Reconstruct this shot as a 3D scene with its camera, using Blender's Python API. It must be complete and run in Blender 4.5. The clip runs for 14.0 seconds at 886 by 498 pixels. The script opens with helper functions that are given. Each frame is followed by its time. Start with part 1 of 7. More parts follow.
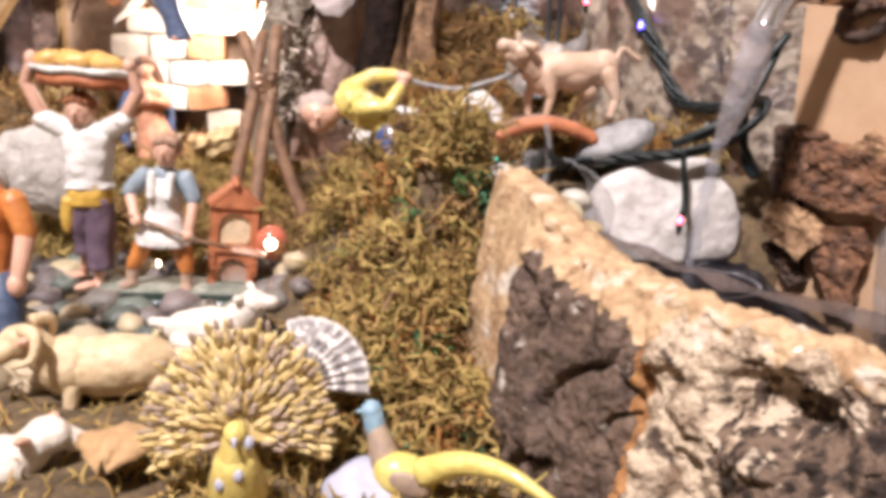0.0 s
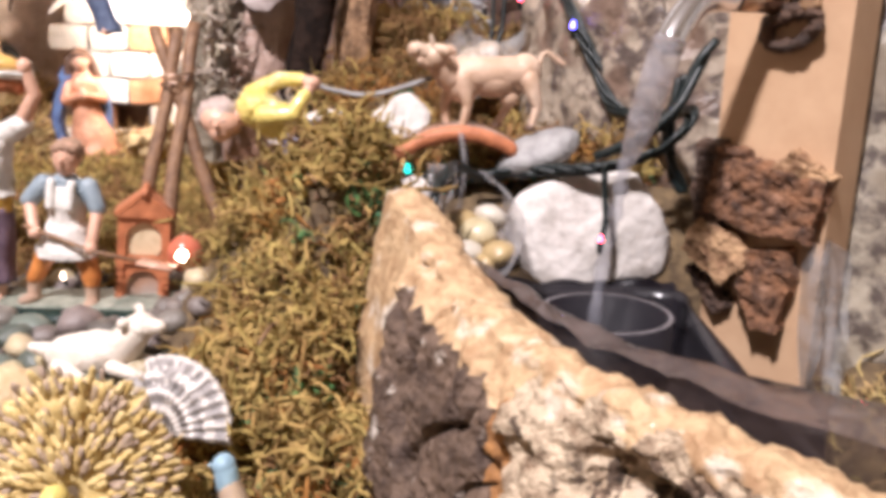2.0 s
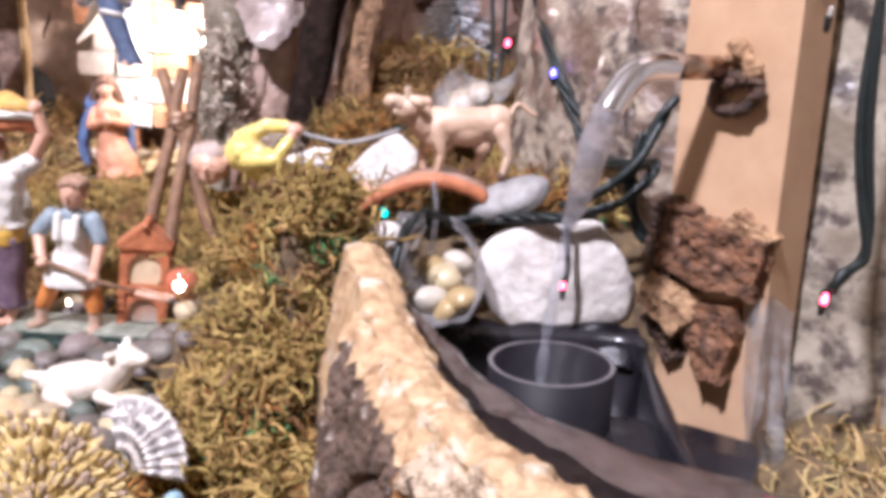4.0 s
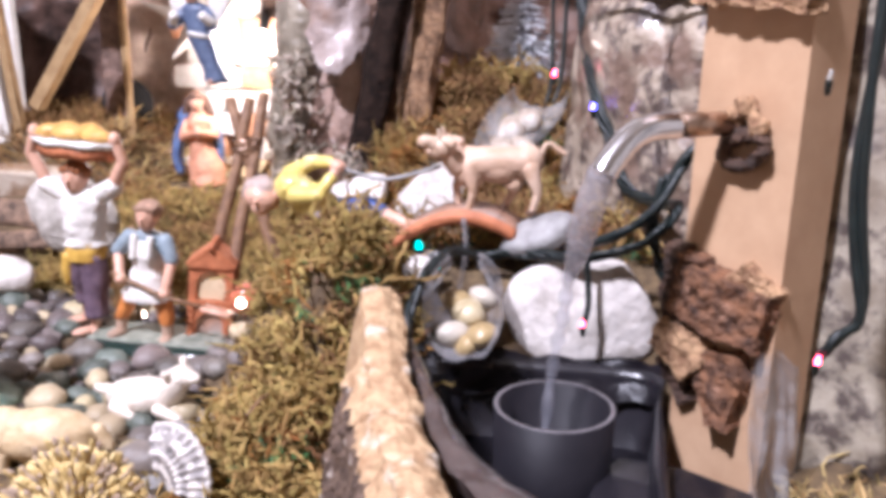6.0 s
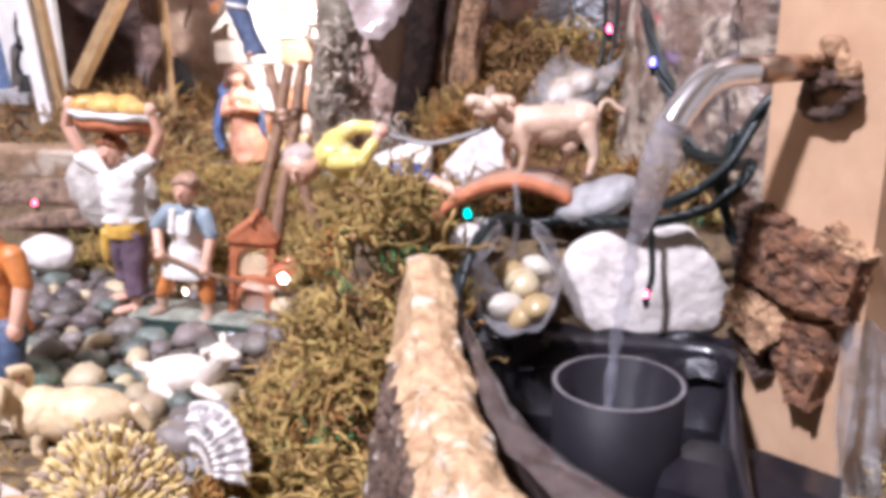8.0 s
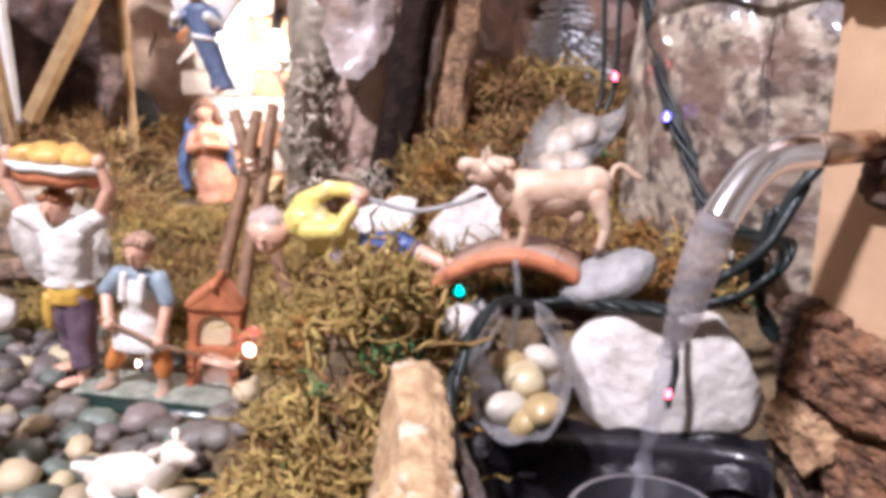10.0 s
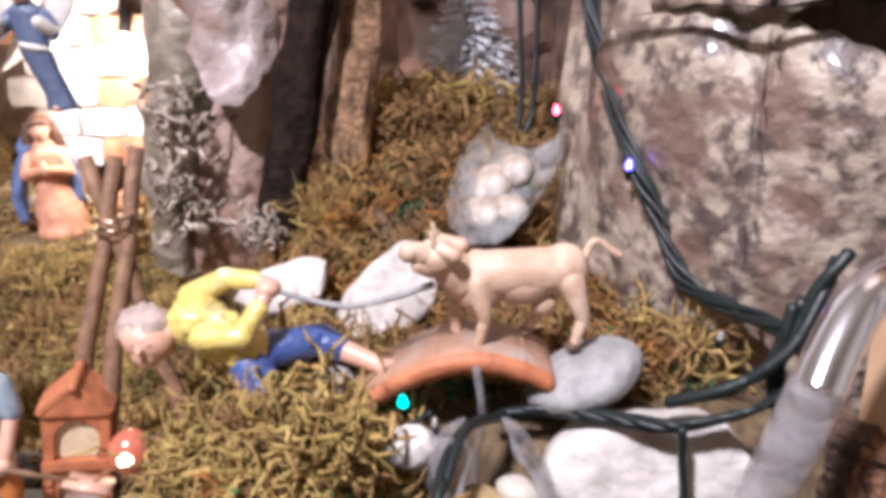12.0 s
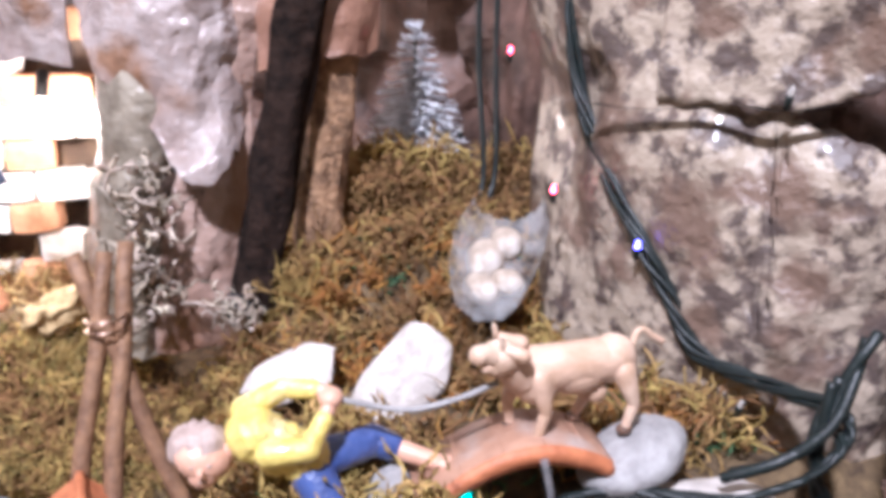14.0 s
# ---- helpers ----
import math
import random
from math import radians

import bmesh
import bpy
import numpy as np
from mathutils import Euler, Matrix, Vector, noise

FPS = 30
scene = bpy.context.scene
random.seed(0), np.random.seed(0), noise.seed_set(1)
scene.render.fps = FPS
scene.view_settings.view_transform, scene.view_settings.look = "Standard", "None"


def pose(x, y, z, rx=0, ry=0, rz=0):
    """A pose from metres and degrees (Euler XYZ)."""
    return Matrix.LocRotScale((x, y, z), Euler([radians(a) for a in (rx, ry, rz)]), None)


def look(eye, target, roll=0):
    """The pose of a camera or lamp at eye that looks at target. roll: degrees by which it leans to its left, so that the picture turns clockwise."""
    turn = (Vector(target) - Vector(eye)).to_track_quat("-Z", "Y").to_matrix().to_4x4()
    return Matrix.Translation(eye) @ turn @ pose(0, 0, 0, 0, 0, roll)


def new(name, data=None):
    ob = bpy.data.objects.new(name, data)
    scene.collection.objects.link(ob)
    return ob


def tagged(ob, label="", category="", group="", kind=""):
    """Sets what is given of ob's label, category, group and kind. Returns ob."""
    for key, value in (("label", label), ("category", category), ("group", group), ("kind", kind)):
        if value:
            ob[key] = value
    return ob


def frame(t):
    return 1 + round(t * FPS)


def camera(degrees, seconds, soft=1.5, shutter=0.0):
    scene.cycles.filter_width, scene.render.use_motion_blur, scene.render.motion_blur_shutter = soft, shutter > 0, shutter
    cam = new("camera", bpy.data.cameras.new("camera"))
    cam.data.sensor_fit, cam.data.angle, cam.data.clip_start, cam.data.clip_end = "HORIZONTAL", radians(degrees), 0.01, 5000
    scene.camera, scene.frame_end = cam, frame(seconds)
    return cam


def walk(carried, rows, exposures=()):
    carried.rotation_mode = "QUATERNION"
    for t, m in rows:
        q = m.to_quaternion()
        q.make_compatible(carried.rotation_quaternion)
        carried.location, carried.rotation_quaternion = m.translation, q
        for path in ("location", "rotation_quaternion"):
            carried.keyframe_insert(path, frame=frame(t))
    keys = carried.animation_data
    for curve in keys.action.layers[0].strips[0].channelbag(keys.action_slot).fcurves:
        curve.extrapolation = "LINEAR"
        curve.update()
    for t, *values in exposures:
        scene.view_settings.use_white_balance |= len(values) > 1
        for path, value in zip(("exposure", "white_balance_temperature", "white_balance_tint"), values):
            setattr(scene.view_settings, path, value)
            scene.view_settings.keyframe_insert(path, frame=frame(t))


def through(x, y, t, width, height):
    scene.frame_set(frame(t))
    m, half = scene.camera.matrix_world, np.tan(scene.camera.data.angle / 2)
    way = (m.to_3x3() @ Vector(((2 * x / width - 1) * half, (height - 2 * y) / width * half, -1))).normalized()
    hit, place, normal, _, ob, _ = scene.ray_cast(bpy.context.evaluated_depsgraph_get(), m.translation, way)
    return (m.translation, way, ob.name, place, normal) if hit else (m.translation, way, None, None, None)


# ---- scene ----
cam = camera(56.0, 14.0, soft=5.0)
PATH = [
    (0, (0.065, 0.0844, 0.374), (0.0611, 2.0343, -0.071), 1.02),
    (0.5, (0.0719, 0.0896, 0.3762), (0.0573, 2.0375, -0.077), 0.84),
    (1, (0.0811, 0.101, 0.3699), (0.0916, 2.0397, -0.1215), 1.78),
    (1.5, (0.091, 0.1091, 0.371), (0.0881, 2.0483, -0.1181), 1.65),
    (2, (0.1023, 0.1131, 0.3841), (0.1176, 2.0539, -0.0988), 1.31),
    (2.5, (0.109, 0.1071, 0.3961), (0.1363, 2.0586, -0.0408), 1.39),
    (5, (0.1547, 0.1, 0.4148), (-0.0458, 2.029, -0.0741), 1.59),
    (5.5, (0.1647, 0.0982, 0.4269), (-0.092, 2.0205, -0.0618), 1.20),
    (6, (0.1729, 0.0926, 0.4352), (-0.1726, 1.993, -0.0837), 0.96),
    (6.5, (0.175, 0.097, 0.433), (-0.2164, 1.9806, -0.1137), 0.52),
    (7, (0.1738, 0.1069, 0.4181), (-0.2582, 1.9719, -0.1607), -0.89),
    (7.5, (0.174, 0.1114, 0.4173), (-0.2825, 1.9691, -0.1665), -1.42),
    (8, (0.1667, 0.1144, 0.4228), (-0.2835, 1.9802, -0.1395), -0.72),
    (10.5, (0.1445, 0.1902, 0.4415), (-0.2162, 2.0858, -0.0845), -0.05),
    (11, (0.1372, 0.2131, 0.4516), (-0.134, 2.1125, -0.113), -0.99),
    (11.5, (0.1263, 0.2289, 0.4583), (-0.0647, 2.1303, -0.1317), -0.70),
    (12, (0.1099, 0.2433, 0.4584), (0.0452, 2.1502, -0.1409), -0.20),
    (12.5, (0.0963, 0.254, 0.4601), (0.1106, 2.1669, -0.1237), -0.46),
    (13, (0.0697, 0.2534, 0.466), (0.1427, 2.1615, -0.1287), -0.10),
    (13.5, (0.0525, 0.2499, 0.4788), (0.2025, 2.1585, -0.0999), -0.57),
    (14, (0.0423, 0.2483, 0.4871), (0.337, 2.145, -0.0748), 0.01),
]
walk(cam, [(t, look(eye, target, roll)) for t, eye, target, roll in PATH],
     exposures=[(0.0, -0.37, 6050, 20), (2.5, -0.34, 5900, 21), (5.0, -0.28, 5350, 24), (8.0, -0.28, 5400, 24), (11.0, -0.40, 5600, 22), (12.5, -0.41, 5550, 22), (13.5, -0.43, 5400, 22), (14.0, -0.27, 5250, 22)])

# ---- light ----
world = bpy.data.worlds.new("world")
scene.world = world
world.use_nodes = True
world.node_tree.nodes["Background"].inputs[0].default_value = (1.0, 0.93, 0.85, 1)
world.node_tree.nodes["Background"].inputs[1].default_value = 0.25


def lamp_area(name, eye, target, size, power, colour):
    d = bpy.data.lights.new(name, "AREA")
    d.shape, d.size, d.energy, d.color = "DISK", size, power, colour
    ob = new(name, d)
    ob.matrix_world = look(eye, target)
    return ob


def lamp_point(name, at, radius, power, colour):
    d = bpy.data.lights.new(name, "POINT")
    d.shadow_soft_size, d.energy, d.color = radius, power, colour
    ob = new(name, d)
    ob.location = at
    return ob


lamp_area("ceiling_lamp_light", (-0.42, -0.54, 1.86), (0.08, 0.5, 0.33), 0.13, 98.0, (1.0, 0.93, 0.85))
lamp_point("stable_bulb_light", (-0.136, 0.835, 0.415), 0.010, 1.9, (1.0, 0.82, 0.60))

# ---- materials ----
def mat(name, c1, c2=None, rough=0.6, metal=0.0, scale=120.0, bump=0.3, bump_scale=None, c3=None, spec=0.5,
        coat=0.0, detail=6.0, contrast=(0.35, 0.65), island=0.0, per_object=0.0, dist=0.002, emit=None, power=0.0, c3_at=(0.5, 0.62), c3_scale=0.31):
    """A surface of two or three mottled colours with fine relief; the scales are per metre."""
    m = bpy.data.materials.new(name)
    m.use_nodes = True
    t = m.node_tree
    n, l = t.nodes, t.links
    b = n["Principled BSDF"]
    b.inputs["Roughness"].default_value = rough
    b.inputs["Metallic"].default_value = metal
    b.inputs["Specular IOR Level"].default_value = spec
    b.inputs["Coat Weight"].default_value = coat
    b.inputs["Coat Roughness"].default_value = 0.12
    tc = n.new("ShaderNodeTexCoord")
    c2 = c2 or tuple(v * 0.75 for v in c1)
    nz = n.new("ShaderNodeTexNoise")
    nz.inputs["Scale"].default_value, nz.inputs["Detail"].default_value = scale, detail
    nz.inputs["Roughness"].default_value = 0.62
    l.new(tc.outputs["Object"], nz.inputs["Vector"])
    r = n.new("ShaderNodeValToRGB")
    r.color_ramp.elements[0].position, r.color_ramp.elements[1].position = contrast
    r.color_ramp.elements[0].color, r.color_ramp.elements[1].color = (*c2, 1), (*c1, 1)
    l.new(nz.outputs["Fac"], r.inputs["Fac"])
    col = r.outputs["Color"]
    if c3:
        n3 = n.new("ShaderNodeTexNoise")
        n3.inputs["Scale"].default_value, n3.inputs["Detail"].default_value = scale * c3_scale, 5
        l.new(tc.outputs["Object"], n3.inputs["Vector"])
        r3 = n.new("ShaderNodeValToRGB")
        r3.color_ramp.elements[0].position, r3.color_ramp.elements[1].position = c3_at
        l.new(n3.outputs["Fac"], r3.inputs["Fac"])
        mx = n.new("ShaderNodeMix")
        mx.data_type = "RGBA"
        l.new(r3.outputs["Color"], mx.inputs["Factor"])
        l.new(col, mx.inputs["A"])
        mx.inputs["B"].default_value = (*c3, 1)
        col = mx.outputs["Result"]
    if island or per_object:
        src = n.new("ShaderNodeNewGeometry").outputs["Random Per Island"] if island else n.new("ShaderNodeObjectInfo").outputs["Random"]
        mr = n.new("ShaderNodeMapRange")
        k = island or per_object
        mr.inputs["To Min"].default_value, mr.inputs["To Max"].default_value = 1 - k, 1 + k * 0.8
        l.new(src, mr.inputs["Value"])
        hs = n.new("ShaderNodeHueSaturation")
        l.new(mr.outputs["Result"], hs.inputs["Value"])
        mh = n.new("ShaderNodeMapRange")
        mh.inputs["To Min"].default_value, mh.inputs["To Max"].default_value = 0.5 - 0.04 * k, 0.5 + 0.05 * k
        wn = n.new("ShaderNodeTexWhiteNoise")
        wn.noise_dimensions = "1D"
        l.new(src, wn.inputs["W"])
        l.new(wn.outputs["Value"], mh.inputs["Value"])
        l.new(mh.outputs["Result"], hs.inputs["Hue"])
        l.new(col, hs.inputs["Color"])
        col = hs.outputs["Color"]
    l.new(col, b.inputs["Base Color"])
    if bump:
        nb = n.new("ShaderNodeTexNoise")
        nb.inputs["Scale"].default_value, nb.inputs["Detail"].default_value = bump_scale or scale * 2.5, 6
        l.new(tc.outputs["Object"], nb.inputs["Vector"])
        bp = n.new("ShaderNodeBump")
        bp.inputs["Strength"].default_value, bp.inputs["Distance"].default_value = bump, dist
        l.new(nb.outputs["Fac"], bp.inputs["Height"])
        l.new(bp.outputs["Normal"], b.inputs["Normal"])
    if emit:
        b.inputs["Emission Color"].default_value = (*emit, 1)
        b.inputs["Emission Strength"].default_value = power
    return m


def clear(name, tint=(1, 1, 1), rough=0.05, through=0.8, ior=1.3):
    """Thin clear plastic film or water: part see-through, part gloss."""
    m = bpy.data.materials.new(name)
    m.use_nodes = True
    t = m.node_tree
    n, l = t.nodes, t.links
    out = n["Material Output"]
    b = n["Principled BSDF"]
    b.inputs["Base Color"].default_value = (*tint, 1)
    b.inputs["Roughness"].default_value = rough
    b.inputs["Specular IOR Level"].default_value = 1.0
    b.inputs["Coat Weight"].default_value = 1.0
    tr = n.new("ShaderNodeBsdfTransparent")
    tr.inputs[0].default_value = (*[0.72 + 0.28 * v for v in tint], 1)
    nz = n.new("ShaderNodeTexNoise")
    nz.inputs["Scale"].default_value, nz.inputs["Detail"].default_value = 90, 4
    tc = n.new("ShaderNodeTexCoord")
    l.new(tc.outputs["Object"], nz.inputs["Vector"])
    bp = n.new("ShaderNodeBump")
    bp.inputs["Strength"].default_value, bp.inputs["Distance"].default_value = 0.8, 0.004
    l.new(nz.outputs["Fac"], bp.inputs["Height"])
    l.new(bp.outputs["Normal"], b.inputs["Normal"])
    mr = n.new("ShaderNodeMapRange")
    mr.inputs["From Min"].default_value, mr.inputs["From Max"].default_value = 0.3, 0.7
    mr.inputs["To Min"].default_value, mr.inputs["To Max"].default_value = through - 0.15, min(0.97, through + 0.12)
    l.new(nz.outputs["Fac"], mr.inputs["Value"])
    mx = n.new("ShaderNodeMixShader")
    l.new(mr.outputs["Result"], mx.inputs[0])
    l.new(b.outputs[0], mx.inputs[1])
    l.new(tr.outputs[0], mx.inputs[2])
    l.new(mx.outputs[0], out.inputs[0])
    return m


# ---- mesh helpers ----
def V(*a):
    return Vector(a)


def smooth(a, b, x):
    k = min(1.0, max(0.0, (x - a) / (b - a)))
    return k * k * (3 - 2 * k)


def mesh_of(bm, name, mats, shade=True):
    me = bpy.data.meshes.new(name)
    bm.normal_update()
    bm.to_mesh(me)
    bm.free()
    for m in (mats if isinstance(mats, (list, tuple)) else [mats]):
        me.materials.append(m)
    if shade:
        me.polygons.foreach_set("use_smooth", [True] * len(me.polygons))
    return me


def thing(name, at, label, category, group="", kind=""):
    """An empty at the base of a thing, which parents its parts."""
    ob = new(name)
    ob.location = at
    ob.empty_display_size = 0.01
    return tagged(ob, label, category, group, kind)


def part(name, bm, mats, parent, label="", shade=True, at=None):
    ob = new(name, mesh_of(bm, name, mats, shade))
    ob.parent = parent
    if at is not None:
        ob.location = at
    return tagged(ob, label)


def solid(name, bm, mats, at, label, category, group="", kind="", shade=True):
    """A thing of one mesh, with its origin at its base."""
    ob = new(name, mesh_of(bm, name, mats, shade))
    ob.location = at
    return tagged(ob, label, category, group, kind)


def paint(faces, i):
    for f in faces:
        f.material_index = i


def limb(bm, a, b, ra, rb, i=0, seg=12, rings=4):
    """A tapered round limb from a to b with domed ends."""
    a, b = Vector(a), Vector(b)
    d = b - a
    q = d.to_track_quat("Z", "Y")
    rows = []
    n = d.length
    for k in range(rings + 1):
        w = math.pi / 2 * (1 - k / rings)
        rows.append((-ra * math.sin(w), ra * math.cos(w)))
    for k in range(rings + 1):
        w = math.pi / 2 * k / rings
        rows.append((n + rb * math.sin(w), rb * math.cos(w)))
    ring = []
    for z, r in rows:
        ring.append([bm.verts.new(a + q @ V(max(r, 1e-5) * math.cos(2 * math.pi * s / seg), max(r, 1e-5) * math.sin(2 * math.pi * s / seg), z)) for s in range(seg)])
    out = []
    for u, v in zip(ring, ring[1:]):
        for s in range(seg):
            out.append(bm.faces.new((u[s], u[(s + 1) % seg], v[(s + 1) % seg], v[s])))
    paint(out, i)
    return out


def ball(bm, c, r, i=0, rot=(0, 0, 0), sub=3, rough=0.0, freq=60.0, seed=0.0):
    """An ellipsoid of radii r at c, roughened by noise."""
    r = r if isinstance(r, (tuple, list)) else (r, r, r)
    new_v = bmesh.ops.create_icosphere(bm, subdivisions=sub, radius=1.0)["verts"]
    e = Euler([radians(x) for x in rot]).to_matrix()
    for v in new_v:
        p = v.co.copy()
        k = 1.0
        if rough:
            k += rough * noise.noise(p * freq * max(r) + V(seed, seed * 1.7, -seed)) + 0.5 * rough * noise.noise(p * freq * 2.3 * max(r) + V(seed, 3, seed))
        v.co = e @ V(p.x * r[0] * k, p.y * r[1] * k, p.z * r[2] * k) + Vector(c)
    out = {f for v in new_v for f in v.link_faces}
    paint(out, i)
    return out


def tube(bm, pts, r, i=0, seg=10, cap=True):
    """A round tube along points; r is one radius or one per point."""
    pts = [Vector(p) for p in pts]
    rs = r if isinstance(r, (list, tuple)) else [r] * len(pts)
    ring, x = [], None
    for k, p in enumerate(pts):
        d = (pts[min(k + 1, len(pts) - 1)] - pts[max(k - 1, 0)]).normalized()
        x = (d.orthogonal() if x is None else x - d * x.dot(d)).normalized()
        y = d.cross(x)
        ring.append([bm.verts.new(p + (x * math.cos(2 * math.pi * s / seg) + y * math.sin(2 * math.pi * s / seg)) * rs[k]) for s in range(seg)])
    out = []
    for u, v in zip(ring, ring[1:]):
        for s in range(seg):
            out.append(bm.faces.new((u[s], u[(s + 1) % seg], v[(s + 1) % seg], v[s])))
    if cap:
        out.append(bm.faces.new(list(reversed(ring[0]))))
        out.append(bm.faces.new(ring[-1]))
    paint(out, i)
    return out


def curve_points(pts, n=8):
    """Points of a smooth line through pts."""
    p = [Vector(q) for q in pts]
    p = [2 * p[0] - p[1], *p, 2 * p[-1] - p[-2]]
    out = []
    for k in range(1, len(p) - 2):
        for s in range(n):
            t = s / n
            a, b, c, d = p[k - 1:k + 3]
            out.append(0.5 * (2 * b + (c - a) * t + (2 * a - 5 * b + 4 * c - d) * t * t + (3 * b - a - 3 * c + d) * t ** 3))
    return out + [p[-2]]


def block(bm, c, size, i=0, rot=(0, 0, 0), rough=0.0, cuts=0, freq=80.0, seed=0.0, bevel=0.0):
    """A box, cut and roughened where asked."""
    n = cuts + 1
    made = {}

    def at(i, j, k):
        if (i, j, k) not in made:
            made[i, j, k] = bm.verts.new((i / n - 0.5, j / n - 0.5, k / n - 0.5))
        return made[i, j, k]

    for i in range(n):
        for j in range(n):
            for q in (0, n):
                for w in ((at(q, i, j), at(q, i + 1, j), at(q, i + 1, j + 1), at(q, i, j + 1)),
                          (at(j, q, i), at(j, q, i + 1), at(j + 1, q, i + 1), at(j + 1, q, i)),
                          (at(i, j, q), at(i + 1, j, q), at(i + 1, j + 1, q), at(i, j + 1, q))):
                    bm.faces.new(w if q else tuple(reversed(w)))
    got = list(made.values())
    e = Euler([radians(x) for x in rot]).to_matrix()
    for v in got:
        p = V(v.co.x * size[0], v.co.y * size[1], v.co.z * size[2])
        if bevel:
            q = V(abs(v.co.x) * 2, abs(v.co.y) * 2, abs(v.co.z) * 2)
            k = sum(1 for a in q if a > 0.98)
            if k >= 2:
                p *= 1 - bevel * (k - 1)
        if rough:
            s = p + V(seed, seed * 0.7, seed * 1.3)
            p += V(noise.noise(s * freq), noise.noise(s * freq + V(7, 1, 3)), noise.noise(s * freq + V(2, 9, 5))) * rough
            p += V(noise.noise(s * freq * 2.7), noise.noise(s * freq * 2.7 + V(7, 1, 3)), noise.noise(s * freq * 2.7 + V(2, 9, 5))) * rough * 0.45
        v.co = e @ p + Vector(c)
    out = {f for v in got for f in v.link_faces}
    paint(out, i)
    return out


def sheet(rows, i=0, bm=None):
    """Quads over a grid of points."""
    bm = bm or bmesh.new()
    g = [[bm.verts.new(p) for p in row] for row in rows]
    for a, b in zip(g, g[1:]):
        for k in range(len(a) - 1):
            bm.faces.new((a[k], a[k + 1], b[k + 1], b[k])).material_index = i
    return bm


def quads_mesh(name, verts, quads, mats):
    me = bpy.data.meshes.new(name)
    me.vertices.add(len(verts))
    me.vertices.foreach_set("co", verts.astype(np.float32).ravel())
    me.loops.add(quads.size)
    me.loops.foreach_set("vertex_index", quads.astype(np.int32).ravel())
    me.polygons.add(len(quads))
    me.polygons.foreach_set("loop_start", np.arange(0, quads.size, 4, dtype=np.int32))
    me.polygons.foreach_set("loop_total", np.full(len(quads), 4, dtype=np.int32))
    me.polygons.foreach_set("use_smooth", np.ones(len(quads), dtype=bool))
    me.update(calc_edges=True)
    for m in mats:
        me.materials.append(m)
    return me


def strands(roots, length, width, curl, seed, knots=5, up=0.6, lean=None):
    """Curling threads from the roots (n x 3): each a thin three-sided tube, as one mesh's vertices and quads."""
    g = np.random.default_rng(seed)
    n = len(roots)
    d = g.normal(size=(n, 3))
    d[:, 2] = np.abs(d[:, 2]) * up + 0.1
    if lean is not None:
        d = d + np.array(lean)
    d /= np.linalg.norm(d, axis=1)[:, None]
    axis = g.normal(size=(n, 3))
    axis /= np.linalg.norm(axis, axis=1)[:, None]
    ln = length * g.uniform(0.45, 1.35, n)
    w = width * g.uniform(0.55, 1.5, n)
    turn = curl * g.uniform(0.3, 1.3, n) * g.choice([-1, 1], n)
    p = roots.copy()
    pts, dirs = [], []
    for k in range(knots):
        pts.append(p.copy())
        dirs.append(d.copy())
        p = p + d * (ln / (knots - 1))[:, None]
        c, s = np.cos(turn)[:, None], np.sin(turn)[:, None]
        d = d * c + np.cross(axis, d) * s + axis * (np.sum(axis * d, axis=1)[:, None]) * (1 - c)
        d = d + g.normal(size=(n, 3)) * 0.22
        d /= np.linalg.norm(d, axis=1)[:, None]
    vs = np.zeros((n, knots, 3, 3))
    for k in range(knots):
        a = np.cross(dirs[k], axis)
        a /= np.linalg.norm(a, axis=1)[:, None] + 1e-9
        b = np.cross(dirs[k], a)
        r = w * (1.0 if k < knots - 1 else 0.35)
        for s in range(3):
            th = 2 * math.pi * s / 3
            vs[:, k, s] = pts[k] + (a * math.cos(th) + b * math.sin(th)) * r[:, None]
    base = np.arange(n)[:, None] * knots * 3
    qs = []
    for k in range(knots - 1):
        for s in range(3):
            t = (s + 1) % 3
            qs.append(np.concatenate([base + k * 3 + s, base + k * 3 + t, base + (k + 1) * 3 + t, base + (k + 1) * 3 + s], axis=1))
    return vs.reshape(-1, 3), np.concatenate(qs)


def loft(bm, rings, i=0, seg=22, fold=0.0, folds=7, seed=0.0):
    """A smooth body through oval rings (x, y, z, rx, ry), with cloth folds running along it."""
    path = curve_points([r[:3] for r in rings], 5)
    n = len(path) - 1
    loops = []
    for k, p in enumerate(path):
        f = k / n * (len(rings) - 1)
        a = min(int(f), len(rings) - 2)
        w = f - a
        w = w * w * (3 - 2 * w)
        rx = rings[a][3] * (1 - w) + rings[a + 1][3] * w
        ry = rings[a][4] * (1 - w) + rings[a + 1][4] * w
        loop = []
        for s in range(seg):
            th = 2 * math.pi * s / seg
            r = 1 + fold * (math.sin(folds * th + 3 * noise.noise(V(th, k * 0.2, seed))) * 0.5 + noise.noise(V(math.cos(th) * 2, math.sin(th) * 2, k * 0.35 + seed)))
            loop.append(bm.verts.new((p[0] + rx * r * math.cos(th), p[1] + ry * r * math.sin(th), p[2])))
        loops.append(loop)
    out = []
    for u, v in zip(loops, loops[1:]):
        for s in range(seg):
            out.append(bm.faces.new((u[s], u[(s + 1) % seg], v[(s + 1) % seg], v[s])))
    out.append(bm.faces.new(list(reversed(loops[0]))))
    out.append(bm.faces.new(loops[-1]))
    paint(out, i)
    return out

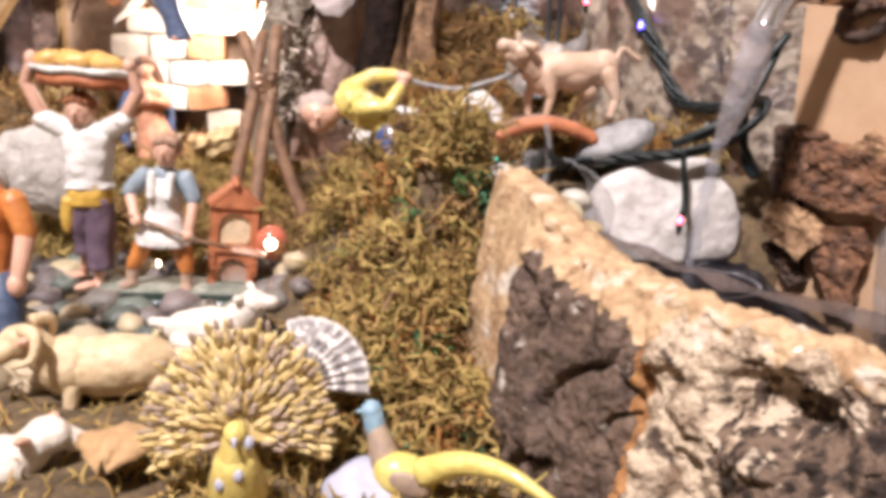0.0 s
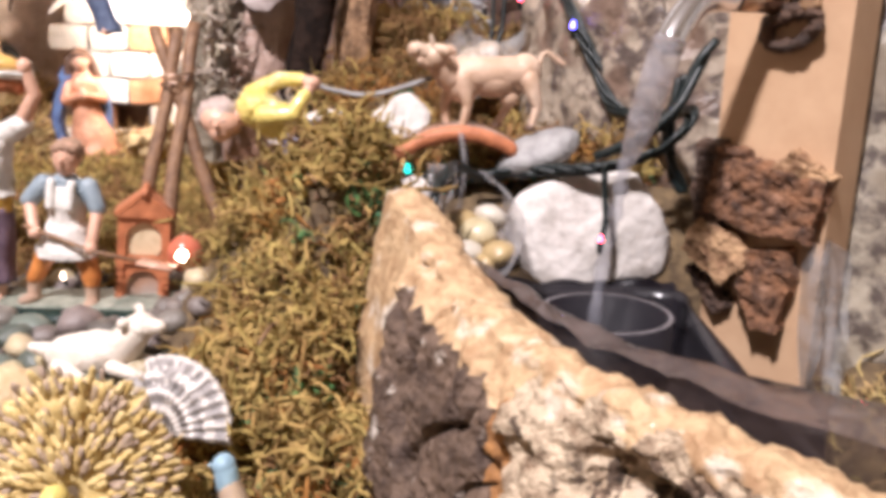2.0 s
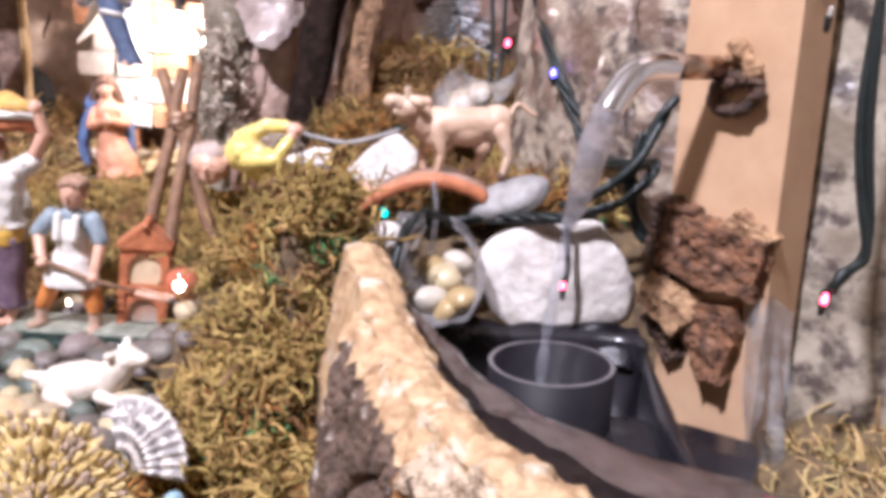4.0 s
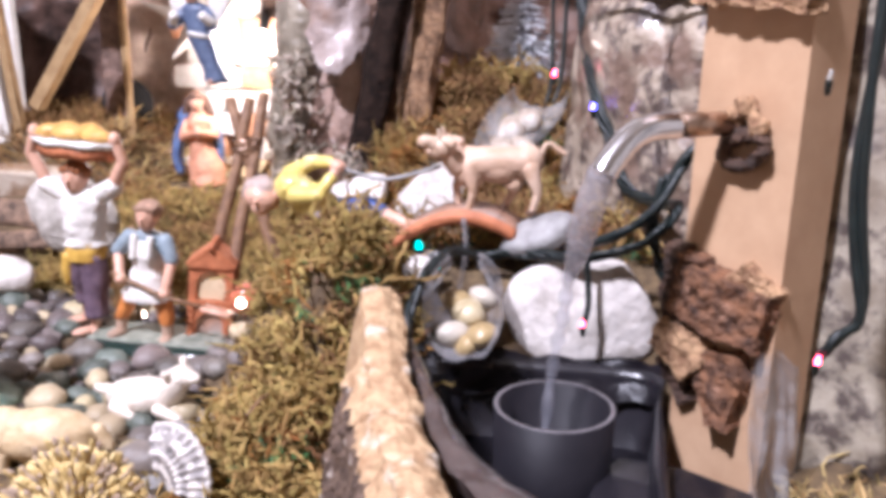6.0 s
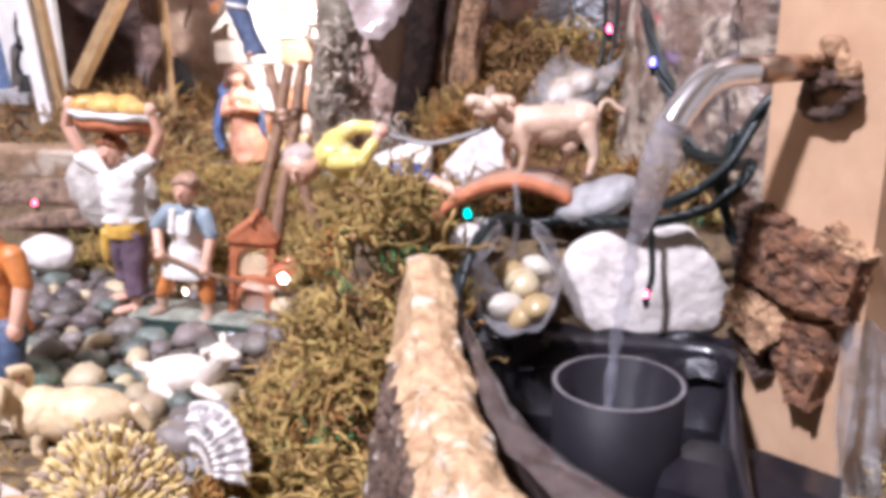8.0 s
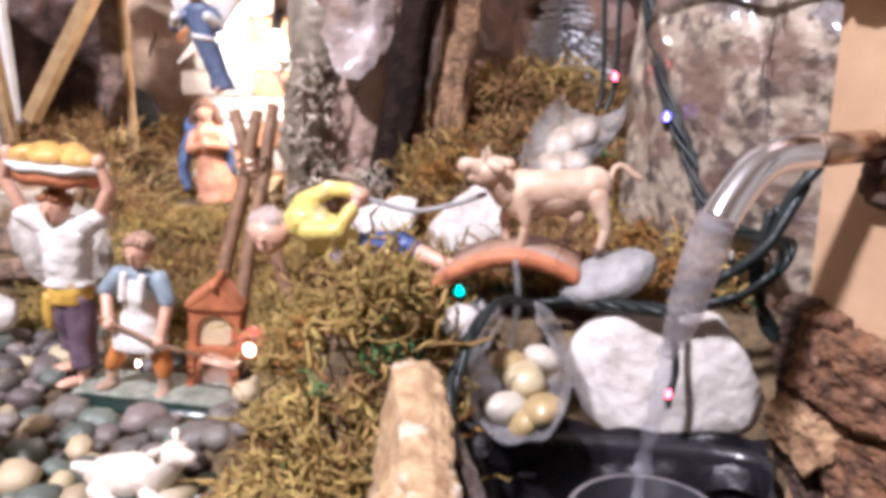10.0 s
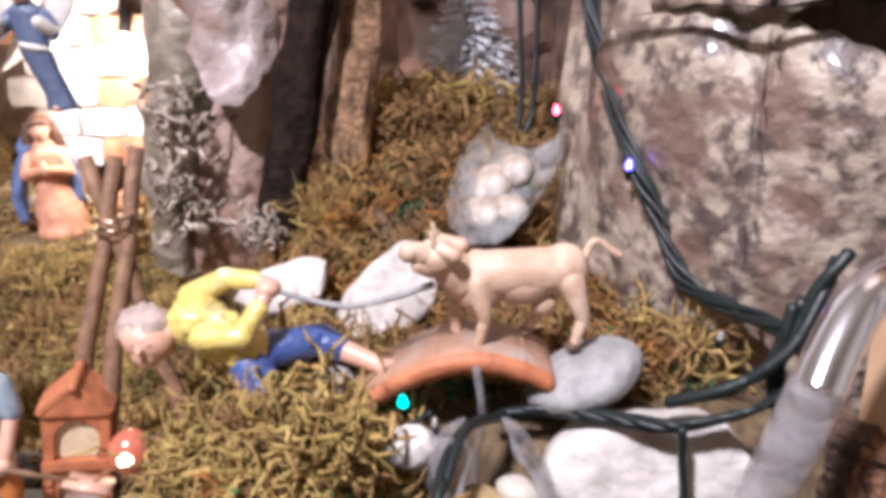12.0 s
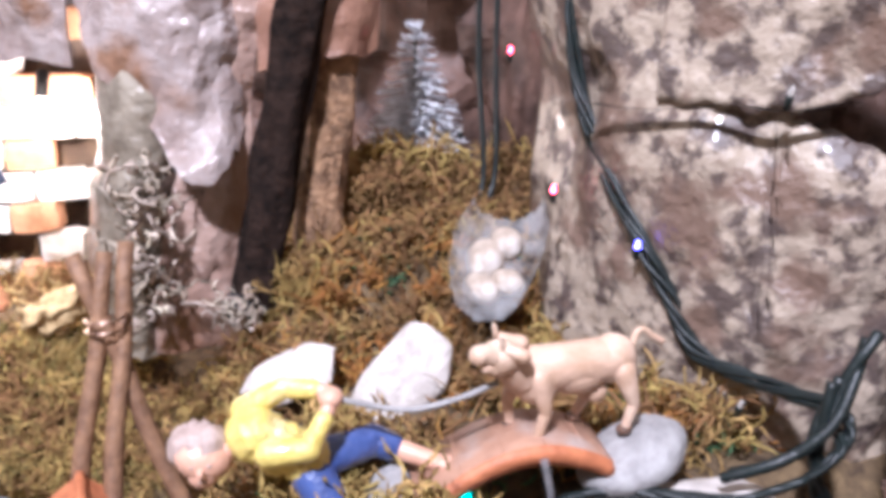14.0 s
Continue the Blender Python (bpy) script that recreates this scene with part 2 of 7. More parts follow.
# ---- the surfaces of the place ----
M_SOIL = mat("soil", (0.17, 0.115, 0.055), (0.06, 0.038, 0.02), 0.9, scale=140, bump=0.8)
M_MOSS = mat("dry_moss", (0.53, 0.375, 0.135), (0.26, 0.170, 0.055), 0.95, spec=0.15, scale=60, bump=0.2, island=0.28)
M_MOSS_BROWN = mat("brown_moss", (0.35, 0.205, 0.085), (0.16, 0.09, 0.038), 0.95, spec=0.15, scale=60, bump=0.2, island=0.3)
M_MOSS_OLIVE = mat("olive_moss", (0.30, 0.22, 0.08), (0.13, 0.10, 0.036), 0.95, spec=0.15, scale=60, bump=0.2, island=0.4)
M_MOSS_GREEN = mat("green_moss", (0.10, 0.20, 0.05), (0.03, 0.10, 0.05), 0.7, scale=60, bump=0.2, island=0.5)
M_MOSS_RUST = mat("rust_moss", (0.44, 0.215, 0.06), (0.22, 0.10, 0.03), 0.95, spec=0.15, scale=60, bump=0.2, island=0.3)
M_LICHEN = mat("pale_lichen", (0.66, 0.57, 0.47), (0.38, 0.30, 0.22), 0.8, scale=80, bump=0.2, island=0.4)
M_STRAW = mat("straw", (0.62, 0.45, 0.20), (0.36, 0.24, 0.09), 0.6, scale=60, bump=0.2, island=0.4)
M_TABLE = mat("table_wood", (0.28, 0.16, 0.08), (0.17, 0.09, 0.045), 0.5, scale=30, bump=0.1)
M_PLASTER = mat("wall_plaster", (0.72, 0.68, 0.60), (0.64, 0.60, 0.53), 0.9, scale=6, bump=0.15)
M_FLOOR = mat("floor_tile", (0.40, 0.30, 0.22), (0.32, 0.24, 0.17), 0.5, scale=8, bump=0.1)
M_CORK_CUT = mat("cut_cork", (0.56, 0.39, 0.22), (0.34, 0.20, 0.10), 0.7, scale=150, bump=0.9, contrast=(0.34, 0.58), c3=(0.62, 0.54, 0.44), c3_at=(0.55, 0.66), c3_scale=0.5, coat=0.1)
M_BARK_DARK = mat("dark_bark", (0.20, 0.135, 0.095), (0.060, 0.038, 0.028), 0.7, scale=130, bump=1.0, bump_scale=420, c3=(0.50, 0.44, 0.38), dist=0.003, c3_at=(0.64, 0.70), c3_scale=0.8, spec=0.35)
M_BARK_PALE = mat("pale_bark", (0.62, 0.49, 0.345), (0.22, 0.145, 0.09), 0.8, scale=150, bump=1.0, bump_scale=420, c3=(0.10, 0.068, 0.048), dist=0.004, contrast=(0.36, 0.52), c3_at=(0.57, 0.62), c3_scale=0.6, spec=0.3)
M_BARK_RUST = mat("rust_bark", (0.46, 0.22, 0.07), (0.22, 0.10, 0.035), 0.8, scale=190, bump=0.9)
M_POST = mat("pine_board", (0.56, 0.37, 0.225), (0.48, 0.305, 0.18), 0.55, scale=45, bump=0.12)
M_BARK_CRUMB = mat("crumbled_bark", (0.185, 0.125, 0.085), (0.030, 0.020, 0.015), 0.8, scale=200, bump=1.0, bump_scale=420, c3=(0.56, 0.45, 0.33), dist=0.003, contrast=(0.42, 0.56), c3_at=(0.60, 0.65), c3_scale=0.7, spec=0.3)
M_CHUNK = mat("brown_bark_chunk", (0.31, 0.145, 0.068), (0.060, 0.031, 0.020), 0.75, scale=150, bump=1.0, c3=(0.42, 0.25, 0.17), c3_at=(0.62, 0.70), c3_scale=0.4, dist=0.004)
M_CHUNK_DARK = mat("dark_bark_chunk", (0.12, 0.065, 0.04), (0.035, 0.02, 0.014), 0.75, scale=120, bump=1.0, dist=0.004)
M_CHUNK_TAN = mat("tan_bark_chunk", (0.58, 0.37, 0.20), (0.20, 0.10, 0.05), 0.8, scale=150, bump=1.0, dist=0.004)
M_ROCK_PAPER = mat("rock_paper", (0.425, 0.350, 0.270), (0.110, 0.083, 0.072), 0.38, scale=78, bump=0.8, bump_scale=130, c3=(0.20, 0.135, 0.10), contrast=(0.43, 0.53), coat=0.3, dist=0.004, c3_at=(0.50, 0.60), c3_scale=0.45)
M_ROCK_GREY = mat("grey_rock_paper", (0.42, 0.37, 0.29), (0.10, 0.08, 0.07), 0.35, scale=85, bump=0.5, bump_scale=90, c3=(0.24, 0.20, 0.15), contrast=(0.40, 0.56), coat=0.3, dist=0.004, c3_at=(0.52, 0.62), c3_scale=0.5)
M_ROCK_BROWN = mat("brown_rock_paper", (0.44, 0.38, 0.36), (0.33, 0.26, 0.235), 0.16, scale=34, bump=1.0, bump_scale=70, c3=(0.27, 0.15, 0.09), coat=1.0, dist=0.006, contrast=(0.42, 0.60), c3_at=(0.56, 0.66), c3_scale=0.5)
M_ROCK_RUST = mat("rust_rock_paper", (0.34, 0.19, 0.125), (0.17, 0.085, 0.055), 0.4, scale=40, bump=0.8, bump_scale=70, c3=(0.26, 0.14, 0.10), coat=0.3, dist=0.005)
M_ROCK_PINK = mat("pink_rock_paper", (0.46, 0.33, 0.27), (0.30, 0.19, 0.145), 0.22, scale=36, bump=1.0, bump_scale=70, c3=(0.24, 0.13, 0.085), coat=0.8, dist=0.006, c3_at=(0.56, 0.66), c3_scale=0.5)
M_ROCK_CREAM = mat("cream_rock_paper", (0.76, 0.63, 0.51), (0.48, 0.35, 0.26), 0.3, scale=40, bump=0.8, bump_scale=70, coat=0.5, dist=0.005)
M_ROCK_OLIVE = mat("olive_rock_paper", (0.36, 0.315, 0.245), (0.13, 0.105, 0.075), 0.3, scale=50, bump=0.8, bump_scale=120, c3=(0.15, 0.115, 0.08), coat=0.4, dist=0.004, c3_at=(0.55, 0.64), c3_scale=0.5)
# brown rock paper with the hollow's shade put into its base colour
M_HOLLOW = mat("shade_toned_rock", (0.18, 0.108, 0.084), (0.028, 0.018, 0.014), 0.5, scale=22, bump=0.9, bump_scale=60, spec=0.3, c3=(0.19, 0.105, 0.07), c3_at=(0.56, 0.66), dist=0.004)
M_ROCK_DARK = mat("dark_rock_paper", (0.12, 0.078, 0.052), (0.032, 0.021, 0.016), 0.6, scale=40, bump=0.8, bump_scale=70, c3=(0.17, 0.105, 0.06), coat=0.1, dist=0.004)
M_TRUNK = mat("dark_trunk", (0.032, 0.019, 0.014), (0.007, 0.005, 0.004), 0.85, scale=110, bump=0.9, spec=0.12)
M_TRUNK_BROWN = mat("brown_trunk", (0.40, 0.24, 0.13), (0.13, 0.073, 0.040), 0.85, scale=130, bump=1.0, contrast=(0.38, 0.6), dist=0.003)
M_STICK = mat("stick_wood", (0.30, 0.17, 0.09), (0.15, 0.08, 0.045), 0.6, scale=130, bump=0.4)
M_STICK_END = mat("stick_end", (0.70, 0.56, 0.36), (0.55, 0.40, 0.23), 0.7, scale=200, bump=0.3)
M_OCHRE_WOOD = mat("ochre_wood", (0.40, 0.27, 0.13), (0.26, 0.16, 0.07), 0.7, scale=70, bump=0.4)
M_STABLE_POST = mat("post_bark", (0.30, 0.195, 0.15), (0.10, 0.062, 0.048), 0.75, scale=90, bump=0.9, dist=0.004)
M_BEAM = mat("split_wood", (0.36, 0.245, 0.15), (0.19, 0.115, 0.065), 0.8, scale=50, bump=0.7, c3=(0.44, 0.37, 0.29), c3_at=(0.52, 0.62), c3_scale=0.6)
M_LOG = mat("log_bark", (0.30, 0.195, 0.13), (0.045, 0.029, 0.02), 0.8, scale=110, bump=1.0, dist=0.003)
M_WHITE = mat("white_paint", (0.78, 0.76, 0.72), (0.66, 0.63, 0.58), 0.6, scale=90, bump=0.2)
M_BRICK = mat("orange_brick", (0.62, 0.34, 0.19), (0.50, 0.25, 0.13), 0.8, scale=140, bump=0.5)
M_TERRA = mat("terracotta", (0.56, 0.20, 0.085), (0.36, 0.12, 0.05), 0.55, scale=150, bump=0.3)
M_TERRA_PALE = mat("worn_terracotta", (0.46, 0.27, 0.18), (0.34, 0.19, 0.125), 0.45, scale=110, bump=0.4, c3=(0.42, 0.33, 0.28))
M_OVEN_MOUTH = mat("oven_mouth", (0.74, 0.60, 0.40), (0.60, 0.46, 0.28), 0.7, scale=150, bump=0.3)
M_MARBLE = mat("white_stone", (0.72, 0.67, 0.62), (0.44, 0.395, 0.35), 0.6, scale=75, bump=0.45, contrast=(0.30, 0.52), dist=0.003)
M_STONE_GREY = mat("grey_stone", (0.38, 0.37, 0.36), (0.25, 0.24, 0.235), 0.6, scale=150, bump=0.5)
M_PALE_ROCK = mat("pale_rock", (0.55, 0.51, 0.46), (0.36, 0.33, 0.29), 0.6, scale=70, bump=0.8, dist=0.003)
M_PEBBLE = mat("pebble_grey", (0.21, 0.175, 0.155), (0.10, 0.085, 0.08), 0.35, scale=120, bump=0.2, per_object=0.65)
M_PEBBLE_DULL = mat("dull_pebble", (0.56, 0.48, 0.39), (0.33, 0.265, 0.205), 0.5, scale=110, bump=0.5, c3=(0.62, 0.58, 0.53), c3_at=(0.55, 0.66))
M_PEBBLE_CREAM = mat("pebble_cream", (0.54, 0.45, 0.30), (0.40, 0.31, 0.18), 0.35, scale=100, bump=0.2, per_object=0.25)
M_PEBBLE_GREEN = mat("pebble_green", (0.17, 0.19, 0.155), (0.085, 0.105, 0.09), 0.35, scale=120, bump=0.2, per_object=0.4)
M_PEBBLE_WHITE = mat("pebble_white", (0.58, 0.53, 0.44), (0.50, 0.45, 0.38), 0.35, scale=100, bump=0.3)
M_PEBBLE_OCHRE = mat("pebble_ochre", (0.46, 0.34, 0.17), (0.34, 0.24, 0.11), 0.35, scale=100, bump=0.3)
M_SKIN = mat("painted_skin", (0.70, 0.42, 0.30), (0.62, 0.36, 0.25), 0.4, scale=200, bump=0.15)
M_COW = mat("painted_hide", (0.65, 0.455, 0.335), (0.46, 0.30, 0.19), 0.5, scale=90, bump=0.4, c3=(0.70, 0.55, 0.42))
M_SHIRT = mat("painted_white_cloth", (0.80, 0.77, 0.72), (0.62, 0.58, 0.53), 0.5, scale=130, bump=0.4)
M_SASH = mat("painted_yellow", (0.72, 0.46, 0.09), (0.55, 0.32, 0.05), 0.45, scale=130, bump=0.3)
M_PURPLE = mat("painted_plum", (0.19, 0.13, 0.17), (0.10, 0.065, 0.095), 0.45, scale=150, bump=0.3)
M_HAIR = mat("painted_hair", (0.33, 0.12, 0.035), (0.19, 0.065, 0.02), 0.45, scale=250, bump=0.6)
M_HAIR_DARK = mat("painted_dark_hair", (0.16, 0.085, 0.05), (0.08, 0.04, 0.025), 0.5, scale=250, bump=0.6)
M_HAIR_GREY = mat("painted_fair_hair", (0.44, 0.28, 0.19), (0.27, 0.15, 0.095), 0.5, scale=250, bump=0.6)
M_HAIR_PALE = mat("painted_pale_hair", (0.52, 0.41, 0.36), (0.36, 0.27, 0.23), 0.5, scale=250, bump=0.6)
M_BREAD = mat("painted_bread", (0.72, 0.45, 0.13), (0.52, 0.28, 0.07), 0.4, scale=120, bump=0.3)
M_BLUEGREY = mat("painted_blue_grey", (0.30, 0.36, 0.40), (0.20, 0.25, 0.29), 0.45, scale=150, bump=0.3)
M_ORANGE = mat("painted_orange", (0.64, 0.24, 0.06), (0.45, 0.15, 0.035), 0.45, scale=140, bump=0.3)
M_BLUE = mat("painted_blue", (0.07, 0.115, 0.32), (0.04, 0.065, 0.20), 0.3, scale=140, bump=0.5, coat=0.5)
M_MANTLE = mat("painted_mantle_blue", (0.14, 0.22, 0.42), (0.07, 0.11, 0.24), 0.45, scale=140, bump=0.3)
M_SLATE = mat("painted_slate_blue", (0.13, 0.17, 0.27), (0.07, 0.095, 0.17), 0.45, scale=140, bump=0.3)
M_ROBE = mat("painted_rose_robe", (0.66, 0.34, 0.21), (0.48, 0.22, 0.13), 0.45, scale=140, bump=0.3)
M_YELLOW = mat("painted_lemon", (0.78, 0.65, 0.20), (0.62, 0.48, 0.11), 0.35, scale=140, bump=0.5, coat=0.4, c3=(0.74, 0.66, 0.38), c3_at=(0.56, 0.66))
M_NAVY = mat("painted_navy", (0.06, 0.09, 0.16), (0.03, 0.045, 0.08), 0.45, scale=140, bump=0.3)
M_GREEN_BASE = mat("painted_green_base", (0.17, 0.24, 0.18), (0.07, 0.11, 0.08), 0.45, scale=110, bump=0.5)
M_GREEN_TOP = mat("grey_green_plank", (0.32, 0.33, 0.27), (0.14, 0.16, 0.125), 0.6, scale=140, bump=0.5)
M_DKGREEN = mat("dark_green_glaze", (0.007, 0.026, 0.020), (0.004, 0.015, 0.012), 0.22, scale=60, bump=0.2, coat=0.2)
M_WOOL = mat("painted_wool", (0.70, 0.55, 0.34), (0.48, 0.34, 0.18), 0.5, scale=110, bump=0.5, dist=0.002)
M_LAMB = mat("painted_lamb", (0.80, 0.73, 0.64), (0.66, 0.57, 0.47), 0.55, scale=170, bump=0.5)
M_PEACOCK = mat("painted_fan", (0.68, 0.50, 0.19), (0.46, 0.32, 0.12), 0.5, scale=200, bump=0.4)
M_PEACOCK_EYE = mat("fan_eye_spots", (0.46, 0.34, 0.22), (0.33, 0.24, 0.19), 0.5, scale=250, bump=0.3)
M_SKYBLUE = mat("painted_pale_blue", (0.34, 0.50, 0.58), (0.24, 0.36, 0.44), 0.45, scale=150, bump=0.2)
M_SHELL_PALE = mat("pale_shell", (0.74, 0.70, 0.65), (0.55, 0.50, 0.46), 0.4, scale=190, bump=0.4)
M_SHELL = mat("shell", (0.40, 0.365, 0.345), (0.19, 0.175, 0.17), 0.4, scale=190, bump=0.6, contrast=(0.36, 0.62))
M_LEAF = mat("dry_leaf", (0.52, 0.33, 0.16), (0.36, 0.21, 0.09), 0.7, scale=110, bump=0.5)
M_CLAY = mat("painted_boots", (0.52, 0.36, 0.26), (0.36, 0.24, 0.17), 0.5, scale=150, bump=0.3)
M_LINER = mat("black_liner", (0.011, 0.009, 0.012), (0.006, 0.005, 0.007), 0.35, scale=60, bump=0.3, spec=0.2)
M_BASIN = mat("black_plastic", (0.020, 0.018, 0.022), (0.012, 0.011, 0.014), 0.25, scale=60, bump=0.1)
M_PIPE = mat("grey_plastic_pipe", (0.015, 0.0135, 0.017), (0.010, 0.009, 0.012), 0.55, scale=60, bump=0.06, spec=0.2)
M_PIPE_RIM = mat("cut_pipe_rim", (0.20, 0.18, 0.19), (0.13, 0.12, 0.125), 0.5, scale=160, bump=0.2)
M_CHROME = mat("chrome", (0.88, 0.89, 0.96), (0.80, 0.81, 0.90), 0.16, metal=1.0, scale=30, bump=0.02)
M_COPPER = mat("copper_pipe", (0.66, 0.50, 0.40), (0.40, 0.27, 0.19), 0.28, metal=1.0, scale=90, bump=0.1)
M_CABLE = mat("dark_green_cable", (0.012, 0.020, 0.019), (0.008, 0.012, 0.012), 0.45, scale=120, bump=0.2)
M_PINE = mat("frosted_pine", (0.80, 0.80, 0.84), (0.50, 0.52, 0.54), 0.7, scale=120, bump=0.3, island=0.3)
M_PINE_DARK = mat("pine_core", (0.05, 0.07, 0.055), (0.03, 0.04, 0.03), 0.8, scale=120)
M_BLACK = mat("black_card", (0.012, 0.011, 0.011), (0.008, 0.008, 0.008), 0.8, scale=60)
M_PLASTIC = clear("clear_plastic", (0.66, 0.64, 0.65), 0.05, 0.83)
M_FILM = clear("brown_film", (0.15, 0.11, 0.10), 0.14, 0.50)
M_WRAP = clear("clear_wrap", (0.66, 0.66, 0.66), 0.05, 0.85)
M_TUBE = clear("grey_clear_tube", (0.56, 0.53, 0.55), 0.05, 0.66)
M_WATER = clear("water", (0.6, 0.6, 0.66), 0.02, 0.86)
M_POOL = mat("dark_water", (0.012, 0.011, 0.014), (0.010, 0.009, 0.011), 0.04, scale=40, bump=0.15, bump_scale=60, dist=0.002)
M_BULB = mat("bulb_glow", (1.0, 0.85, 0.6), rough=0.3, bump=0, emit=(1.0, 0.84, 0.60), power=30.0)
M_LED_WARM = mat("led_warm", (1.0, 0.8, 0.6), rough=0.3, bump=0, emit=(1.0, 0.74, 0.48), power=28.0)
M_LED_CLEAR = mat("led_clear", (0.62, 0.60, 0.56), (0.50, 0.48, 0.45), rough=0.15, scale=300, bump=0.1, coat=0.6)
M_LED_RED = mat("led_red", (1.0, 0.1, 0.1), rough=0.3, bump=0, emit=(1.0, 0.06, 0.10), power=28.0)
M_LED_TEAL = mat("led_teal", (0.1, 0.7, 0.55), rough=0.3, bump=0, emit=(0.01, 0.62, 0.46), power=5.0)
M_LED_BLUE = mat("led_blue", (0.2, 0.2, 1.0), rough=0.3, bump=0, emit=(0.12, 0.10, 1.0), power=24.0)
M_FAN_PALE = mat("pale_feathers", (0.78, 0.62, 0.30), (0.60, 0.44, 0.17), 0.5, scale=200, bump=0.3)
M_FAN_NECK = mat("peacock_neck", (0.72, 0.58, 0.18), (0.60, 0.45, 0.12), 0.4, scale=200, bump=0.3)
M_PALE_BLUE_STONE = mat("lavender_stone", (0.50, 0.50, 0.58), (0.36, 0.36, 0.43), 0.6, scale=90, bump=0.4)
M_CLOD = mat("straw_clod", (0.66, 0.50, 0.26), (0.34, 0.22, 0.09), 0.7, scale=180, bump=0.9)
M_RED_BALL = mat("red_lamp_glass", (0.66, 0.20, 0.12), (0.52, 0.14, 0.08), 0.15, scale=60, bump=0.05, coat=0.5)

# ---- the room that closes the place ----
def wall(name, c, size, m, label):
    bm = bmesh.new()
    block(bm, (0, 0, 0), size)
    solid(name, bm, m, c, label, "wall" if "wall" in name else name, kind="structure", shade=False)


wall("floor", (0, 0, -0.60), (4.6, 4.6, 0.1), M_FLOOR, "brown tiled floor of the room")
wall("ceiling", (0, 0, 2.05), (4.6, 4.6, 0.1), M_PLASTER, "pale plaster ceiling of the room")
wall("wall_north", (0, 1.65, 0.725), (4.4, 0.1, 2.55), M_PLASTER, "plain pale plaster wall behind the table")
wall("wall_south", (0, -2.35, 0.725), (4.6, 0.1, 2.55), M_PLASTER, "plain pale plaster wall of the room")
wall("wall_east", (2.25, -0.35, 0.725), (0.1, 3.9, 2.55), M_PLASTER, "plain pale plaster wall of the room")
wall("wall_west", (-2.25, -0.35, 0.725), (0.1, 3.9, 2.55), M_PLASTER, "plain pale plaster wall of the room")

table = thing("table", (0, 0.55, -0.55), "brown wooden table under the model landscape", "table")
bm = bmesh.new()
block(bm, (0, 0, 0.735), (1.5, 1.5, 0.03), bevel=0.01)
part("tabletop", bm, M_TABLE, table, shade=False)
for sx in (-0.68, 0.68):
    for sy in (-0.68, 0.68):
        bm = bmesh.new()
        limb(bm, (sx, sy, 0.03), (sx, sy, 0.70), 0.025, 0.03)
        part("leg", bm, M_TABLE, table)


# ---- ground: one modelled sheet ----
def ground_z(x, y):
    left = 0.238 + 0.045 * smooth(0.58, 0.84, y) - 0.012 * smooth(0.36, 0.28, y)
    right = 0.316 + 0.003 * smooth(0.50, 0.60, y) + 0.041 * smooth(0.595, 0.69, y) + 0.014 * smooth(0.68, 0.78, y)
    k = smooth(-0.035, 0.045, x + 0.25 * (0.55 - y) * (1 if y < 0.55 else 0.15)) * smooth(0.44, 0.505, y)
    z = left + (right - left) * k
    z = max(z, 0.24 + 0.100 * math.exp(-abs((x - 0.0630) / 0.0280) ** 3 - abs((y - 0.446) / 0.037) ** 3))
    z = max(z, 0.238 + 0.050 * math.exp(-((x - 0.052) / 0.022) ** 2 - ((y - 0.405) / 0.030) ** 2))
    if 0.10 < x < 0.235 and 0.20 < y < 0.47:
        z = min(z, 0.215)
    z = max(z, 0.215 + 0.040 * smooth(0.236, 0.262, x) * smooth(0.47, 0.44, y) * smooth(0.28, 0.36, y))
    z += (0.018 * smooth(0.60, 0.68, y) + 0.037 * smooth(0.75, 0.80, y)) * smooth(-0.24, -0.30, x)
    lumpy = smooth(-0.01, 0.02, x) * smooth(0.34, 0.38, y) * (0.0 if 0.10 < x < 0.235 and y < 0.50 else 1.0)
    return z + 0.004 * noise.noise(V(x, y, 0) * 40) + 0.0025 * noise.noise(V(x, y, 2) * 110) + 0.0095 * lumpy * noise.noise(V(x, y, 5) * 62)


NX, NY = 170, 150
rows = []
for j in range(NY + 1):
    y = 0.12 + (1.25 - 0.12) * j / NY
    rows.append([V(x, y, ground_z(x, y)) for x in [-0.62 + 1.1 * i / NX for i in range(NX + 1)]])
solid("ground", sheet(rows), M_SOIL, (0, 0, 0), "brown earth and dry moss ground of the model landscape", "ground", kind="structure")


# ---- moss ----
def scatter(n, x0, x1, y0, y1, keep, seed, lift=-0.001):
    r = random.Random(seed)
    out = []
    while len(out) < n:
        x, y = r.uniform(x0, x1), r.uniform(y0, y1)
        if r.random() < keep(x, y):
            out.append((x, y, ground_z(x, y) + lift))
    return np.array(out)


def moss(name, roots, length, width, curl, seed, m, label, up=0.6, lean=None, knots=5):
    v, q = strands(roots, length, width, curl, seed, knots=knots, up=up, lean=lean)
    tagged(new(name, quads_mesh(name, v, q, [m])), label, "moss", kind="stuff")


def clumpy(x, y, f=55, s=0.0):
    return smooth(-0.35, 0.35, noise.noise(V(x * f, y * f, s)))


def bank(x, y):
    inside = smooth(0.0, 0.03, x + 0.12 * (y - 0.40) - (0.006 if y > 0.45 else 0)) * (1 if x < (0.10 if y < 0.425 else 0.089) - 0.25 * max(0, 0.40 - y) else 0)
    return inside * (0.04 + 0.96 * smooth(-0.05, 0.22, 0.7 * noise.noise(V(x * 75, y * 75, 0.0)) + 0.5 * noise.noise(V(x, y, 5) * 62)))


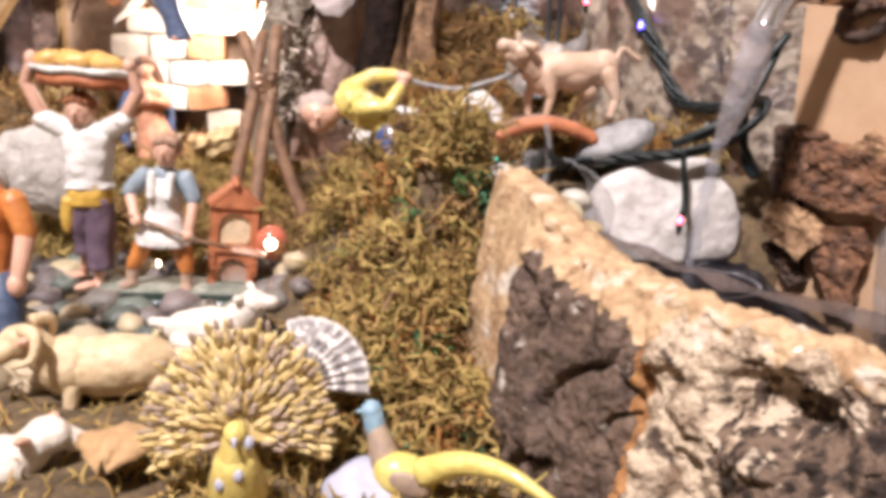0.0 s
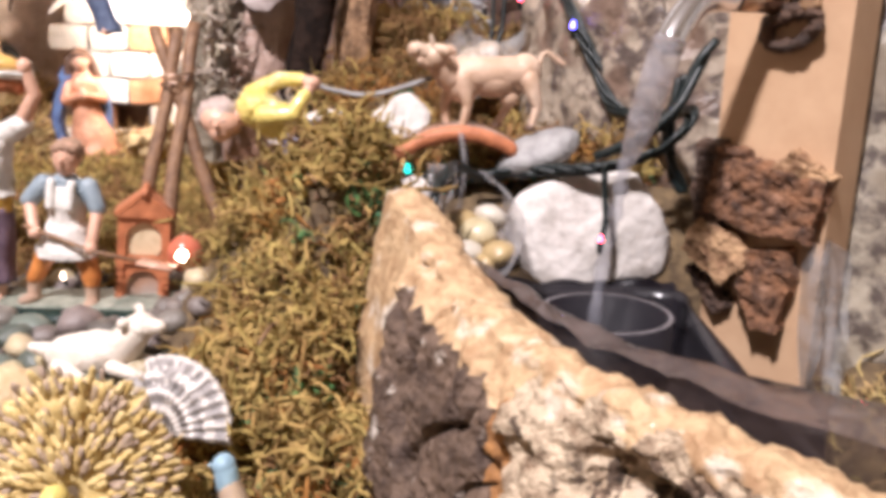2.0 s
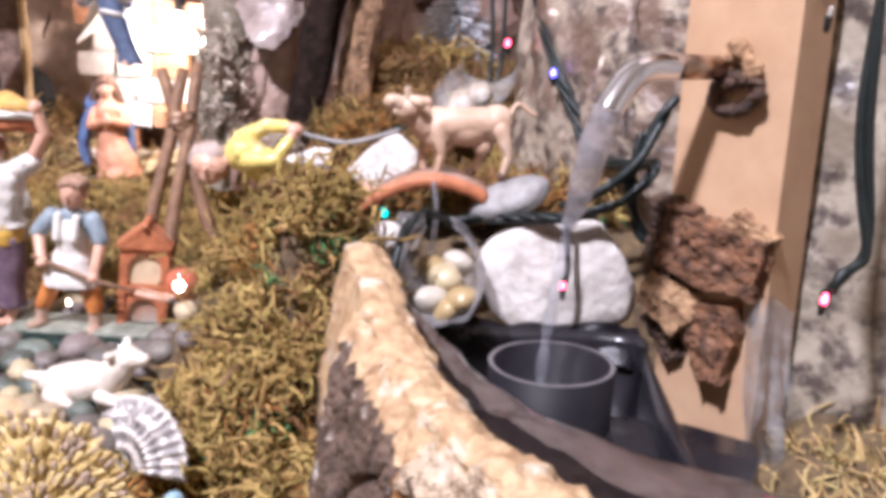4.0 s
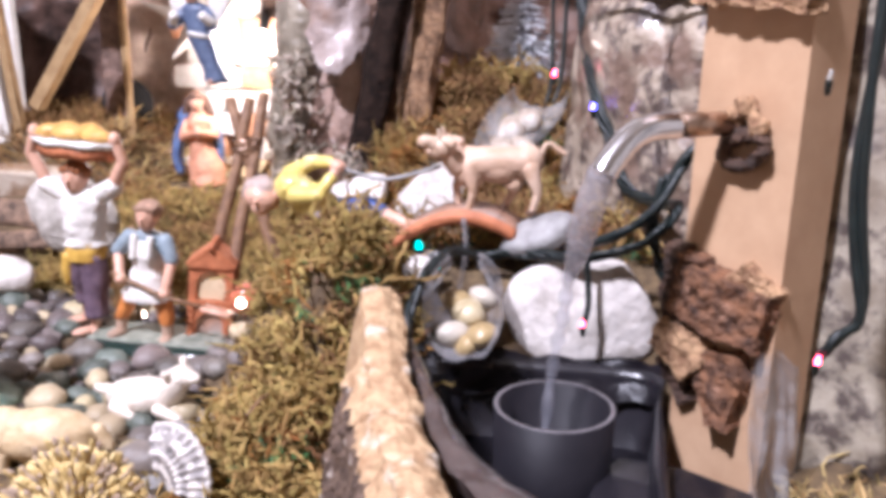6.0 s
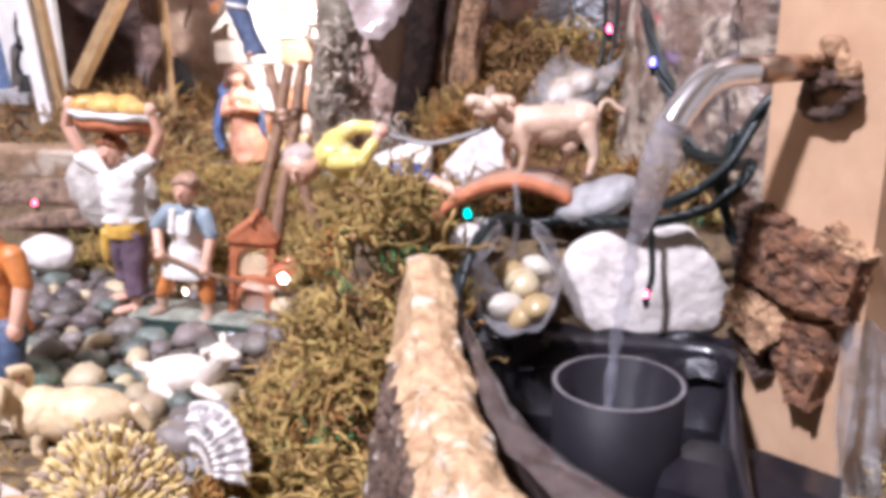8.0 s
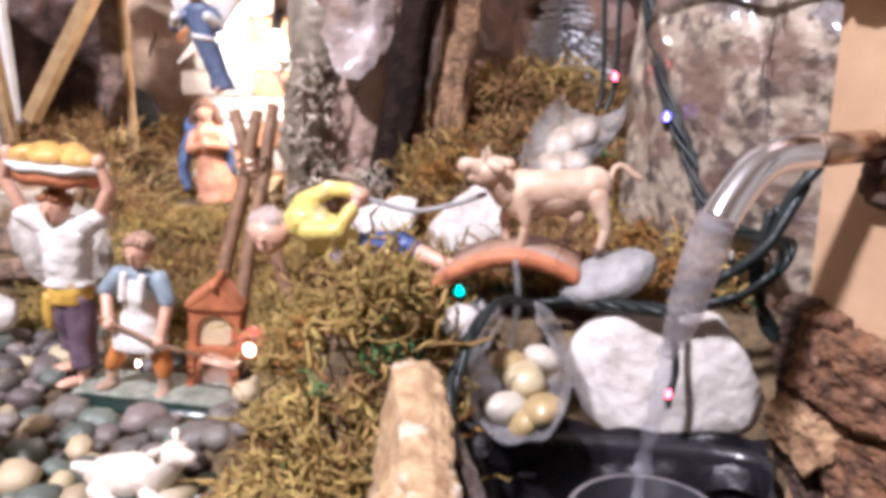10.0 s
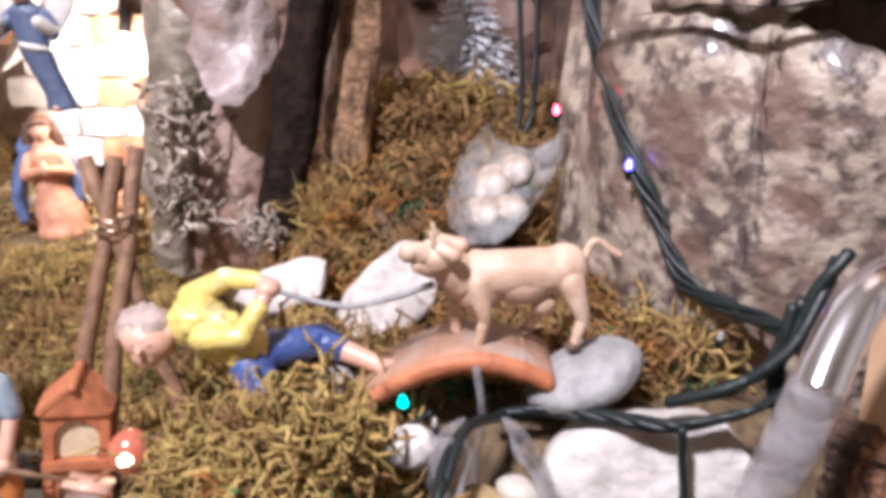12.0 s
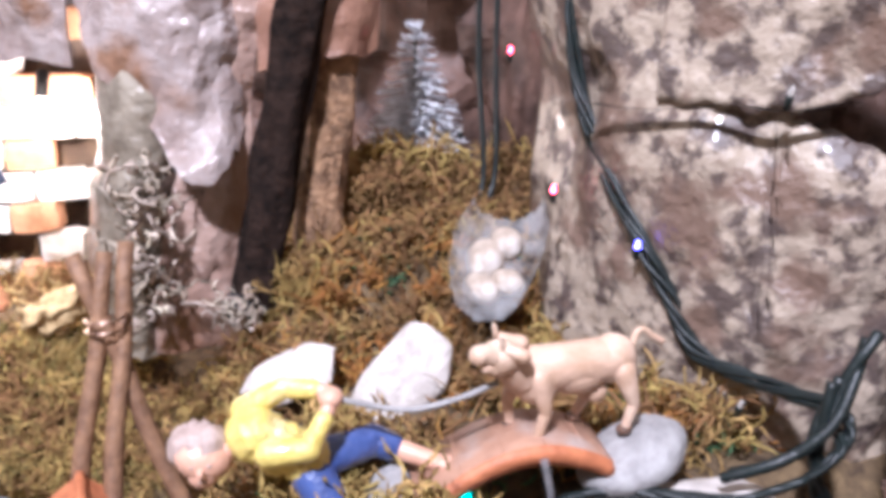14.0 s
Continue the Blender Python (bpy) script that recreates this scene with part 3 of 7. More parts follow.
def tufts(n, per, x0, x1, y0, y1, keep, seed, rise=0.006, spread=0.006):
    """Roots of threads gathered in tufts that stand at uneven heights."""
    r = random.Random(seed)
    out = []
    for c in scatter(n, x0, x1, y0, y1, keep, seed):
        k = r.uniform(0.5, 1.4)
        lift = r.uniform(0.0, rise)
        for q in range(int(per * k)):
            out.append((c[0] + r.gauss(0, spread * k * 0.6), c[1] + r.gauss(0, spread * k * 0.6), c[2] + lift + r.gauss(0, 0.002)))
    return np.array(out)


def hill(x, y):
    if 0.048 < x < 0.100 and 0.545 < y < 0.594 or 0.002 < x < 0.050 and 0.560 < y < 0.604:
        return 0.0
    return (0.12 + 0.88 * clumpy(x, y, 45, 4)) * (0.0 if 0.10 < x < 0.22 and y < 0.515 else 1)


def slope(x, y):
    if y < 0.578 and x < -0.02 or x > 0.002 and 0.560 < y < 0.604:
        return 0.0
    return 0.1 + 0.9 * clumpy(x, y, 40, 7)


moss("moss_bank", tufts(150, 34, -0.01, 0.112, 0.34, 0.512, bank, 1, 0.014, 0.0056), 0.020, 0.00060, 1.25, 11, M_MOSS, "ochre dry moss in curled tufts on the bank", knots=7)
moss("moss_bank_rust", tufts(85, 32, -0.01, 0.105, 0.34, 0.50, bank, 31, 0.004, 0.0055), 0.017, 0.00056, 1.3, 31, M_MOSS_BROWN, "rust-brown dry moss tufts on the bank", knots=7)
moss("moss_bank_orange", tufts(36, 32, 0.0, 0.105, 0.34, 0.50, bank, 61, 0.010, 0.0055), 0.018, 0.00058, 1.3, 61, M_MOSS_RUST, "orange-brown moss tufts on the bank", knots=7)
moss("moss_bank_curls", scatter(380, -0.01, 0.112, 0.34, 0.512, bank, 51, 0.007), 0.034, 0.00070, 1.5, 51, M_MOSS, "longer curled moss threads on the bank", knots=9)
moss("moss_bank_under", scatter(1700, -0.01, 0.112, 0.34, 0.512, bank, 41), 0.012, 0.0005, 1.4, 41, M_MOSS_OLIVE, "olive moss under the dry tufts", knots=5)
moss("moss_hill_orange", tufts(105, 34, 0.0, 0.22, 0.52, 0.78, hill, 63, 0.011, 0.006), 0.019, 0.00058, 1.25, 63, M_MOSS_RUST, "orange-brown moss tufts on the hillside", knots=6)
moss("moss_bank_green", tufts(60, 24, 0.0, 0.10, 0.34, 0.48, bank, 2, 0.004, 0.005), 0.009, 0.0008, 0.8, 12, M_MOSS_GREEN, "green moss tufts among the dry moss")
moss("moss_hill", tufts(230, 32, -0.01, 0.24, 0.515, 0.80, hill, 3, 0.014, 0.0066), 0.021, 0.00058, 1.25, 13, M_MOSS_BROWN, "brown dry moss tufts on the hillside", knots=6)
moss("moss_hill_ochre", tufts(105, 36, -0.01, 0.24, 0.515, 0.80, hill, 33, 0.015, 0.0062), 0.021, 0.00058, 1.25, 33, M_MOSS, "ochre dry moss tufts on the hillside", knots=6)
moss("moss_hill_green", tufts(75, 20, 0.0, 0.22, 0.505, 0.70, hill, 4, 0.003), 0.010, 0.0006, 0.8, 14, M_MOSS_GREEN, "dark green moss between the hillside stones")
moss("moss_slope", tufts(150, 36, -0.12, 0.05, 0.530, 0.72, slope, 5, 0.008, 0.007), 0.016, 0.00052, 1.1, 15, M_MOSS, "dry moss tufts behind the small figures")
moss("moss_slope_brown", tufts(150, 34, -0.17, 0.05, 0.530, 0.72, slope, 35, 0.008, 0.007), 0.016, 0.00052, 1.1, 35, M_MOSS_BROWN, "brown dry moss tufts behind the small figures")
moss("moss_back", scatter(5000, -0.42, -0.12, 0.62, 0.93, lambda x, y: 0.0 if x < -0.20 and y < 0.765 or -0.225 < x < -0.155 and 0.78 < y < 0.85 else 0.1 + 0.9 * clumpy(x, y, 30, 2), 6), 0.020, 0.0008, 0.6, 16, M_MOSS_BROWN, "brown dry moss in front of the stable")
moss("moss_back_ochre", tufts(110, 34, -0.24, -0.06, 0.60, 0.80, lambda x, y: 0.1 + 0.9 * clumpy(x, y, 34, 5), 81, 0.010, 0.007), 0.018, 0.0006, 1.3, 81, M_MOSS, "straw-coloured dry moss tufts before the stable")
moss("moss_back_olive", tufts(100, 30, -0.26, -0.06, 0.60, 0.80, lambda x, y: 0.1 + 0.9 * clumpy(x, y, 34, 9), 82, 0.008, 0.007), 0.016, 0.0006, 1.2, 82, M_MOSS_OLIVE, "olive moss tufts before the stable")
moss("moss_front", scatter(2200, -0.12, 0.09, 0.27, 0.40, lambda x, y: 0.05 + 0.95 * clumpy(x, y, 40, 1) * smooth(-0.05, 0.05, x + 0.02), 7), 0.012, 0.0006, 0.7, 17, M_MOSS, "ochre moss round the small birds")
moss("moss_side", scatter(900, 0.248, 0.33, 0.30, 0.43, lambda x, y: 0.2 + 0.8 * clumpy(x, y, 50, 3), 9), 0.014, 0.0006, 0.5, 19, M_STRAW, "dry straw and moss threads beside the post", up=0.35)
moss("straw_bed", scatter(1300, -0.30, -0.10, 0.78, 1.0, lambda x, y: 0.0 if -0.235 < x < -0.155 and y < 0.845 else 0.3 + 0.7 * clumpy(x, y, 40, 1), 8), 0.030, 0.0008, 0.15, 18, M_STRAW, "pale straw on the stable floor", up=0.35)


# ---- back board and rock paper ----
def crumpled(name, plan, z0, z1, m, label, amp=0.012, seed=0.0, top=None, bottom=None, nu=130, nv=90, thick=0.002, lean=0.0, flat=False, category="rock", fs=(9, 13, 21, 28, 37, 52, 75), skew=0.0):
    """A sheet of crumpled painted paper that stands along a plan line; skew leans it along x."""
    pts = curve_points([(x, y, 0) for x, y in plan], 24)
    step = []
    for k in range(nu + 1):
        at = k * (len(pts) - 1) / nu
        i = min(int(at), len(pts) - 2)
        step.append(pts[i].lerp(pts[i + 1], at - i))
    g = random.Random(seed)
    creases = []
    for k, f in enumerate(fs):
        th = math.pi * (k * 0.618 + 0.15 * g.random())
        creases.append((math.cos(th), math.sin(th), f, 12.0 / f ** 0.9))
    total = sum(w for a, c, f, w in creases) / 2
    creases = [(a, c, f, w / total) for a, c, f, w in creases]
    run = [0.0]
    for u, v in zip(step, step[1:]):
        run.append(run[-1] + (v - u).length)
    rows = []
    for k, p in enumerate(step):
        d = (step[min(k + 1, nu)] - step[max(k - 1, 0)]).normalized()
        nrm = V(-d.y, d.x, 0)
        u = k / nu
        zt = z1 if top is None else top(u)
        row = []
        for j in range(nv + 1):
            v = j / nv
            zb = z0 if bottom is None else bottom(u)
            z = zb + (zt - zb) * v
            q = V(p.x + skew * (z - 0.42), p.y, z)
            s = V(q.x + seed, q.y, z)
            wu = run[k] + seed + 0.016 * noise.noise(s * 22) + 0.005 * noise.noise(s * 60)
            wv = z + 0.016 * noise.noise(s * 22 + V(5, 0, 0)) + 0.005 * noise.noise(s * 60 + V(0, 5, 0))
            fold = sum(abs(((wu * a + wv * c) * f) % 2 - 1) * w for a, c, f, w in creases)
            row.append(q + nrm * (fold - 0.9) * amp + V(0, lean * v, 0) + V(0, 0, 0.3 * amp * noise.noise(s * 30)))
        rows.append(row)
    ob = solid(name, sheet(rows), m, (0, 0, 0), label, category, shade=not flat)
    md = ob.modifiers.new("thickness", "SOLIDIFY")
    md.thickness = thick
    return ob


# back_rock and cliff_hollow carry the shade of hollow and crevice as dark colour
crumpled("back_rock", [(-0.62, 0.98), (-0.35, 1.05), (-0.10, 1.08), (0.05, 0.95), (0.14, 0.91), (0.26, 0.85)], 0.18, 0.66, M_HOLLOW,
         "brown crumpled rock paper at the back, toned dark for the hollow's shade", 0.060, 1.3, nu=130, nv=50, flat=True, fs=(6, 9, 14, 21, 31))
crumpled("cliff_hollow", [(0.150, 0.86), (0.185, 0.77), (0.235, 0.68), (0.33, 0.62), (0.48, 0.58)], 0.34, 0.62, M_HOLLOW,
         "folded rock paper behind the cliff, toned dark for the hollow's shade", 0.034, 8.8, nu=70, nv=44, flat=True, fs=(7, 11, 16, 24, 35, 50))
crumpled("paper_cliff", [(0.150, 0.665), (0.160, 0.61), (0.185, 0.555), (0.212, 0.525), (0.245, 0.505), (0.290, 0.500), (0.37, 0.47)], 0.29, 0.56, M_ROCK_PAPER,
         "cream and brown mottled rock paper cliff", 0.019, 4.1, top=lambda u: 0.58 - 0.134 * smooth(0.47, 0.50, u) - 0.016 * smooth(0.52, 0.75, u) + 0.004 * noise.noise(V(u * 25, 0, 1)), fs=(8, 11, 15, 22, 29, 41, 60))
crumpled("upper_paper_cliff", [(0.176, 0.560), (0.204, 0.524), (0.240, 0.500), (0.288, 0.492), (0.37, 0.463)], 0.46, 0.60, M_ROCK_PAPER,
         "cream and brown rock paper over the crevice", 0.014, 6.4, bottom=lambda u: 0.452 + 0.024 * smooth(0.25, 0.7, u) + 0.005 * noise.noise(V(u * 22, 3, 1)), nu=90, nv=50)
crumpled("side_paper_cliff", [(0.300, 0.500), (0.268, 0.480), (0.256, 0.462), (0.262, 0.445), (0.280, 0.432), (0.305, 0.420), (0.34, 0.405), (0.40, 0.39)], 0.20, 0.52, M_ROCK_GREY,
         "grey-green mottled rock paper beside the post", 0.011, 7.7, fs=(9, 13, 18, 25, 36, 52))
crumpled("rock_curtain", [(-0.082, 0.722), (-0.058, 0.694), (-0.025, 0.676), (-0.004, 0.679), (0.010, 0.692)], 0.30, 0.58, M_ROCK_BROWN,
         "glossy grey rock paper with a pointed foot beside the stable", 0.026, 2.2, fs=(6, 9, 14, 20, 29, 41, 60), nu=56, nv=60, flat=True, skew=0.11,
         bottom=lambda u: 0.398 + (0.16 if u < 0.6 else 0.06) * abs(u - 0.6) ** 1.1 + 0.004 * noise.noise(V(u * 14, 0, 2)))
crumpled("brown_curtain", [(-0.080, 0.740), (-0.055, 0.714), (-0.025, 0.698), (-0.005, 0.694), (0.009, 0.702)], 0.30, 0.58, M_ROCK_PINK,
         "glossy pinkish-brown rock paper hanging behind the grey sheet", 0.026, 4.4, fs=(5, 8, 12, 17, 25, 37), nu=46, nv=60, flat=True, skew=0.11)
crumpled("olive_column", [(-0.080, 0.728), (-0.070, 0.702), (-0.056, 0.690), (-0.042, 0.690), (-0.034, 0.702)], 0.30, 0.50, M_ROCK_OLIVE,
         "olive-grey rock paper column overgrown with lichen", 0.014, 6.9, nu=36, nv=70, flat=True, fs=(9, 14, 22, 33, 48), skew=0.10)
crumpled("stable_rock_left", [(-0.325, 0.905), (-0.285, 0.935), (-0.245, 0.930), (-0.205, 0.945)], 0.24, 0.60, M_ROCK_CREAM,
         "crumpled cream and pink rock paper at the stable's side", 0.014, 5.2)
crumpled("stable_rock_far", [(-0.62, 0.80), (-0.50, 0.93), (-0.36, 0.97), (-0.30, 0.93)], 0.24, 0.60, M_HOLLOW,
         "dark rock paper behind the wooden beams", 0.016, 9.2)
crumpled("stable_roof_rock", [(-0.34, 0.80), (-0.20, 0.80), (-0.09, 0.76)], 0.456, 0.60, M_ROCK_BROWN,
         "grey-brown rock paper over the stable", 0.02, 3.3, nv=30, nu=60, flat=True, fs=(7, 11, 16, 24, 35))
crumpled("brown_overhang", [(0.020, 0.690), (0.034, 0.679), (0.056, 0.678), (0.076, 0.692)], 0.447, 0.530, M_ROCK_RUST,
         "folded brown rock paper above the hollow", 0.016, 6.1, nv=22, nu=30, flat=True, lean=0.03, fs=(9, 14, 22, 31, 47, 66), bottom=lambda u: 0.454 + 0.010 * u + 0.006 * noise.noise(V(u * 5, 2, 1)))

# Roof sheet added above the view to keep light off the hollow's back
rows = []
for j in range(29):
    y = 0.800 + 0.20 * j / 28
    row = []
    for k in range(61):
        x = -0.03 + 0.31 * k / 60
        s = V(x, y, 0)
        fold = abs(((x * 0.8 + y * 0.5) * 34 + noise.noise(s * 25)) % 2 - 1) + 0.6 * abs(((x * 0.4 - y * 0.9) * 52 + noise.noise(s * 30)) % 2 - 1)
        row.append(V(x, y + 0.010 * noise.noise(V(x * 22, 0, 4)) * (1 - j / 28), 0.552 + 0.020 * fold - 0.022 * (1 - smooth(0.0, 0.12, j / 28))))
    rows.append(row)
ob = solid("hollow_roof", sheet(rows), M_ROCK_RUST, (0, 0, 0), "added sheet of folded rock paper, out of view, that shades the hollow", "rock", shade=False)
ob.modifiers.new("thickness", "SOLIDIFY").thickness = 0.002

# ---- cork bark in front of the basin ----
def cork_bark():
    """A curved slab of cork: cut tan end and top, dark gouged crust, then pale flaking crust."""
    line = curve_points([(0.0845, 0.400, 0), (0.0955, 0.366, 0), (0.1075, 0.332, 0), (0.1230, 0.293, 0), (0.1345, 0.274, 0), (0.1510, 0.254, 0), (0.1690, 0.236, 0), (0.204, 0.207, 0)], 40)
    n, h = 300, 110
    run = [0.0]
    for p, q in zip(line, line[1:]):
        run.append(run[-1] + (q - p).length)
    full = run[-1]
    bm = bmesh.new()

    def along(u):
        d = u * full
        k = 0
        while k < len(run) - 2 and run[k + 1] < d:
            k += 1
        t = (d - run[k]) / (run[k + 1] - run[k])
        tan = (line[k + 1] - line[k]).normalized()
        return line[k].lerp(line[k + 1], t), V(tan.y, -tan.x, 0)

    def top(u):
        return 0.333 - 0.018 * smooth(0.0, 0.42, u) - 0.003 * smooth(0.5, 0.9, u) + 0.0018 * noise.noise(V(u * 14, 0, 3))

    def seam(v):
        return 0.485 + 0.05 * (1 - v)

    def face(u, v, outer):
        p, out = along(u)
        out = -out if out.x > 0 else out
        z = 0.222 + (top(u) - 0.222) * v
        s = V(u * full, 0, z)
        if not outer:
            back = 0.0145 + 0.001 * u + 0.0022 * noise.noise(V(u * 22, 0, 7)) + 0.0012 * noise.noise(V(u * 60, 0, 9))
            return p - out * back + V(0, 0, z - 0.003 * v) + out * 0.008 * (1 - v) + out * 0.0018 * noise.noise(s * 60 + V(5, 5, 5))
        k = smooth(0.15, 0.21, u)
        rel = 0.0012 * noise.noise(s * 90)
        if u < seam(v):
            q = V(s.x * 38 + 0.45 * noise.noise(s * 38), 0.3, s.z * 19 + 0.45 * noise.noise(s * 45 + V(3, 0, 0)))
            cell = noise.voronoi(q)
            lump = 0.0062 * smooth(0.0, 0.07, cell[0][1] - cell[0][0]) + 0.0036 * noise.noise(cell[1][0] * 3.7)
            lump *= 0.6 + 0.4 * smooth(seam(v), seam(v) - 0.06, u)
            fine = noise.voronoi(V(s.x * 120 + 0.5 * noise.noise(s * 60), 0.7, s.z * 70))
            lump += 0.0014 * noise.noise(fine[1][0] * 3.1) + 0.0016 * noise.noise(V(s.x * 210, 0, s.z * 50)) + 0.0014 * noise.noise(s * 300) + 0.002 * noise.noise(s * 50) - 0.004
        else:
            q = V(s.x * 36 - s.z * 22 + 0.8 * noise.noise(s * 50), 2.3, s.z * 62 + s.x * 26 + 1.1 * noise.noise(s * 42))
            cell = noise.voronoi(q)
            step = noise.noise(cell[1][0] * 5.1)
            fine = noise.voronoi(V(s.x * 95 - s.z * 60, 1.1, s.z * 150 + s.x * 60))
            tread = 3.2 * noise.noise(V(s.x * 26 - s.z * 16, 4.0, s.z * 46 + s.x * 20)) + 1.3 * noise.noise(V(s.x * 80, 1.0, s.z * 130))
            ledge = math.floor(tread) + smooth(0.0, 0.22, tread - math.floor(tread))
            lump = 0.0026 * ledge + 0.0020 * step + 0.0016 * noise.noise(fine[1][0] * 4.3) + 0.0012 * smooth(0.0, 0.08, fine[0][1] - fine[0][0]) + 0.0010 * noise.noise(s * 300) - 0.0010
            lump -= 0.018 * math.exp(-((s.x - full * 0.66) / 0.015) ** 2 - ((z - 0.298) / 0.007) ** 2)
        ridge = -0.0015 * math.exp(-((u - seam(v)) / 0.012) ** 2)
        bulge = 0.004 * math.sin(math.pi * min(1, max(0, v))) + 0.013 * (1 - v)
        return p + out * (rel + k * (0.003 + lump + ridge) * (1 - 0.7 * smooth(0.88, 1.0, v)) + bulge) + V(0, 0, z + k * 0.002 * noise.noise(s * 70))

    cols = []
    for i in range(n + 1):
        u = i / n
        o = [face(u, j / h, True) for j in range(h + 1)]
        w = [face(u, j / h, False) for j in range(h, -1, -1)]
        t0, t1 = o[-1], w[0]
        mid = [t0.lerp(t1, k / 8) + V(0, 0, 0.0022 * math.sin(math.pi * k / 8) + 0.0022 * noise.noise(V(u * 30, k * 0.4, 1)) + 0.0014 * noise.noise(V(u * 90, k * 0.8, 1))) for k in range(1, 8)]
        cols.append([bm.verts.new(p) for p in o + mid + w])
    for i in range(n):
        u = (i + 0.5) / n
        for j in range(len(cols[0]) - 1):
            f = bm.faces.new((cols[i][j], cols[i][j + 1], cols[i + 1][j + 1], cols[i + 1][j]))
            v = (j + 0.5) / h
            if j >= h * (0.90 + 0.06 * smooth(0.45, 0.6, u) + 0.07 * noise.noise(V(u * 26, 2, 1)) + 0.03 * noise.noise(V(u * 80, 2, 1))) or u < 0.185 - 0.04 * (1 - v) + 0.025 * noise.noise(V(v * 6, 0, 5)) + 0.01 * noise.noise(V(v * 25, 0, 5)):
                f.material_index = 0
            else:
                cut = seam(v) + 0.012 * noise.noise(V(u * 40, v * 9, 0))
                worn = u > 0.60 + 0.05 * noise.noise(V(u * 18, v * 7, 4)) and v < 0.93 + 0.10 * noise.noise(V(u * 24, v * 9, 8))
                grit = noise.noise(V(u * 70, v * 26, 2)) + 0.5 * noise.noise(V(u * 170, v * 60, 6)) + 1.1 * smooth(0.56, 0.78, u) - 0.55 * smooth(0.6, 1.0, v)
                f.material_index = 3 if abs(u - cut) < 0.010 else (1 if u < cut else (4 if worn and grit > -0.12 else 2))
    for c in (cols[0], cols[-1]):
        f = bm.faces.new(c)
        f.material_index = 0
    bmesh.ops.recalc_face_normals(bm, faces=bm.faces)
    slab = thing("cork_bark", (0.14, 0.32, 0.222), "thick slab of cork bark standing on edge before the basin", "bark")
    for k, (name, m, label) in enumerate((("cork_body", M_CORK_CUT, "tan cut cork"), ("dark_crust", M_BARK_DARK, "dark brown cracked bark"),
                                          ("pale_crust", M_BARK_PALE, "pale flaking bark"), ("rust_seam", M_BARK_RUST, "rust-coloured seam"), ("crumbled_crust", M_BARK_CRUMB, "brown crumbling bark with pale specks"))):
        piece = bm.copy()
        bmesh.ops.delete(piece, geom=[f for f in piece.faces if f.material_index != k], context="FACES")
        for f in piece.faces:
            f.material_index = 0
        for v in piece.verts:
            v.co -= V(0.14, 0.32, 0.222)
        part(name, piece, m, slab, label)
    bm.free()


cork_bark()


# ---- water basin, pipe, spout ----
def basin_outline(grow):
    """A rounded loop inside the bark, as plan points."""
    base = [(0.098, 0.462), (0.150, 0.466), (0.206, 0.464), (0.206, 0.430), (0.203, 0.370), (0.204, 0.320), (0.202, 0.286), (0.190, 0.276), (0.168, 0.296), (0.146, 0.336), (0.118, 0.404)]
    c = V(0.175, 0.385, 0)
    pts = curve_points([(*p, 0) for p in base + base[:1]], 5)[:-1]
    return [p + (p - c).normalized() * grow for p in pts]


basin = thing("water_basin", (0.170, 0.390, 0.216), "black plastic basin with dark water behind the cork bark", "basin")
o = V(0.170, 0.390, 0)
bm = bmesh.new()
ring = [[bm.verts.new(p - o + V(0, 0, z)) for p in basin_outline(g)] for g, z in ((-0.004, 0.0), (0.0, 0.058), (0.003, 0.060), (0.003, 0.064), (-0.001, 0.065), (-0.003, 0.060), (-0.007, 0.004))]
n = len(ring[0])
for u, v in zip(ring, ring[1:]):
    for k in range(n):
        bm.faces.new((u[k], u[(k + 1) % n], v[(k + 1) % n], v[k]))
bm.faces.new(ring[-1])
part("shell", bm, M_BASIN, basin)
bm = bmesh.new()
bm.faces.new([bm.verts.new(p - o + V(0, 0, 0.026)) for p in basin_outline(-0.0055)])
bmesh.ops.triangulate(bm, faces=bm.faces)
part("water_surface", bm, M_POOL, basin, "still dark water")

rows = []
for j in range(13):
    v = j / 12
    rows.append([V(0.094 + 0.116 * i / 40, 0.458 + 0.020 * v + 0.003 * noise.noise(V(i * 0.25, v * 3, 2)), 0.266 + 0.016 * v + 0.004 * math.sin(v * 3.1) + 0.004 * noise.noise(V(i * 0.18, v * 2, 6))) for i in range(41)])
solid("pond_liner", sheet(rows), M_LINER, (0, 0, 0), "black crinkled plastic liner along the basin's back edge", "liner")
bm = bmesh.new()
block(bm, (0, 0, 0), (0.060, 0.044, 0.054), rot=(0, 0, -20), cuts=1, bevel=0.07)
solid("pump_box", bm, M_BASIN, (0.2085, 0.380, 0.2430), "small black plastic pump box standing in the basin", "pump", shade=False)

# film draped from the bark into the basin
rows = []
edge = curve_points([(0.106, 0.384, 0), (0.119, 0.348, 0), (0.130, 0.314, 0), (0.143, 0.291, 0), (0.168, 0.262, 0), (0.212, 0.226, 0)], 9)
lip = curve_points([(0.112, 0.387, 0), (0.126, 0.356, 0), (0.142, 0.326, 0), (0.158, 0.308, 0), (0.182, 0.296, 0), (0.226, 0.276, 0)], 9)
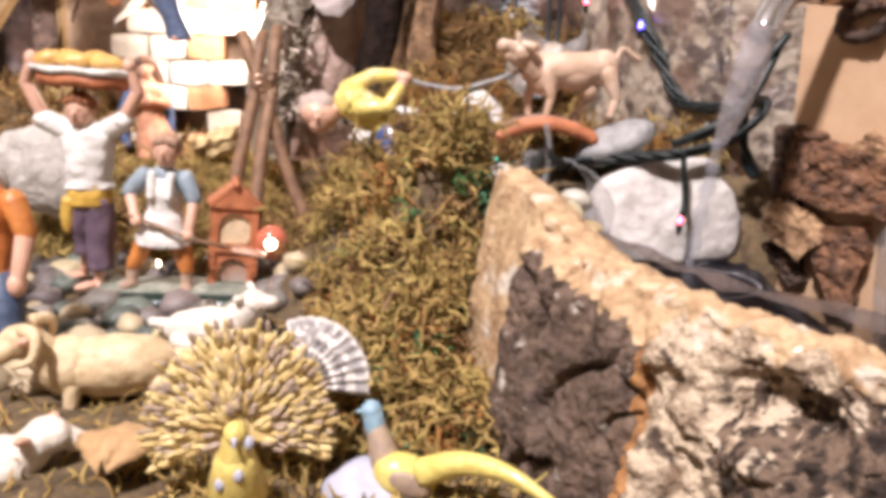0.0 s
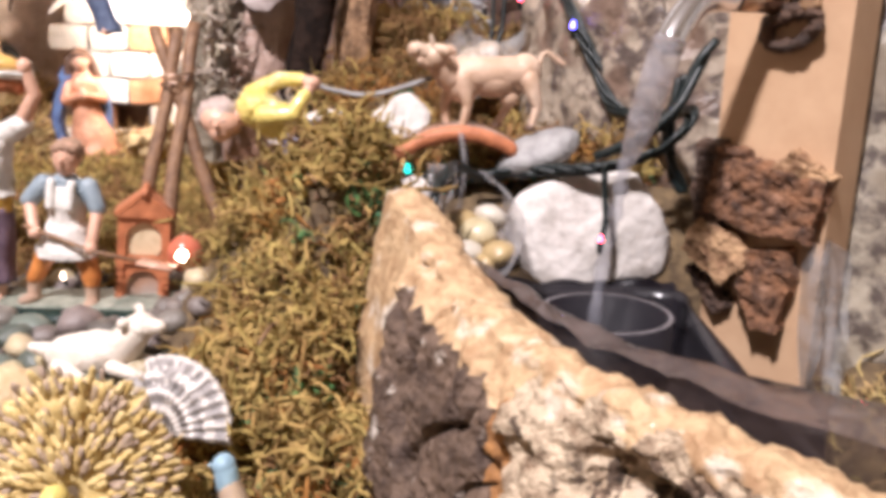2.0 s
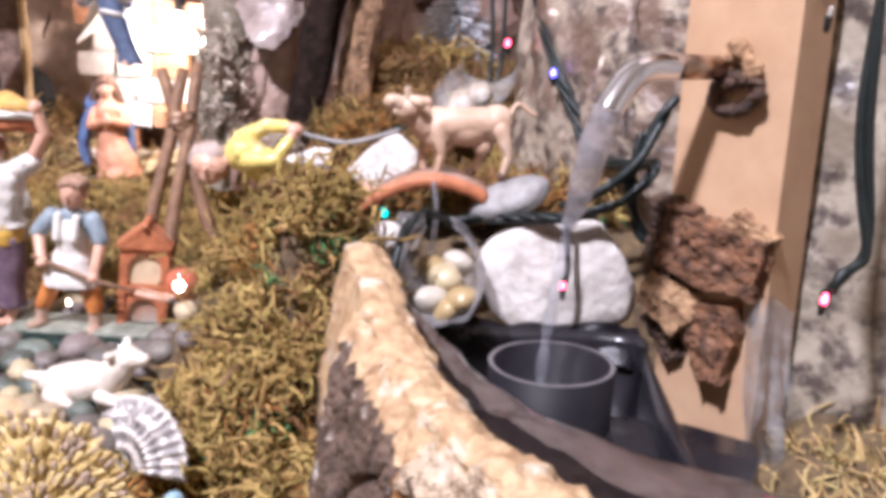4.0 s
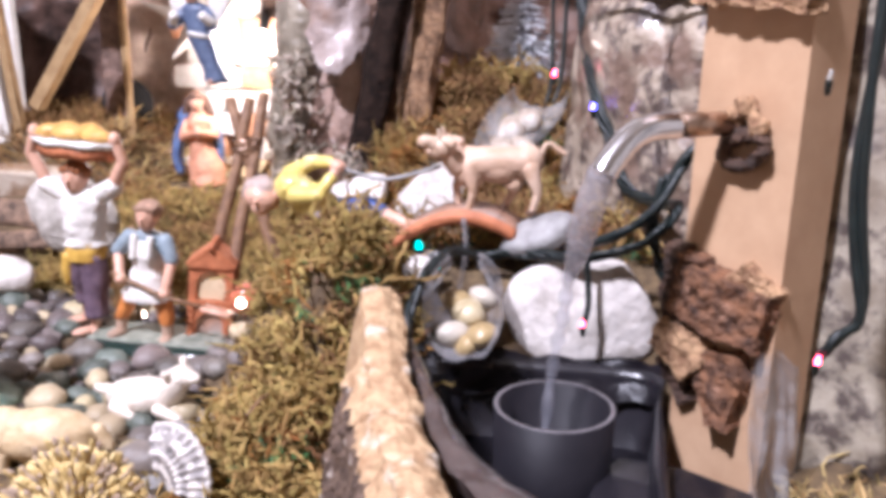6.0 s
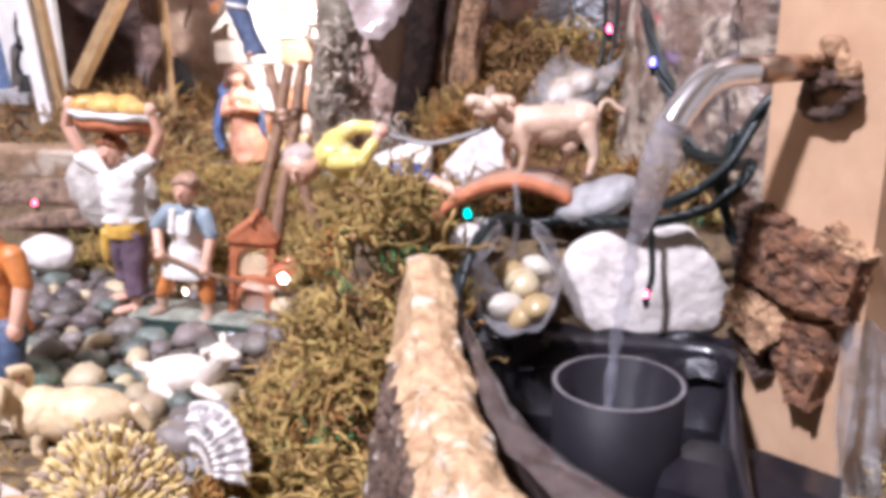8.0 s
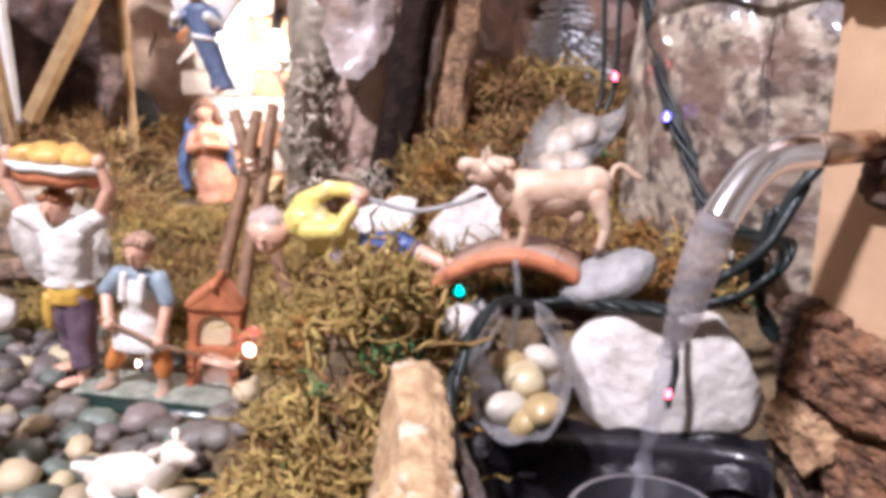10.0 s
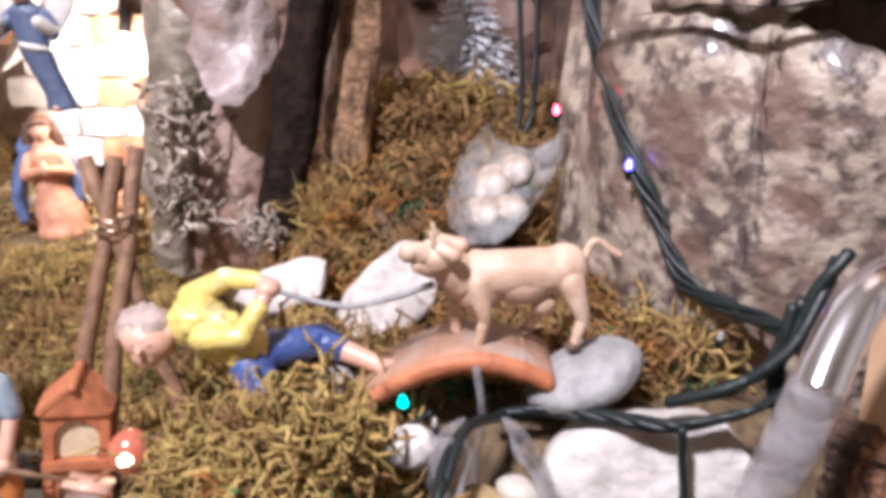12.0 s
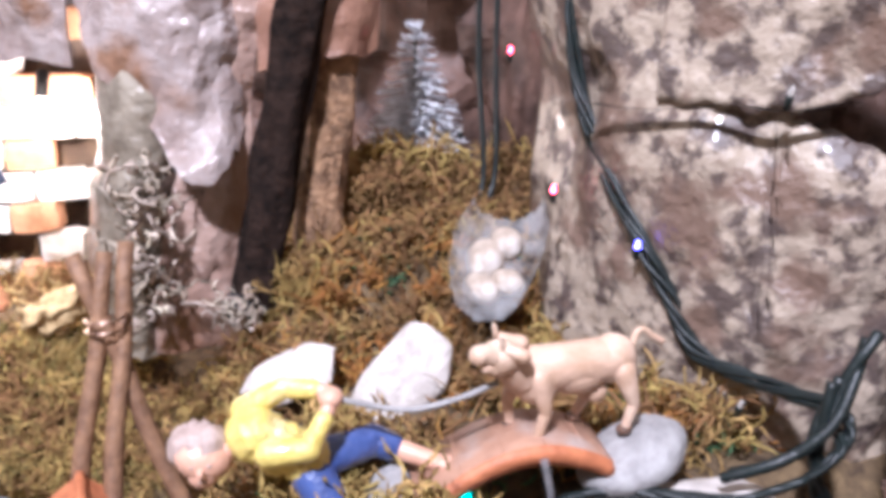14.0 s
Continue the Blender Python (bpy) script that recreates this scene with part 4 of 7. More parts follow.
for j, (p, q) in enumerate(zip(edge, lip)):
    u = j / (len(lip) - 1)
    row = []
    for i in range(19):
        w = i / 18
        a = min(1.0, w / 0.72)
        drop = 0.028 * max(0.0, (w - 0.72) / 0.28) ** 0.8
        row.append(p.lerp(q, a) + V(0, 0, 0.3180 - 0.003 * u - 0.011 * a ** 1.6 + 0.003 * math.sin(math.pi * min(1.0, a * 1.15)) - drop + 0.0024 * noise.noise(V(u * 12, w * 2.5, 1)) + 0.0009 * noise.noise(V(u * 40, w * 6, 2))))
    rows.append(row)
solid("plastic_film", sheet(rows), M_FILM, (0, 0, 0), "brown translucent plastic film lining the basin's edge", "film")

pipe = thing("drain_pipe", (0.1632, 0.397, 0.217), "short upright grey plastic pipe standing in the basin", "pipe")
bm = bmesh.new()
prof = [(0.0220, 0.0), (0.0232, 0.030), (0.0238, 0.0745), (0.0221, 0.0745), (0.0215, 0.004)]
rings = [[bm.verts.new((r * math.cos(2 * math.pi * k / 48), r * math.sin(2 * math.pi * k / 48), z)) for k in range(48)] for r, z in prof]
for q, (u, v) in enumerate(zip(rings, rings[1:])):
    for k in range(48):
        bm.faces.new((u[k], u[(k + 1) % 48], v[(k + 1) % 48], v[k])).material_index = 1 if q == 2 else 0
bm.faces.new(rings[-1])
part("pipe_wall", bm, [M_PIPE, M_PIPE_RIM], pipe)
bm = bmesh.new()
bmesh.ops.create_circle(bm, cap_ends=True, segments=40, radius=0.0212)
for v in bm.verts:
    v.co.z += 0.045
part("water_in_pipe", bm, M_POOL, pipe, "water standing in the pipe")

spout = thing("spout", (0.222, 0.425, 0.392), "bent chrome and copper water spout on the wooden post", "spout")
o = V(0.222, 0.425, 0.392)
bm = bmesh.new()
tube(bm, [V(0.236, 0.4345, 0.401) - o, V(0.213, 0.419, 0.401) - o, V(0.199, 0.409, 0.401) - o], [0.0046, 0.0046, 0.0048], seg=18)
part("copper_pipe", bm, M_COPPER, spout, "copper end of the pipe")
bm = bmesh.new()
tube(bm, curve_points([V(0.202, 0.411, 0.401) - o, V(0.192, 0.4035, 0.4005) - o, V(0.1845, 0.397, 0.3970) - o, V(0.1785, 0.391, 0.390) - o, V(0.1752, 0.3875, 0.3845) - o], 6), 0.0051, seg=20)
part("chrome_bend", bm, M_CHROME, spout, "polished chrome bend")
bm = bmesh.new()
tube(bm, curve_points([V(0.1758, 0.3878, 0.3870) - o, V(0.172, 0.388, 0.373) - o, V(0.169, 0.392, 0.357) - o, V(0.1662, 0.396, 0.344) - o], 6),
     [0.0053, 0.0054, 0.0054, 0.0055, 0.0056, 0.0056, 0.0056, 0.0055, 0.0054, 0.0053, 0.0052, 0.005, 0.0047, 0.0043, 0.004, 0.0036, 0.0030, 0.0026, 0.0022], seg=18, cap=False)
part("plastic_sleeve", bm, M_TUBE, spout, "clear grey plastic sleeve")
bm = bmesh.new()
loop = []
for k in range(40):
    th = 2 * math.pi * k / 40
    c = V(0.2275 + 0.0060 * math.cos(th), 0.4215 - 0.0070 * math.cos(th), 0.3915 + 0.0062 * math.sin(th) + 0.0020 * math.cos(th)) - o
    row = []
    for s in range(10):
        ph = 2 * math.pi * s / 10
        r = (0.0026 + 0.0012 * smooth(0.2, 0.9, math.sin(th))) * (1 + 0.55 * noise.noise(V(th * 1.7, ph, 3)) + 0.4 * noise.noise(V(th * 6, ph * 2, 1)))
        row.append(bm.verts.new(c + V(math.cos(th) * math.cos(ph), 1.3 * math.sin(ph), math.sin(th) * math.cos(ph)) * r))
    loop.append(row)
for k in range(40):
    u, v = loop[k], loop[(k + 1) % 40]
    for s in range(10):
        bm.faces.new((u[s], u[(s + 1) % 10], v[(s + 1) % 10], v[s]))
part("bark_collar", bm, M_CHUNK_DARK, spout, "rough dark bark collar")
for at, r, sd in (((0.2275, 0.4220, 0.4070), (0.0044, 0.0046, 0.0048), 1), ((0.2315, 0.4165, 0.4010), (0.0038, 0.0042, 0.0046), 4), ((0.2235, 0.4240, 0.4030), (0.0042, 0.004, 0.004), 7)):
    bm = bmesh.new()
    ball(bm, V(*at) - o, r, sub=4, rough=0.45, freq=190, seed=sd)
    part("bark_crumb", bm, M_CHUNK_TAN, spout, "tan crumbling bark stuck above the pipe")

bm = bmesh.new()
tube(bm, curve_points([(0.1662, 0.396, 0.347), (0.1645, 0.3985, 0.328), (0.1615, 0.401, 0.305), (0.1590, 0.402, 0.264)], 8),
     [0.0024 + 0.0007 * math.sin(k * 1.7) for k in range(25)], seg=12)
solid("water_jet", bm, M_WATER, (0, 0, 0), "thin jet of clear water falling into the pipe", "water")

# ---- post and its bark ----
POST_A, POST_B = V(0.2120, 0.442, 0), V(0.2450, 0.411, 0)
POST_ALONG = (POST_B - POST_A).normalized()
POST_OUT = V(POST_ALONG.y, -POST_ALONG.x, 0)
POST_TURN = math.degrees(math.atan2(POST_ALONG.y, POST_ALONG.x))
mid = (POST_A + POST_B) / 2 - POST_OUT * 0.014
post = thing("wooden_post", (mid.x, mid.y, 0.22), "plain planed pine post that carries the spout", "post")
bm = bmesh.new()
block(bm, (0, 0, 0.16), ((POST_B - POST_A).length, 0.028, 0.32), rot=(0, 0, POST_TURN), cuts=1, bevel=0.004)
part("shaft", bm, M_POST, post, shade=False)


def chunk(s, z, size, rot, seed, label, m=M_CHUNK, point=0.0):
    """A crumbling bark piece stuck to the post's face, s of the way across it; point narrows its lower end."""
    c = POST_A.lerp(POST_B, s) + POST_OUT * (size[1] / 2 - 0.003)
    bm = bmesh.new()
    block(bm, (0, 0, 0), size, cuts=21, rough=min(size) * 0.20, freq=70, seed=seed)
    bm.normal_update()
    e = Euler([radians(a) for a in rot]).to_matrix()
    for v in bm.verts:
        q = v.co + V(seed, 0, 0)
        layer = noise.noise(V(q.x * 60, q.y * 60, q.z * 190 + q.x * 70))
        cell = noise.voronoi(V(q.x * 110, q.y * 110, q.z * 160))
        v.co += v.normal * (0.0012 * layer + 0.0008 * smooth(0.0, 0.2, cell[0][1] - cell[0][0]) - 0.0006 + 0.0005 * noise.noise(q * 420))
        k = smooth(0.1, -0.5, v.co.z / size[2]) * point
        v.co.x *= 1 - k
        v.co = e @ v.co
    ob = solid("bark_chunk", bm, m, (c.x, c.y, z), label, "bark", "bark chunks by the post", shade=False)
    ob.rotation_euler = (0, 0, radians(POST_TURN))


chunk(0.60, 0.3290, (0.034, 0.013, 0.024), (0, 9, 0), 1, "large rough rust-brown bark chunk against the post", M_CHUNK)
chunk(0.02, 0.3320, (0.010, 0.011, 0.034), (0, -4, 0), 5, "dark upright bark splinter at the post's edge", M_CHUNK_DARK)
chunk(0.20, 0.3345, (0.013, 0.012, 0.026), (0, 6, 6), 8, "rust-coloured bark piece beside the splinter", M_CHUNK)
chunk(0.80, 0.3385, (0.018, 0.010, 0.012), (0, 30, 0), 6, "tan flaking bark piece on the larger chunk", M_CHUNK_TAN)
chunk(0.16, 0.3065, (0.023, 0.014, 0.016), (0, 30, 0), 2, "small tan bark wedge beside the post", M_CHUNK_TAN)
chunk(0.60, 0.2945, (0.022, 0.012, 0.030), (0, -12, 0), 3, "brown bark chunk with a lower point on the post", M_CHUNK, 0.55)
chunk(0.10, 0.2905, (0.012, 0.008, 0.022), (0, -34, 0), 9, "narrow dark bark piece under the wedge", M_CHUNK_DARK, 0.4)
chunk(0.50, 0.4520, (0.050, 0.012, 0.017), (0, 3, 0), 11, "pinkish-brown bark strip across the top of the post", M_CHUNK_TAN)

# ---- stones ----
def stone(name, c, r, m, label, rot=(0, 0, 0), rough=0.18, freq=45, seed=0.0, category="stone", group=""):
    bm = bmesh.new()
    ball(bm, (0, 0, 0), r, rot=rot, sub=4, rough=rough, freq=freq, seed=seed)
    return solid(name, bm, m, c, label, category, group)


def rock(c, size, rot, seed, label, m=M_MARBLE):
    """An angular broken stone."""
    bm = bmesh.new()
    ball(bm, (0, 0, 0), [v * 0.56 for v in size], rot=rot, sub=2, rough=0.24, freq=26, seed=seed * 2.7)
    bmesh.ops.bevel(bm, geom=list(bm.edges), offset=min(size) * 0.02, segments=1, affect="EDGES")
    solid("white_rock", bm, m, c, label, "stone", "white rocks by the basin", shade=False)


def broken_rock(name, corners, m, label, rough=0.0010, seed=0.0, group="white rocks by the basin"):
    """A stone with flat broken sides: the hull of a few corners, its edges worn and its faces pitted."""
    o = Vector([sum(p[k] for p in corners) / len(corners) for k in range(3)])
    bm = bmesh.new()
    for p in corners:
        bm.verts.new((V(*p) - o) * 1.07)
    got = bmesh.ops.convex_hull(bm, input=list(bm.verts))
    bmesh.ops.delete(bm, geom=[v for v in got["geom_interior"] if isinstance(v, bmesh.types.BMVert)], context="VERTS")
    bmesh.ops.triangulate(bm, faces=bm.faces)
    bmesh.ops.subdivide_edges(bm, edges=list(bm.edges), cuts=3, use_grid_fill=True)
    bmesh.ops.smooth_vert(bm, verts=list(bm.verts), factor=0.35, use_axis_x=True, use_axis_y=True, use_axis_z=True)
    bmesh.ops.subdivide_edges(bm, edges=list(bm.edges), cuts=1, use_grid_fill=True)
    bmesh.ops.smooth_vert(bm, verts=list(bm.verts), factor=0.4, use_axis_x=True, use_axis_y=True, use_axis_z=True)
    bm.normal_update()
    for v in bm.verts:
        q = v.co * 90 + V(seed, 2 * seed, 0)
        v.co += v.normal * rough * (noise.noise(q) + 0.5 * noise.noise(q * 2.6) + 0.35 * noise.noise(q * 6))
    return solid(name, bm, m, o, label, "stone", group)


broken_rock("white_boulder", [(0.1345, 0.482, 0.305), (0.139, 0.479, 0.3175), (0.155, 0.478, 0.3255), (0.172, 0.476, 0.3285), (0.190, 0.473, 0.3300), (0.197, 0.472, 0.320),
                              (0.2055, 0.478, 0.302), (0.2085, 0.482, 0.292), (0.200, 0.474, 0.282), (0.152, 0.473, 0.276), (0.139, 0.476, 0.289),
                              (0.138, 0.497, 0.306), (0.150, 0.499, 0.321), (0.185, 0.495, 0.324), (0.205, 0.497, 0.295), (0.150, 0.497, 0.277)], M_MARBLE,
            "large white stone with a slanted side at the basin's rim", 0.0009, 3.0)
rock((0.092, 0.478, 0.318), (0.016, 0.012, 0.014), (10, 20, 30), 3, "small white stone under the bridge")
broken_rock("white_rock", [(0.051, 0.574, 0.321), (0.058, 0.571, 0.337), (0.076, 0.574, 0.354), (0.086, 0.577, 0.3565), (0.097, 0.577, 0.346), (0.094, 0.571, 0.327), (0.070, 0.565, 0.310),
                           (0.060, 0.590, 0.330), (0.080, 0.590, 0.352), (0.094, 0.592, 0.340), (0.075, 0.590, 0.315)], M_MARBLE, "angular white stone leaning on the moss", 0.0008, 5.0)
broken_rock("white_rock", [(0.006, 0.584, 0.327), (0.013, 0.583, 0.338), (0.035, 0.585, 0.346), (0.047, 0.586, 0.345), (0.045, 0.580, 0.330), (0.020, 0.577, 0.321),
                           (0.014, 0.600, 0.332), (0.036, 0.602, 0.342), (0.044, 0.598, 0.330)], M_MARBLE, "low white stone on the moss", 0.0008, 6.0)
rock((0.062, 0.505, 0.322), (0.014, 0.012, 0.022), (10, 25, 0), 7, "grey-white stone behind the figure", M_STONE_GREY)
stone("flat_stone", (0.1475, 0.495, 0.3355), (0.0205, 0.016, 0.0090), M_STONE_GREY, "smooth flat grey stone at the end of the bridge", (0, -26, 10), 0.10)
bm = bmesh.new()
ball(bm, (0, 0, 0), (0.036, 0.020, 0.029), rot=(0, 28, 0), sub=3, rough=0.26, freq=26, seed=6.1)
solid("large_rock", bm, M_PALE_ROCK, (-0.188, 0.612, 0.300), "large pale angular boulder behind the figures", "stone", shade=False)
stone("white_boulder", (-0.226, 0.585, 0.262), (0.020, 0.014, 0.013), M_MARBLE, "rounded white boulder with a hollow", (0, 0, 0), 0.12)
stone("black_stone", (0.000, 0.666, 0.336), (0.010, 0.008, 0.010), M_BLACK, "black stone with pale lichen on the moss", (0, 0, 0), 0.3)
stone("pale_stone", (0.046, 0.326, 0.236), (0.020, 0.014, 0.014), M_PALE_BLUE_STONE, "pale lavender-grey stone under the bird", (0, 0, 0), 0.12)
stone("blue_stone", (0.006, 0.362, 0.250), (0.007, 0.007, 0.011), M_STONE_GREY, "dark blue-grey stone beside the shell", (0, 10, 0), 0.2)
for c, r, sd in (((0.1145, 0.446, 0.2985), 0.0095, 1), ((0.1275, 0.444, 0.3005), 0.0095, 2), ((0.1195, 0.455, 0.306), 0.009, 3), ((0.1255, 0.464, 0.312), 0.008, 4), ((0.1135, 0.462, 0.309), 0.008, 5), ((0.121, 0.441, 0.2955), 0.007, 8)):
    stone("stream_pebble", c, (r, r * 0.8, r * 0.66), (M_PEBBLE_CREAM, M_PEBBLE_WHITE, M_PEBBLE_OCHRE)[sd % 3], ("smooth cream pebble", "smooth white pebble", "smooth ochre pebble")[sd % 3] + " in the cut plastic bottle", (sd * 9 - 25, 20 - sd * 8, sd * 40), 0.22, seed=sd, group="bottle pebbles")
for c, r, sd in (((0.120, 0.618, 0.372), 0.012, 6), ((0.131, 0.622, 0.378), 0.010, 7), ((0.116, 0.606, 0.361), 0.010, 8), ((0.128, 0.606, 0.364), 0.009, 9)):
    stone("bag_pebble", c, (r, r * 0.8, r * 0.7), M_PEBBLE_DULL, "dull cream-brown pebble in the plastic bag", (0, 20, sd * 40), 0.22, seed=sd, group="bag pebbles")


# ---- clear plastic channel and bag ----
def channel(name, a, b, width, depth, label, seed):
    rows = []
    for j in range(25):
        u = j / 24
        p = Vector(a).lerp(Vector(b), u)
        w = width * (0.75 + 0.4 * math.sin(math.pi * min(1, u * 0.9 + 0.1))) + 0.003 * noise.noise(V(u * 5, seed, 0))
        row = []
        for i in range(21):
            th = math.pi * (i / 20)
            q = V(-math.cos(th) * w / 2, -0.2 * depth * math.sin(th), -math.sin(th) * depth + depth)
            q += V(1, 1, 1) * 0.0022 * noise.noise(V(i * 0.6, j * 0.5, seed))
            row.append(p + q)
        rows.append(row)
    ob = solid(name, sheet(rows), M_WRAP, (0, 0, 0), label, "plastic")
    ob.modifiers.new("thickness", "SOLIDIFY").thickness = 0.0006


bottle = []
for j in range(29):
    u = j / 28
    c = V(0.1195, 0.437, 0.3105).lerp(V(0.1145, 0.474, 0.3165), u)
    gap = 0.7 + 0.7 * (1 - smooth(0.0, 0.5, u))
    row = []
    for i in range(37):
        th = math.pi / 2 + gap / 2 + (2 * math.pi - gap) * i / 36
        r = 1 + 0.10 * noise.noise(V(math.cos(th) * 2, math.sin(th) * 2, u * 4)) + 0.05 * math.exp(-(u / 0.05) ** 2)
        row.append(c + V(math.cos(th) * 0.0165 * r, 0.004 * math.sin(th), math.sin(th) * 0.0180 * r * (1 - 0.25 * u)))
    bottle.append(row)
ob = solid("plastic_bottle", sheet(bottle), M_PLASTIC, (0, 0, 0), "cut clear plastic bottle that carries pebbles into the basin", "bottle")
ob.modifiers.new("thickness", "SOLIDIFY").thickness = 0.0011
channel("plastic_bag", (0.136, 0.640, 0.385), (0.116, 0.590, 0.352), 0.040, 0.012, "clear crumpled plastic bag with pebbles on the moss", 2)
rows = []
for j in range(15):
    rows.append([V(0.098 + 0.012 * i / 6 + 0.003 * noise.noise(V(i, j * 0.4, 1)), 0.455 - 0.012 * j / 14 + 0.004 * noise.noise(V(i * 0.5, j * 0.3, 5)), 0.335 - 0.055 * j / 14) for i in range(7)])
solid("plastic_flap", sheet(rows), M_PLASTIC, (0, 0, 0), "crumpled clear plastic flap by the bark", "plastic")
rows = []
for j in range(23):
    v = j / 22
    rows.append([V(0.239 + 0.004 * v + (0.020 - 0.006 * (1 - v)) * i / 10 + 0.003 * noise.noise(V(i * 0.5, v * 4, 1)), 0.404 + 0.010 * abs((i + 2 * v) % 6 - 3) / 3 + 0.004 * noise.noise(V(i * 0.4, v * 5, 8)), 0.318 - 0.085 * v - 0.006 * abs(i - 4) / 6) for i in range(11)])
ob = solid("plastic_wrap", sheet(rows), M_WRAP, (0, 0, 0), "folded clear plastic wrap beside the post", "plastic", shade=False)
ob.modifiers.new("thickness", "SOLIDIFY").thickness = 0.0008
bm = bmesh.new()
tube(bm, curve_points([(0.112, 0.482, 0.345), (0.114, 0.478, 0.330), (0.112, 0.476, 0.312), (0.109, 0.474, 0.300)], 6), 0.0014, seg=8)
solid("plastic_strip", bm, M_PLASTIC, (0, 0, 0), "thin clear plastic strip hanging from the bridge", "plastic")


# ---- bridge ----
bridge = thing("toy_bridge", (0.100, 0.497, 0.318), "small arched terracotta bridge", "bridge")
o = V(0.100, 0.497, 0.318)
bm = bmesh.new()
pr = []
for k in range(33):
    u = k / 32
    x = 0.062 + 0.075 * u
    z = 0.3135 + 0.0335 * math.sin(math.pi * (0.06 + 0.66 * u))
    pr.append((x, z))
cols = []
for k, (x, z) in enumerate(pr):
    t = 0.006
    y0, y1 = 0.484, 0.512
    cols.append([bm.verts.new(V(x, y, zz) - o) for y, zz in ((y0, z - t), (y0 - 0.0008, z - 0.001), (y0 + 0.0015, z + 0.001), (y1, z + 0.001), (y1, z - t))])
for c, e in zip(cols, cols[1:]):
    for j in range(5):
        bm.faces.new((c[j], c[(j + 1) % 5], e[(j + 1) % 5], e[j])).material_index = 1 if j in (2,) else 0
bm.faces.new(list(reversed(cols[0])))
bm.faces.new(cols[-1])
part("arch", bm, [M_TERRA, M_TERRA_PALE], bridge)
for k in range(4, 30, 6):
    x, z = pr[k]
    bm = bmesh.new()
    block(bm, V(x, 0.4985, z + 0.0012) - o, (0.0007, 0.026, 0.0004))
    part("plank_line", bm, M_TERRA_PALE, bridge, shade=False)

# ---- painted figurines, each one mesh ----
def head(bm, c, r, skin, hair, face_y=-1, tilt=0.0, fringe=True):
    """A small painted head: face, jaw, nose, brow, ears and a cap of hair."""
    c = Vector(c)
    ball(bm, c, (r * 0.84, r * 0.90, r * 1.10), skin, rot=(0, tilt, 0))
    ball(bm, c + V(0, face_y * r * 0.22, -0.48 * r), (r * 0.62, r * 0.62, r * 0.60), skin)
    ball(bm, c + V(0, -face_y * 0.26 * r, 0.36 * r), (r * 0.98, r * 0.92, r * 0.92), hair, rough=0.25, freq=500, sub=3)
    if fringe:
        for k in range(5):
            a = (k - 2) * 0.42
            ball(bm, c + V(math.sin(a) * 0.78 * r, face_y * math.cos(a) * 0.62 * r, (0.80 - 0.10 * abs(k - 2)) * r), (r * 0.30, r * 0.34, r * 0.28), hair, rough=0.3, freq=500, sub=2)
    for sx in (-1, 1):
        ball(bm, c + V(sx * 0.30 * r, face_y * r * 0.82, 0.10 * r), (r * 0.13, r * 0.09, r * 0.07), hair, sub=1)
        ball(bm, c + V(sx * 0.84 * r, 0.05 * r, -0.02 * r), (r * 0.16, r * 0.22, r * 0.28), skin, sub=2)
    ball(bm, c + V(0, face_y * r * 0.78, -0.54 * r), (r * 0.22, r * 0.10, r * 0.06), hair, sub=1)
    ball(bm, c + V(0, face_y * r * 0.93, -0.14 * r), (r * 0.15, r * 0.24, r * 0.24), skin, sub=2)


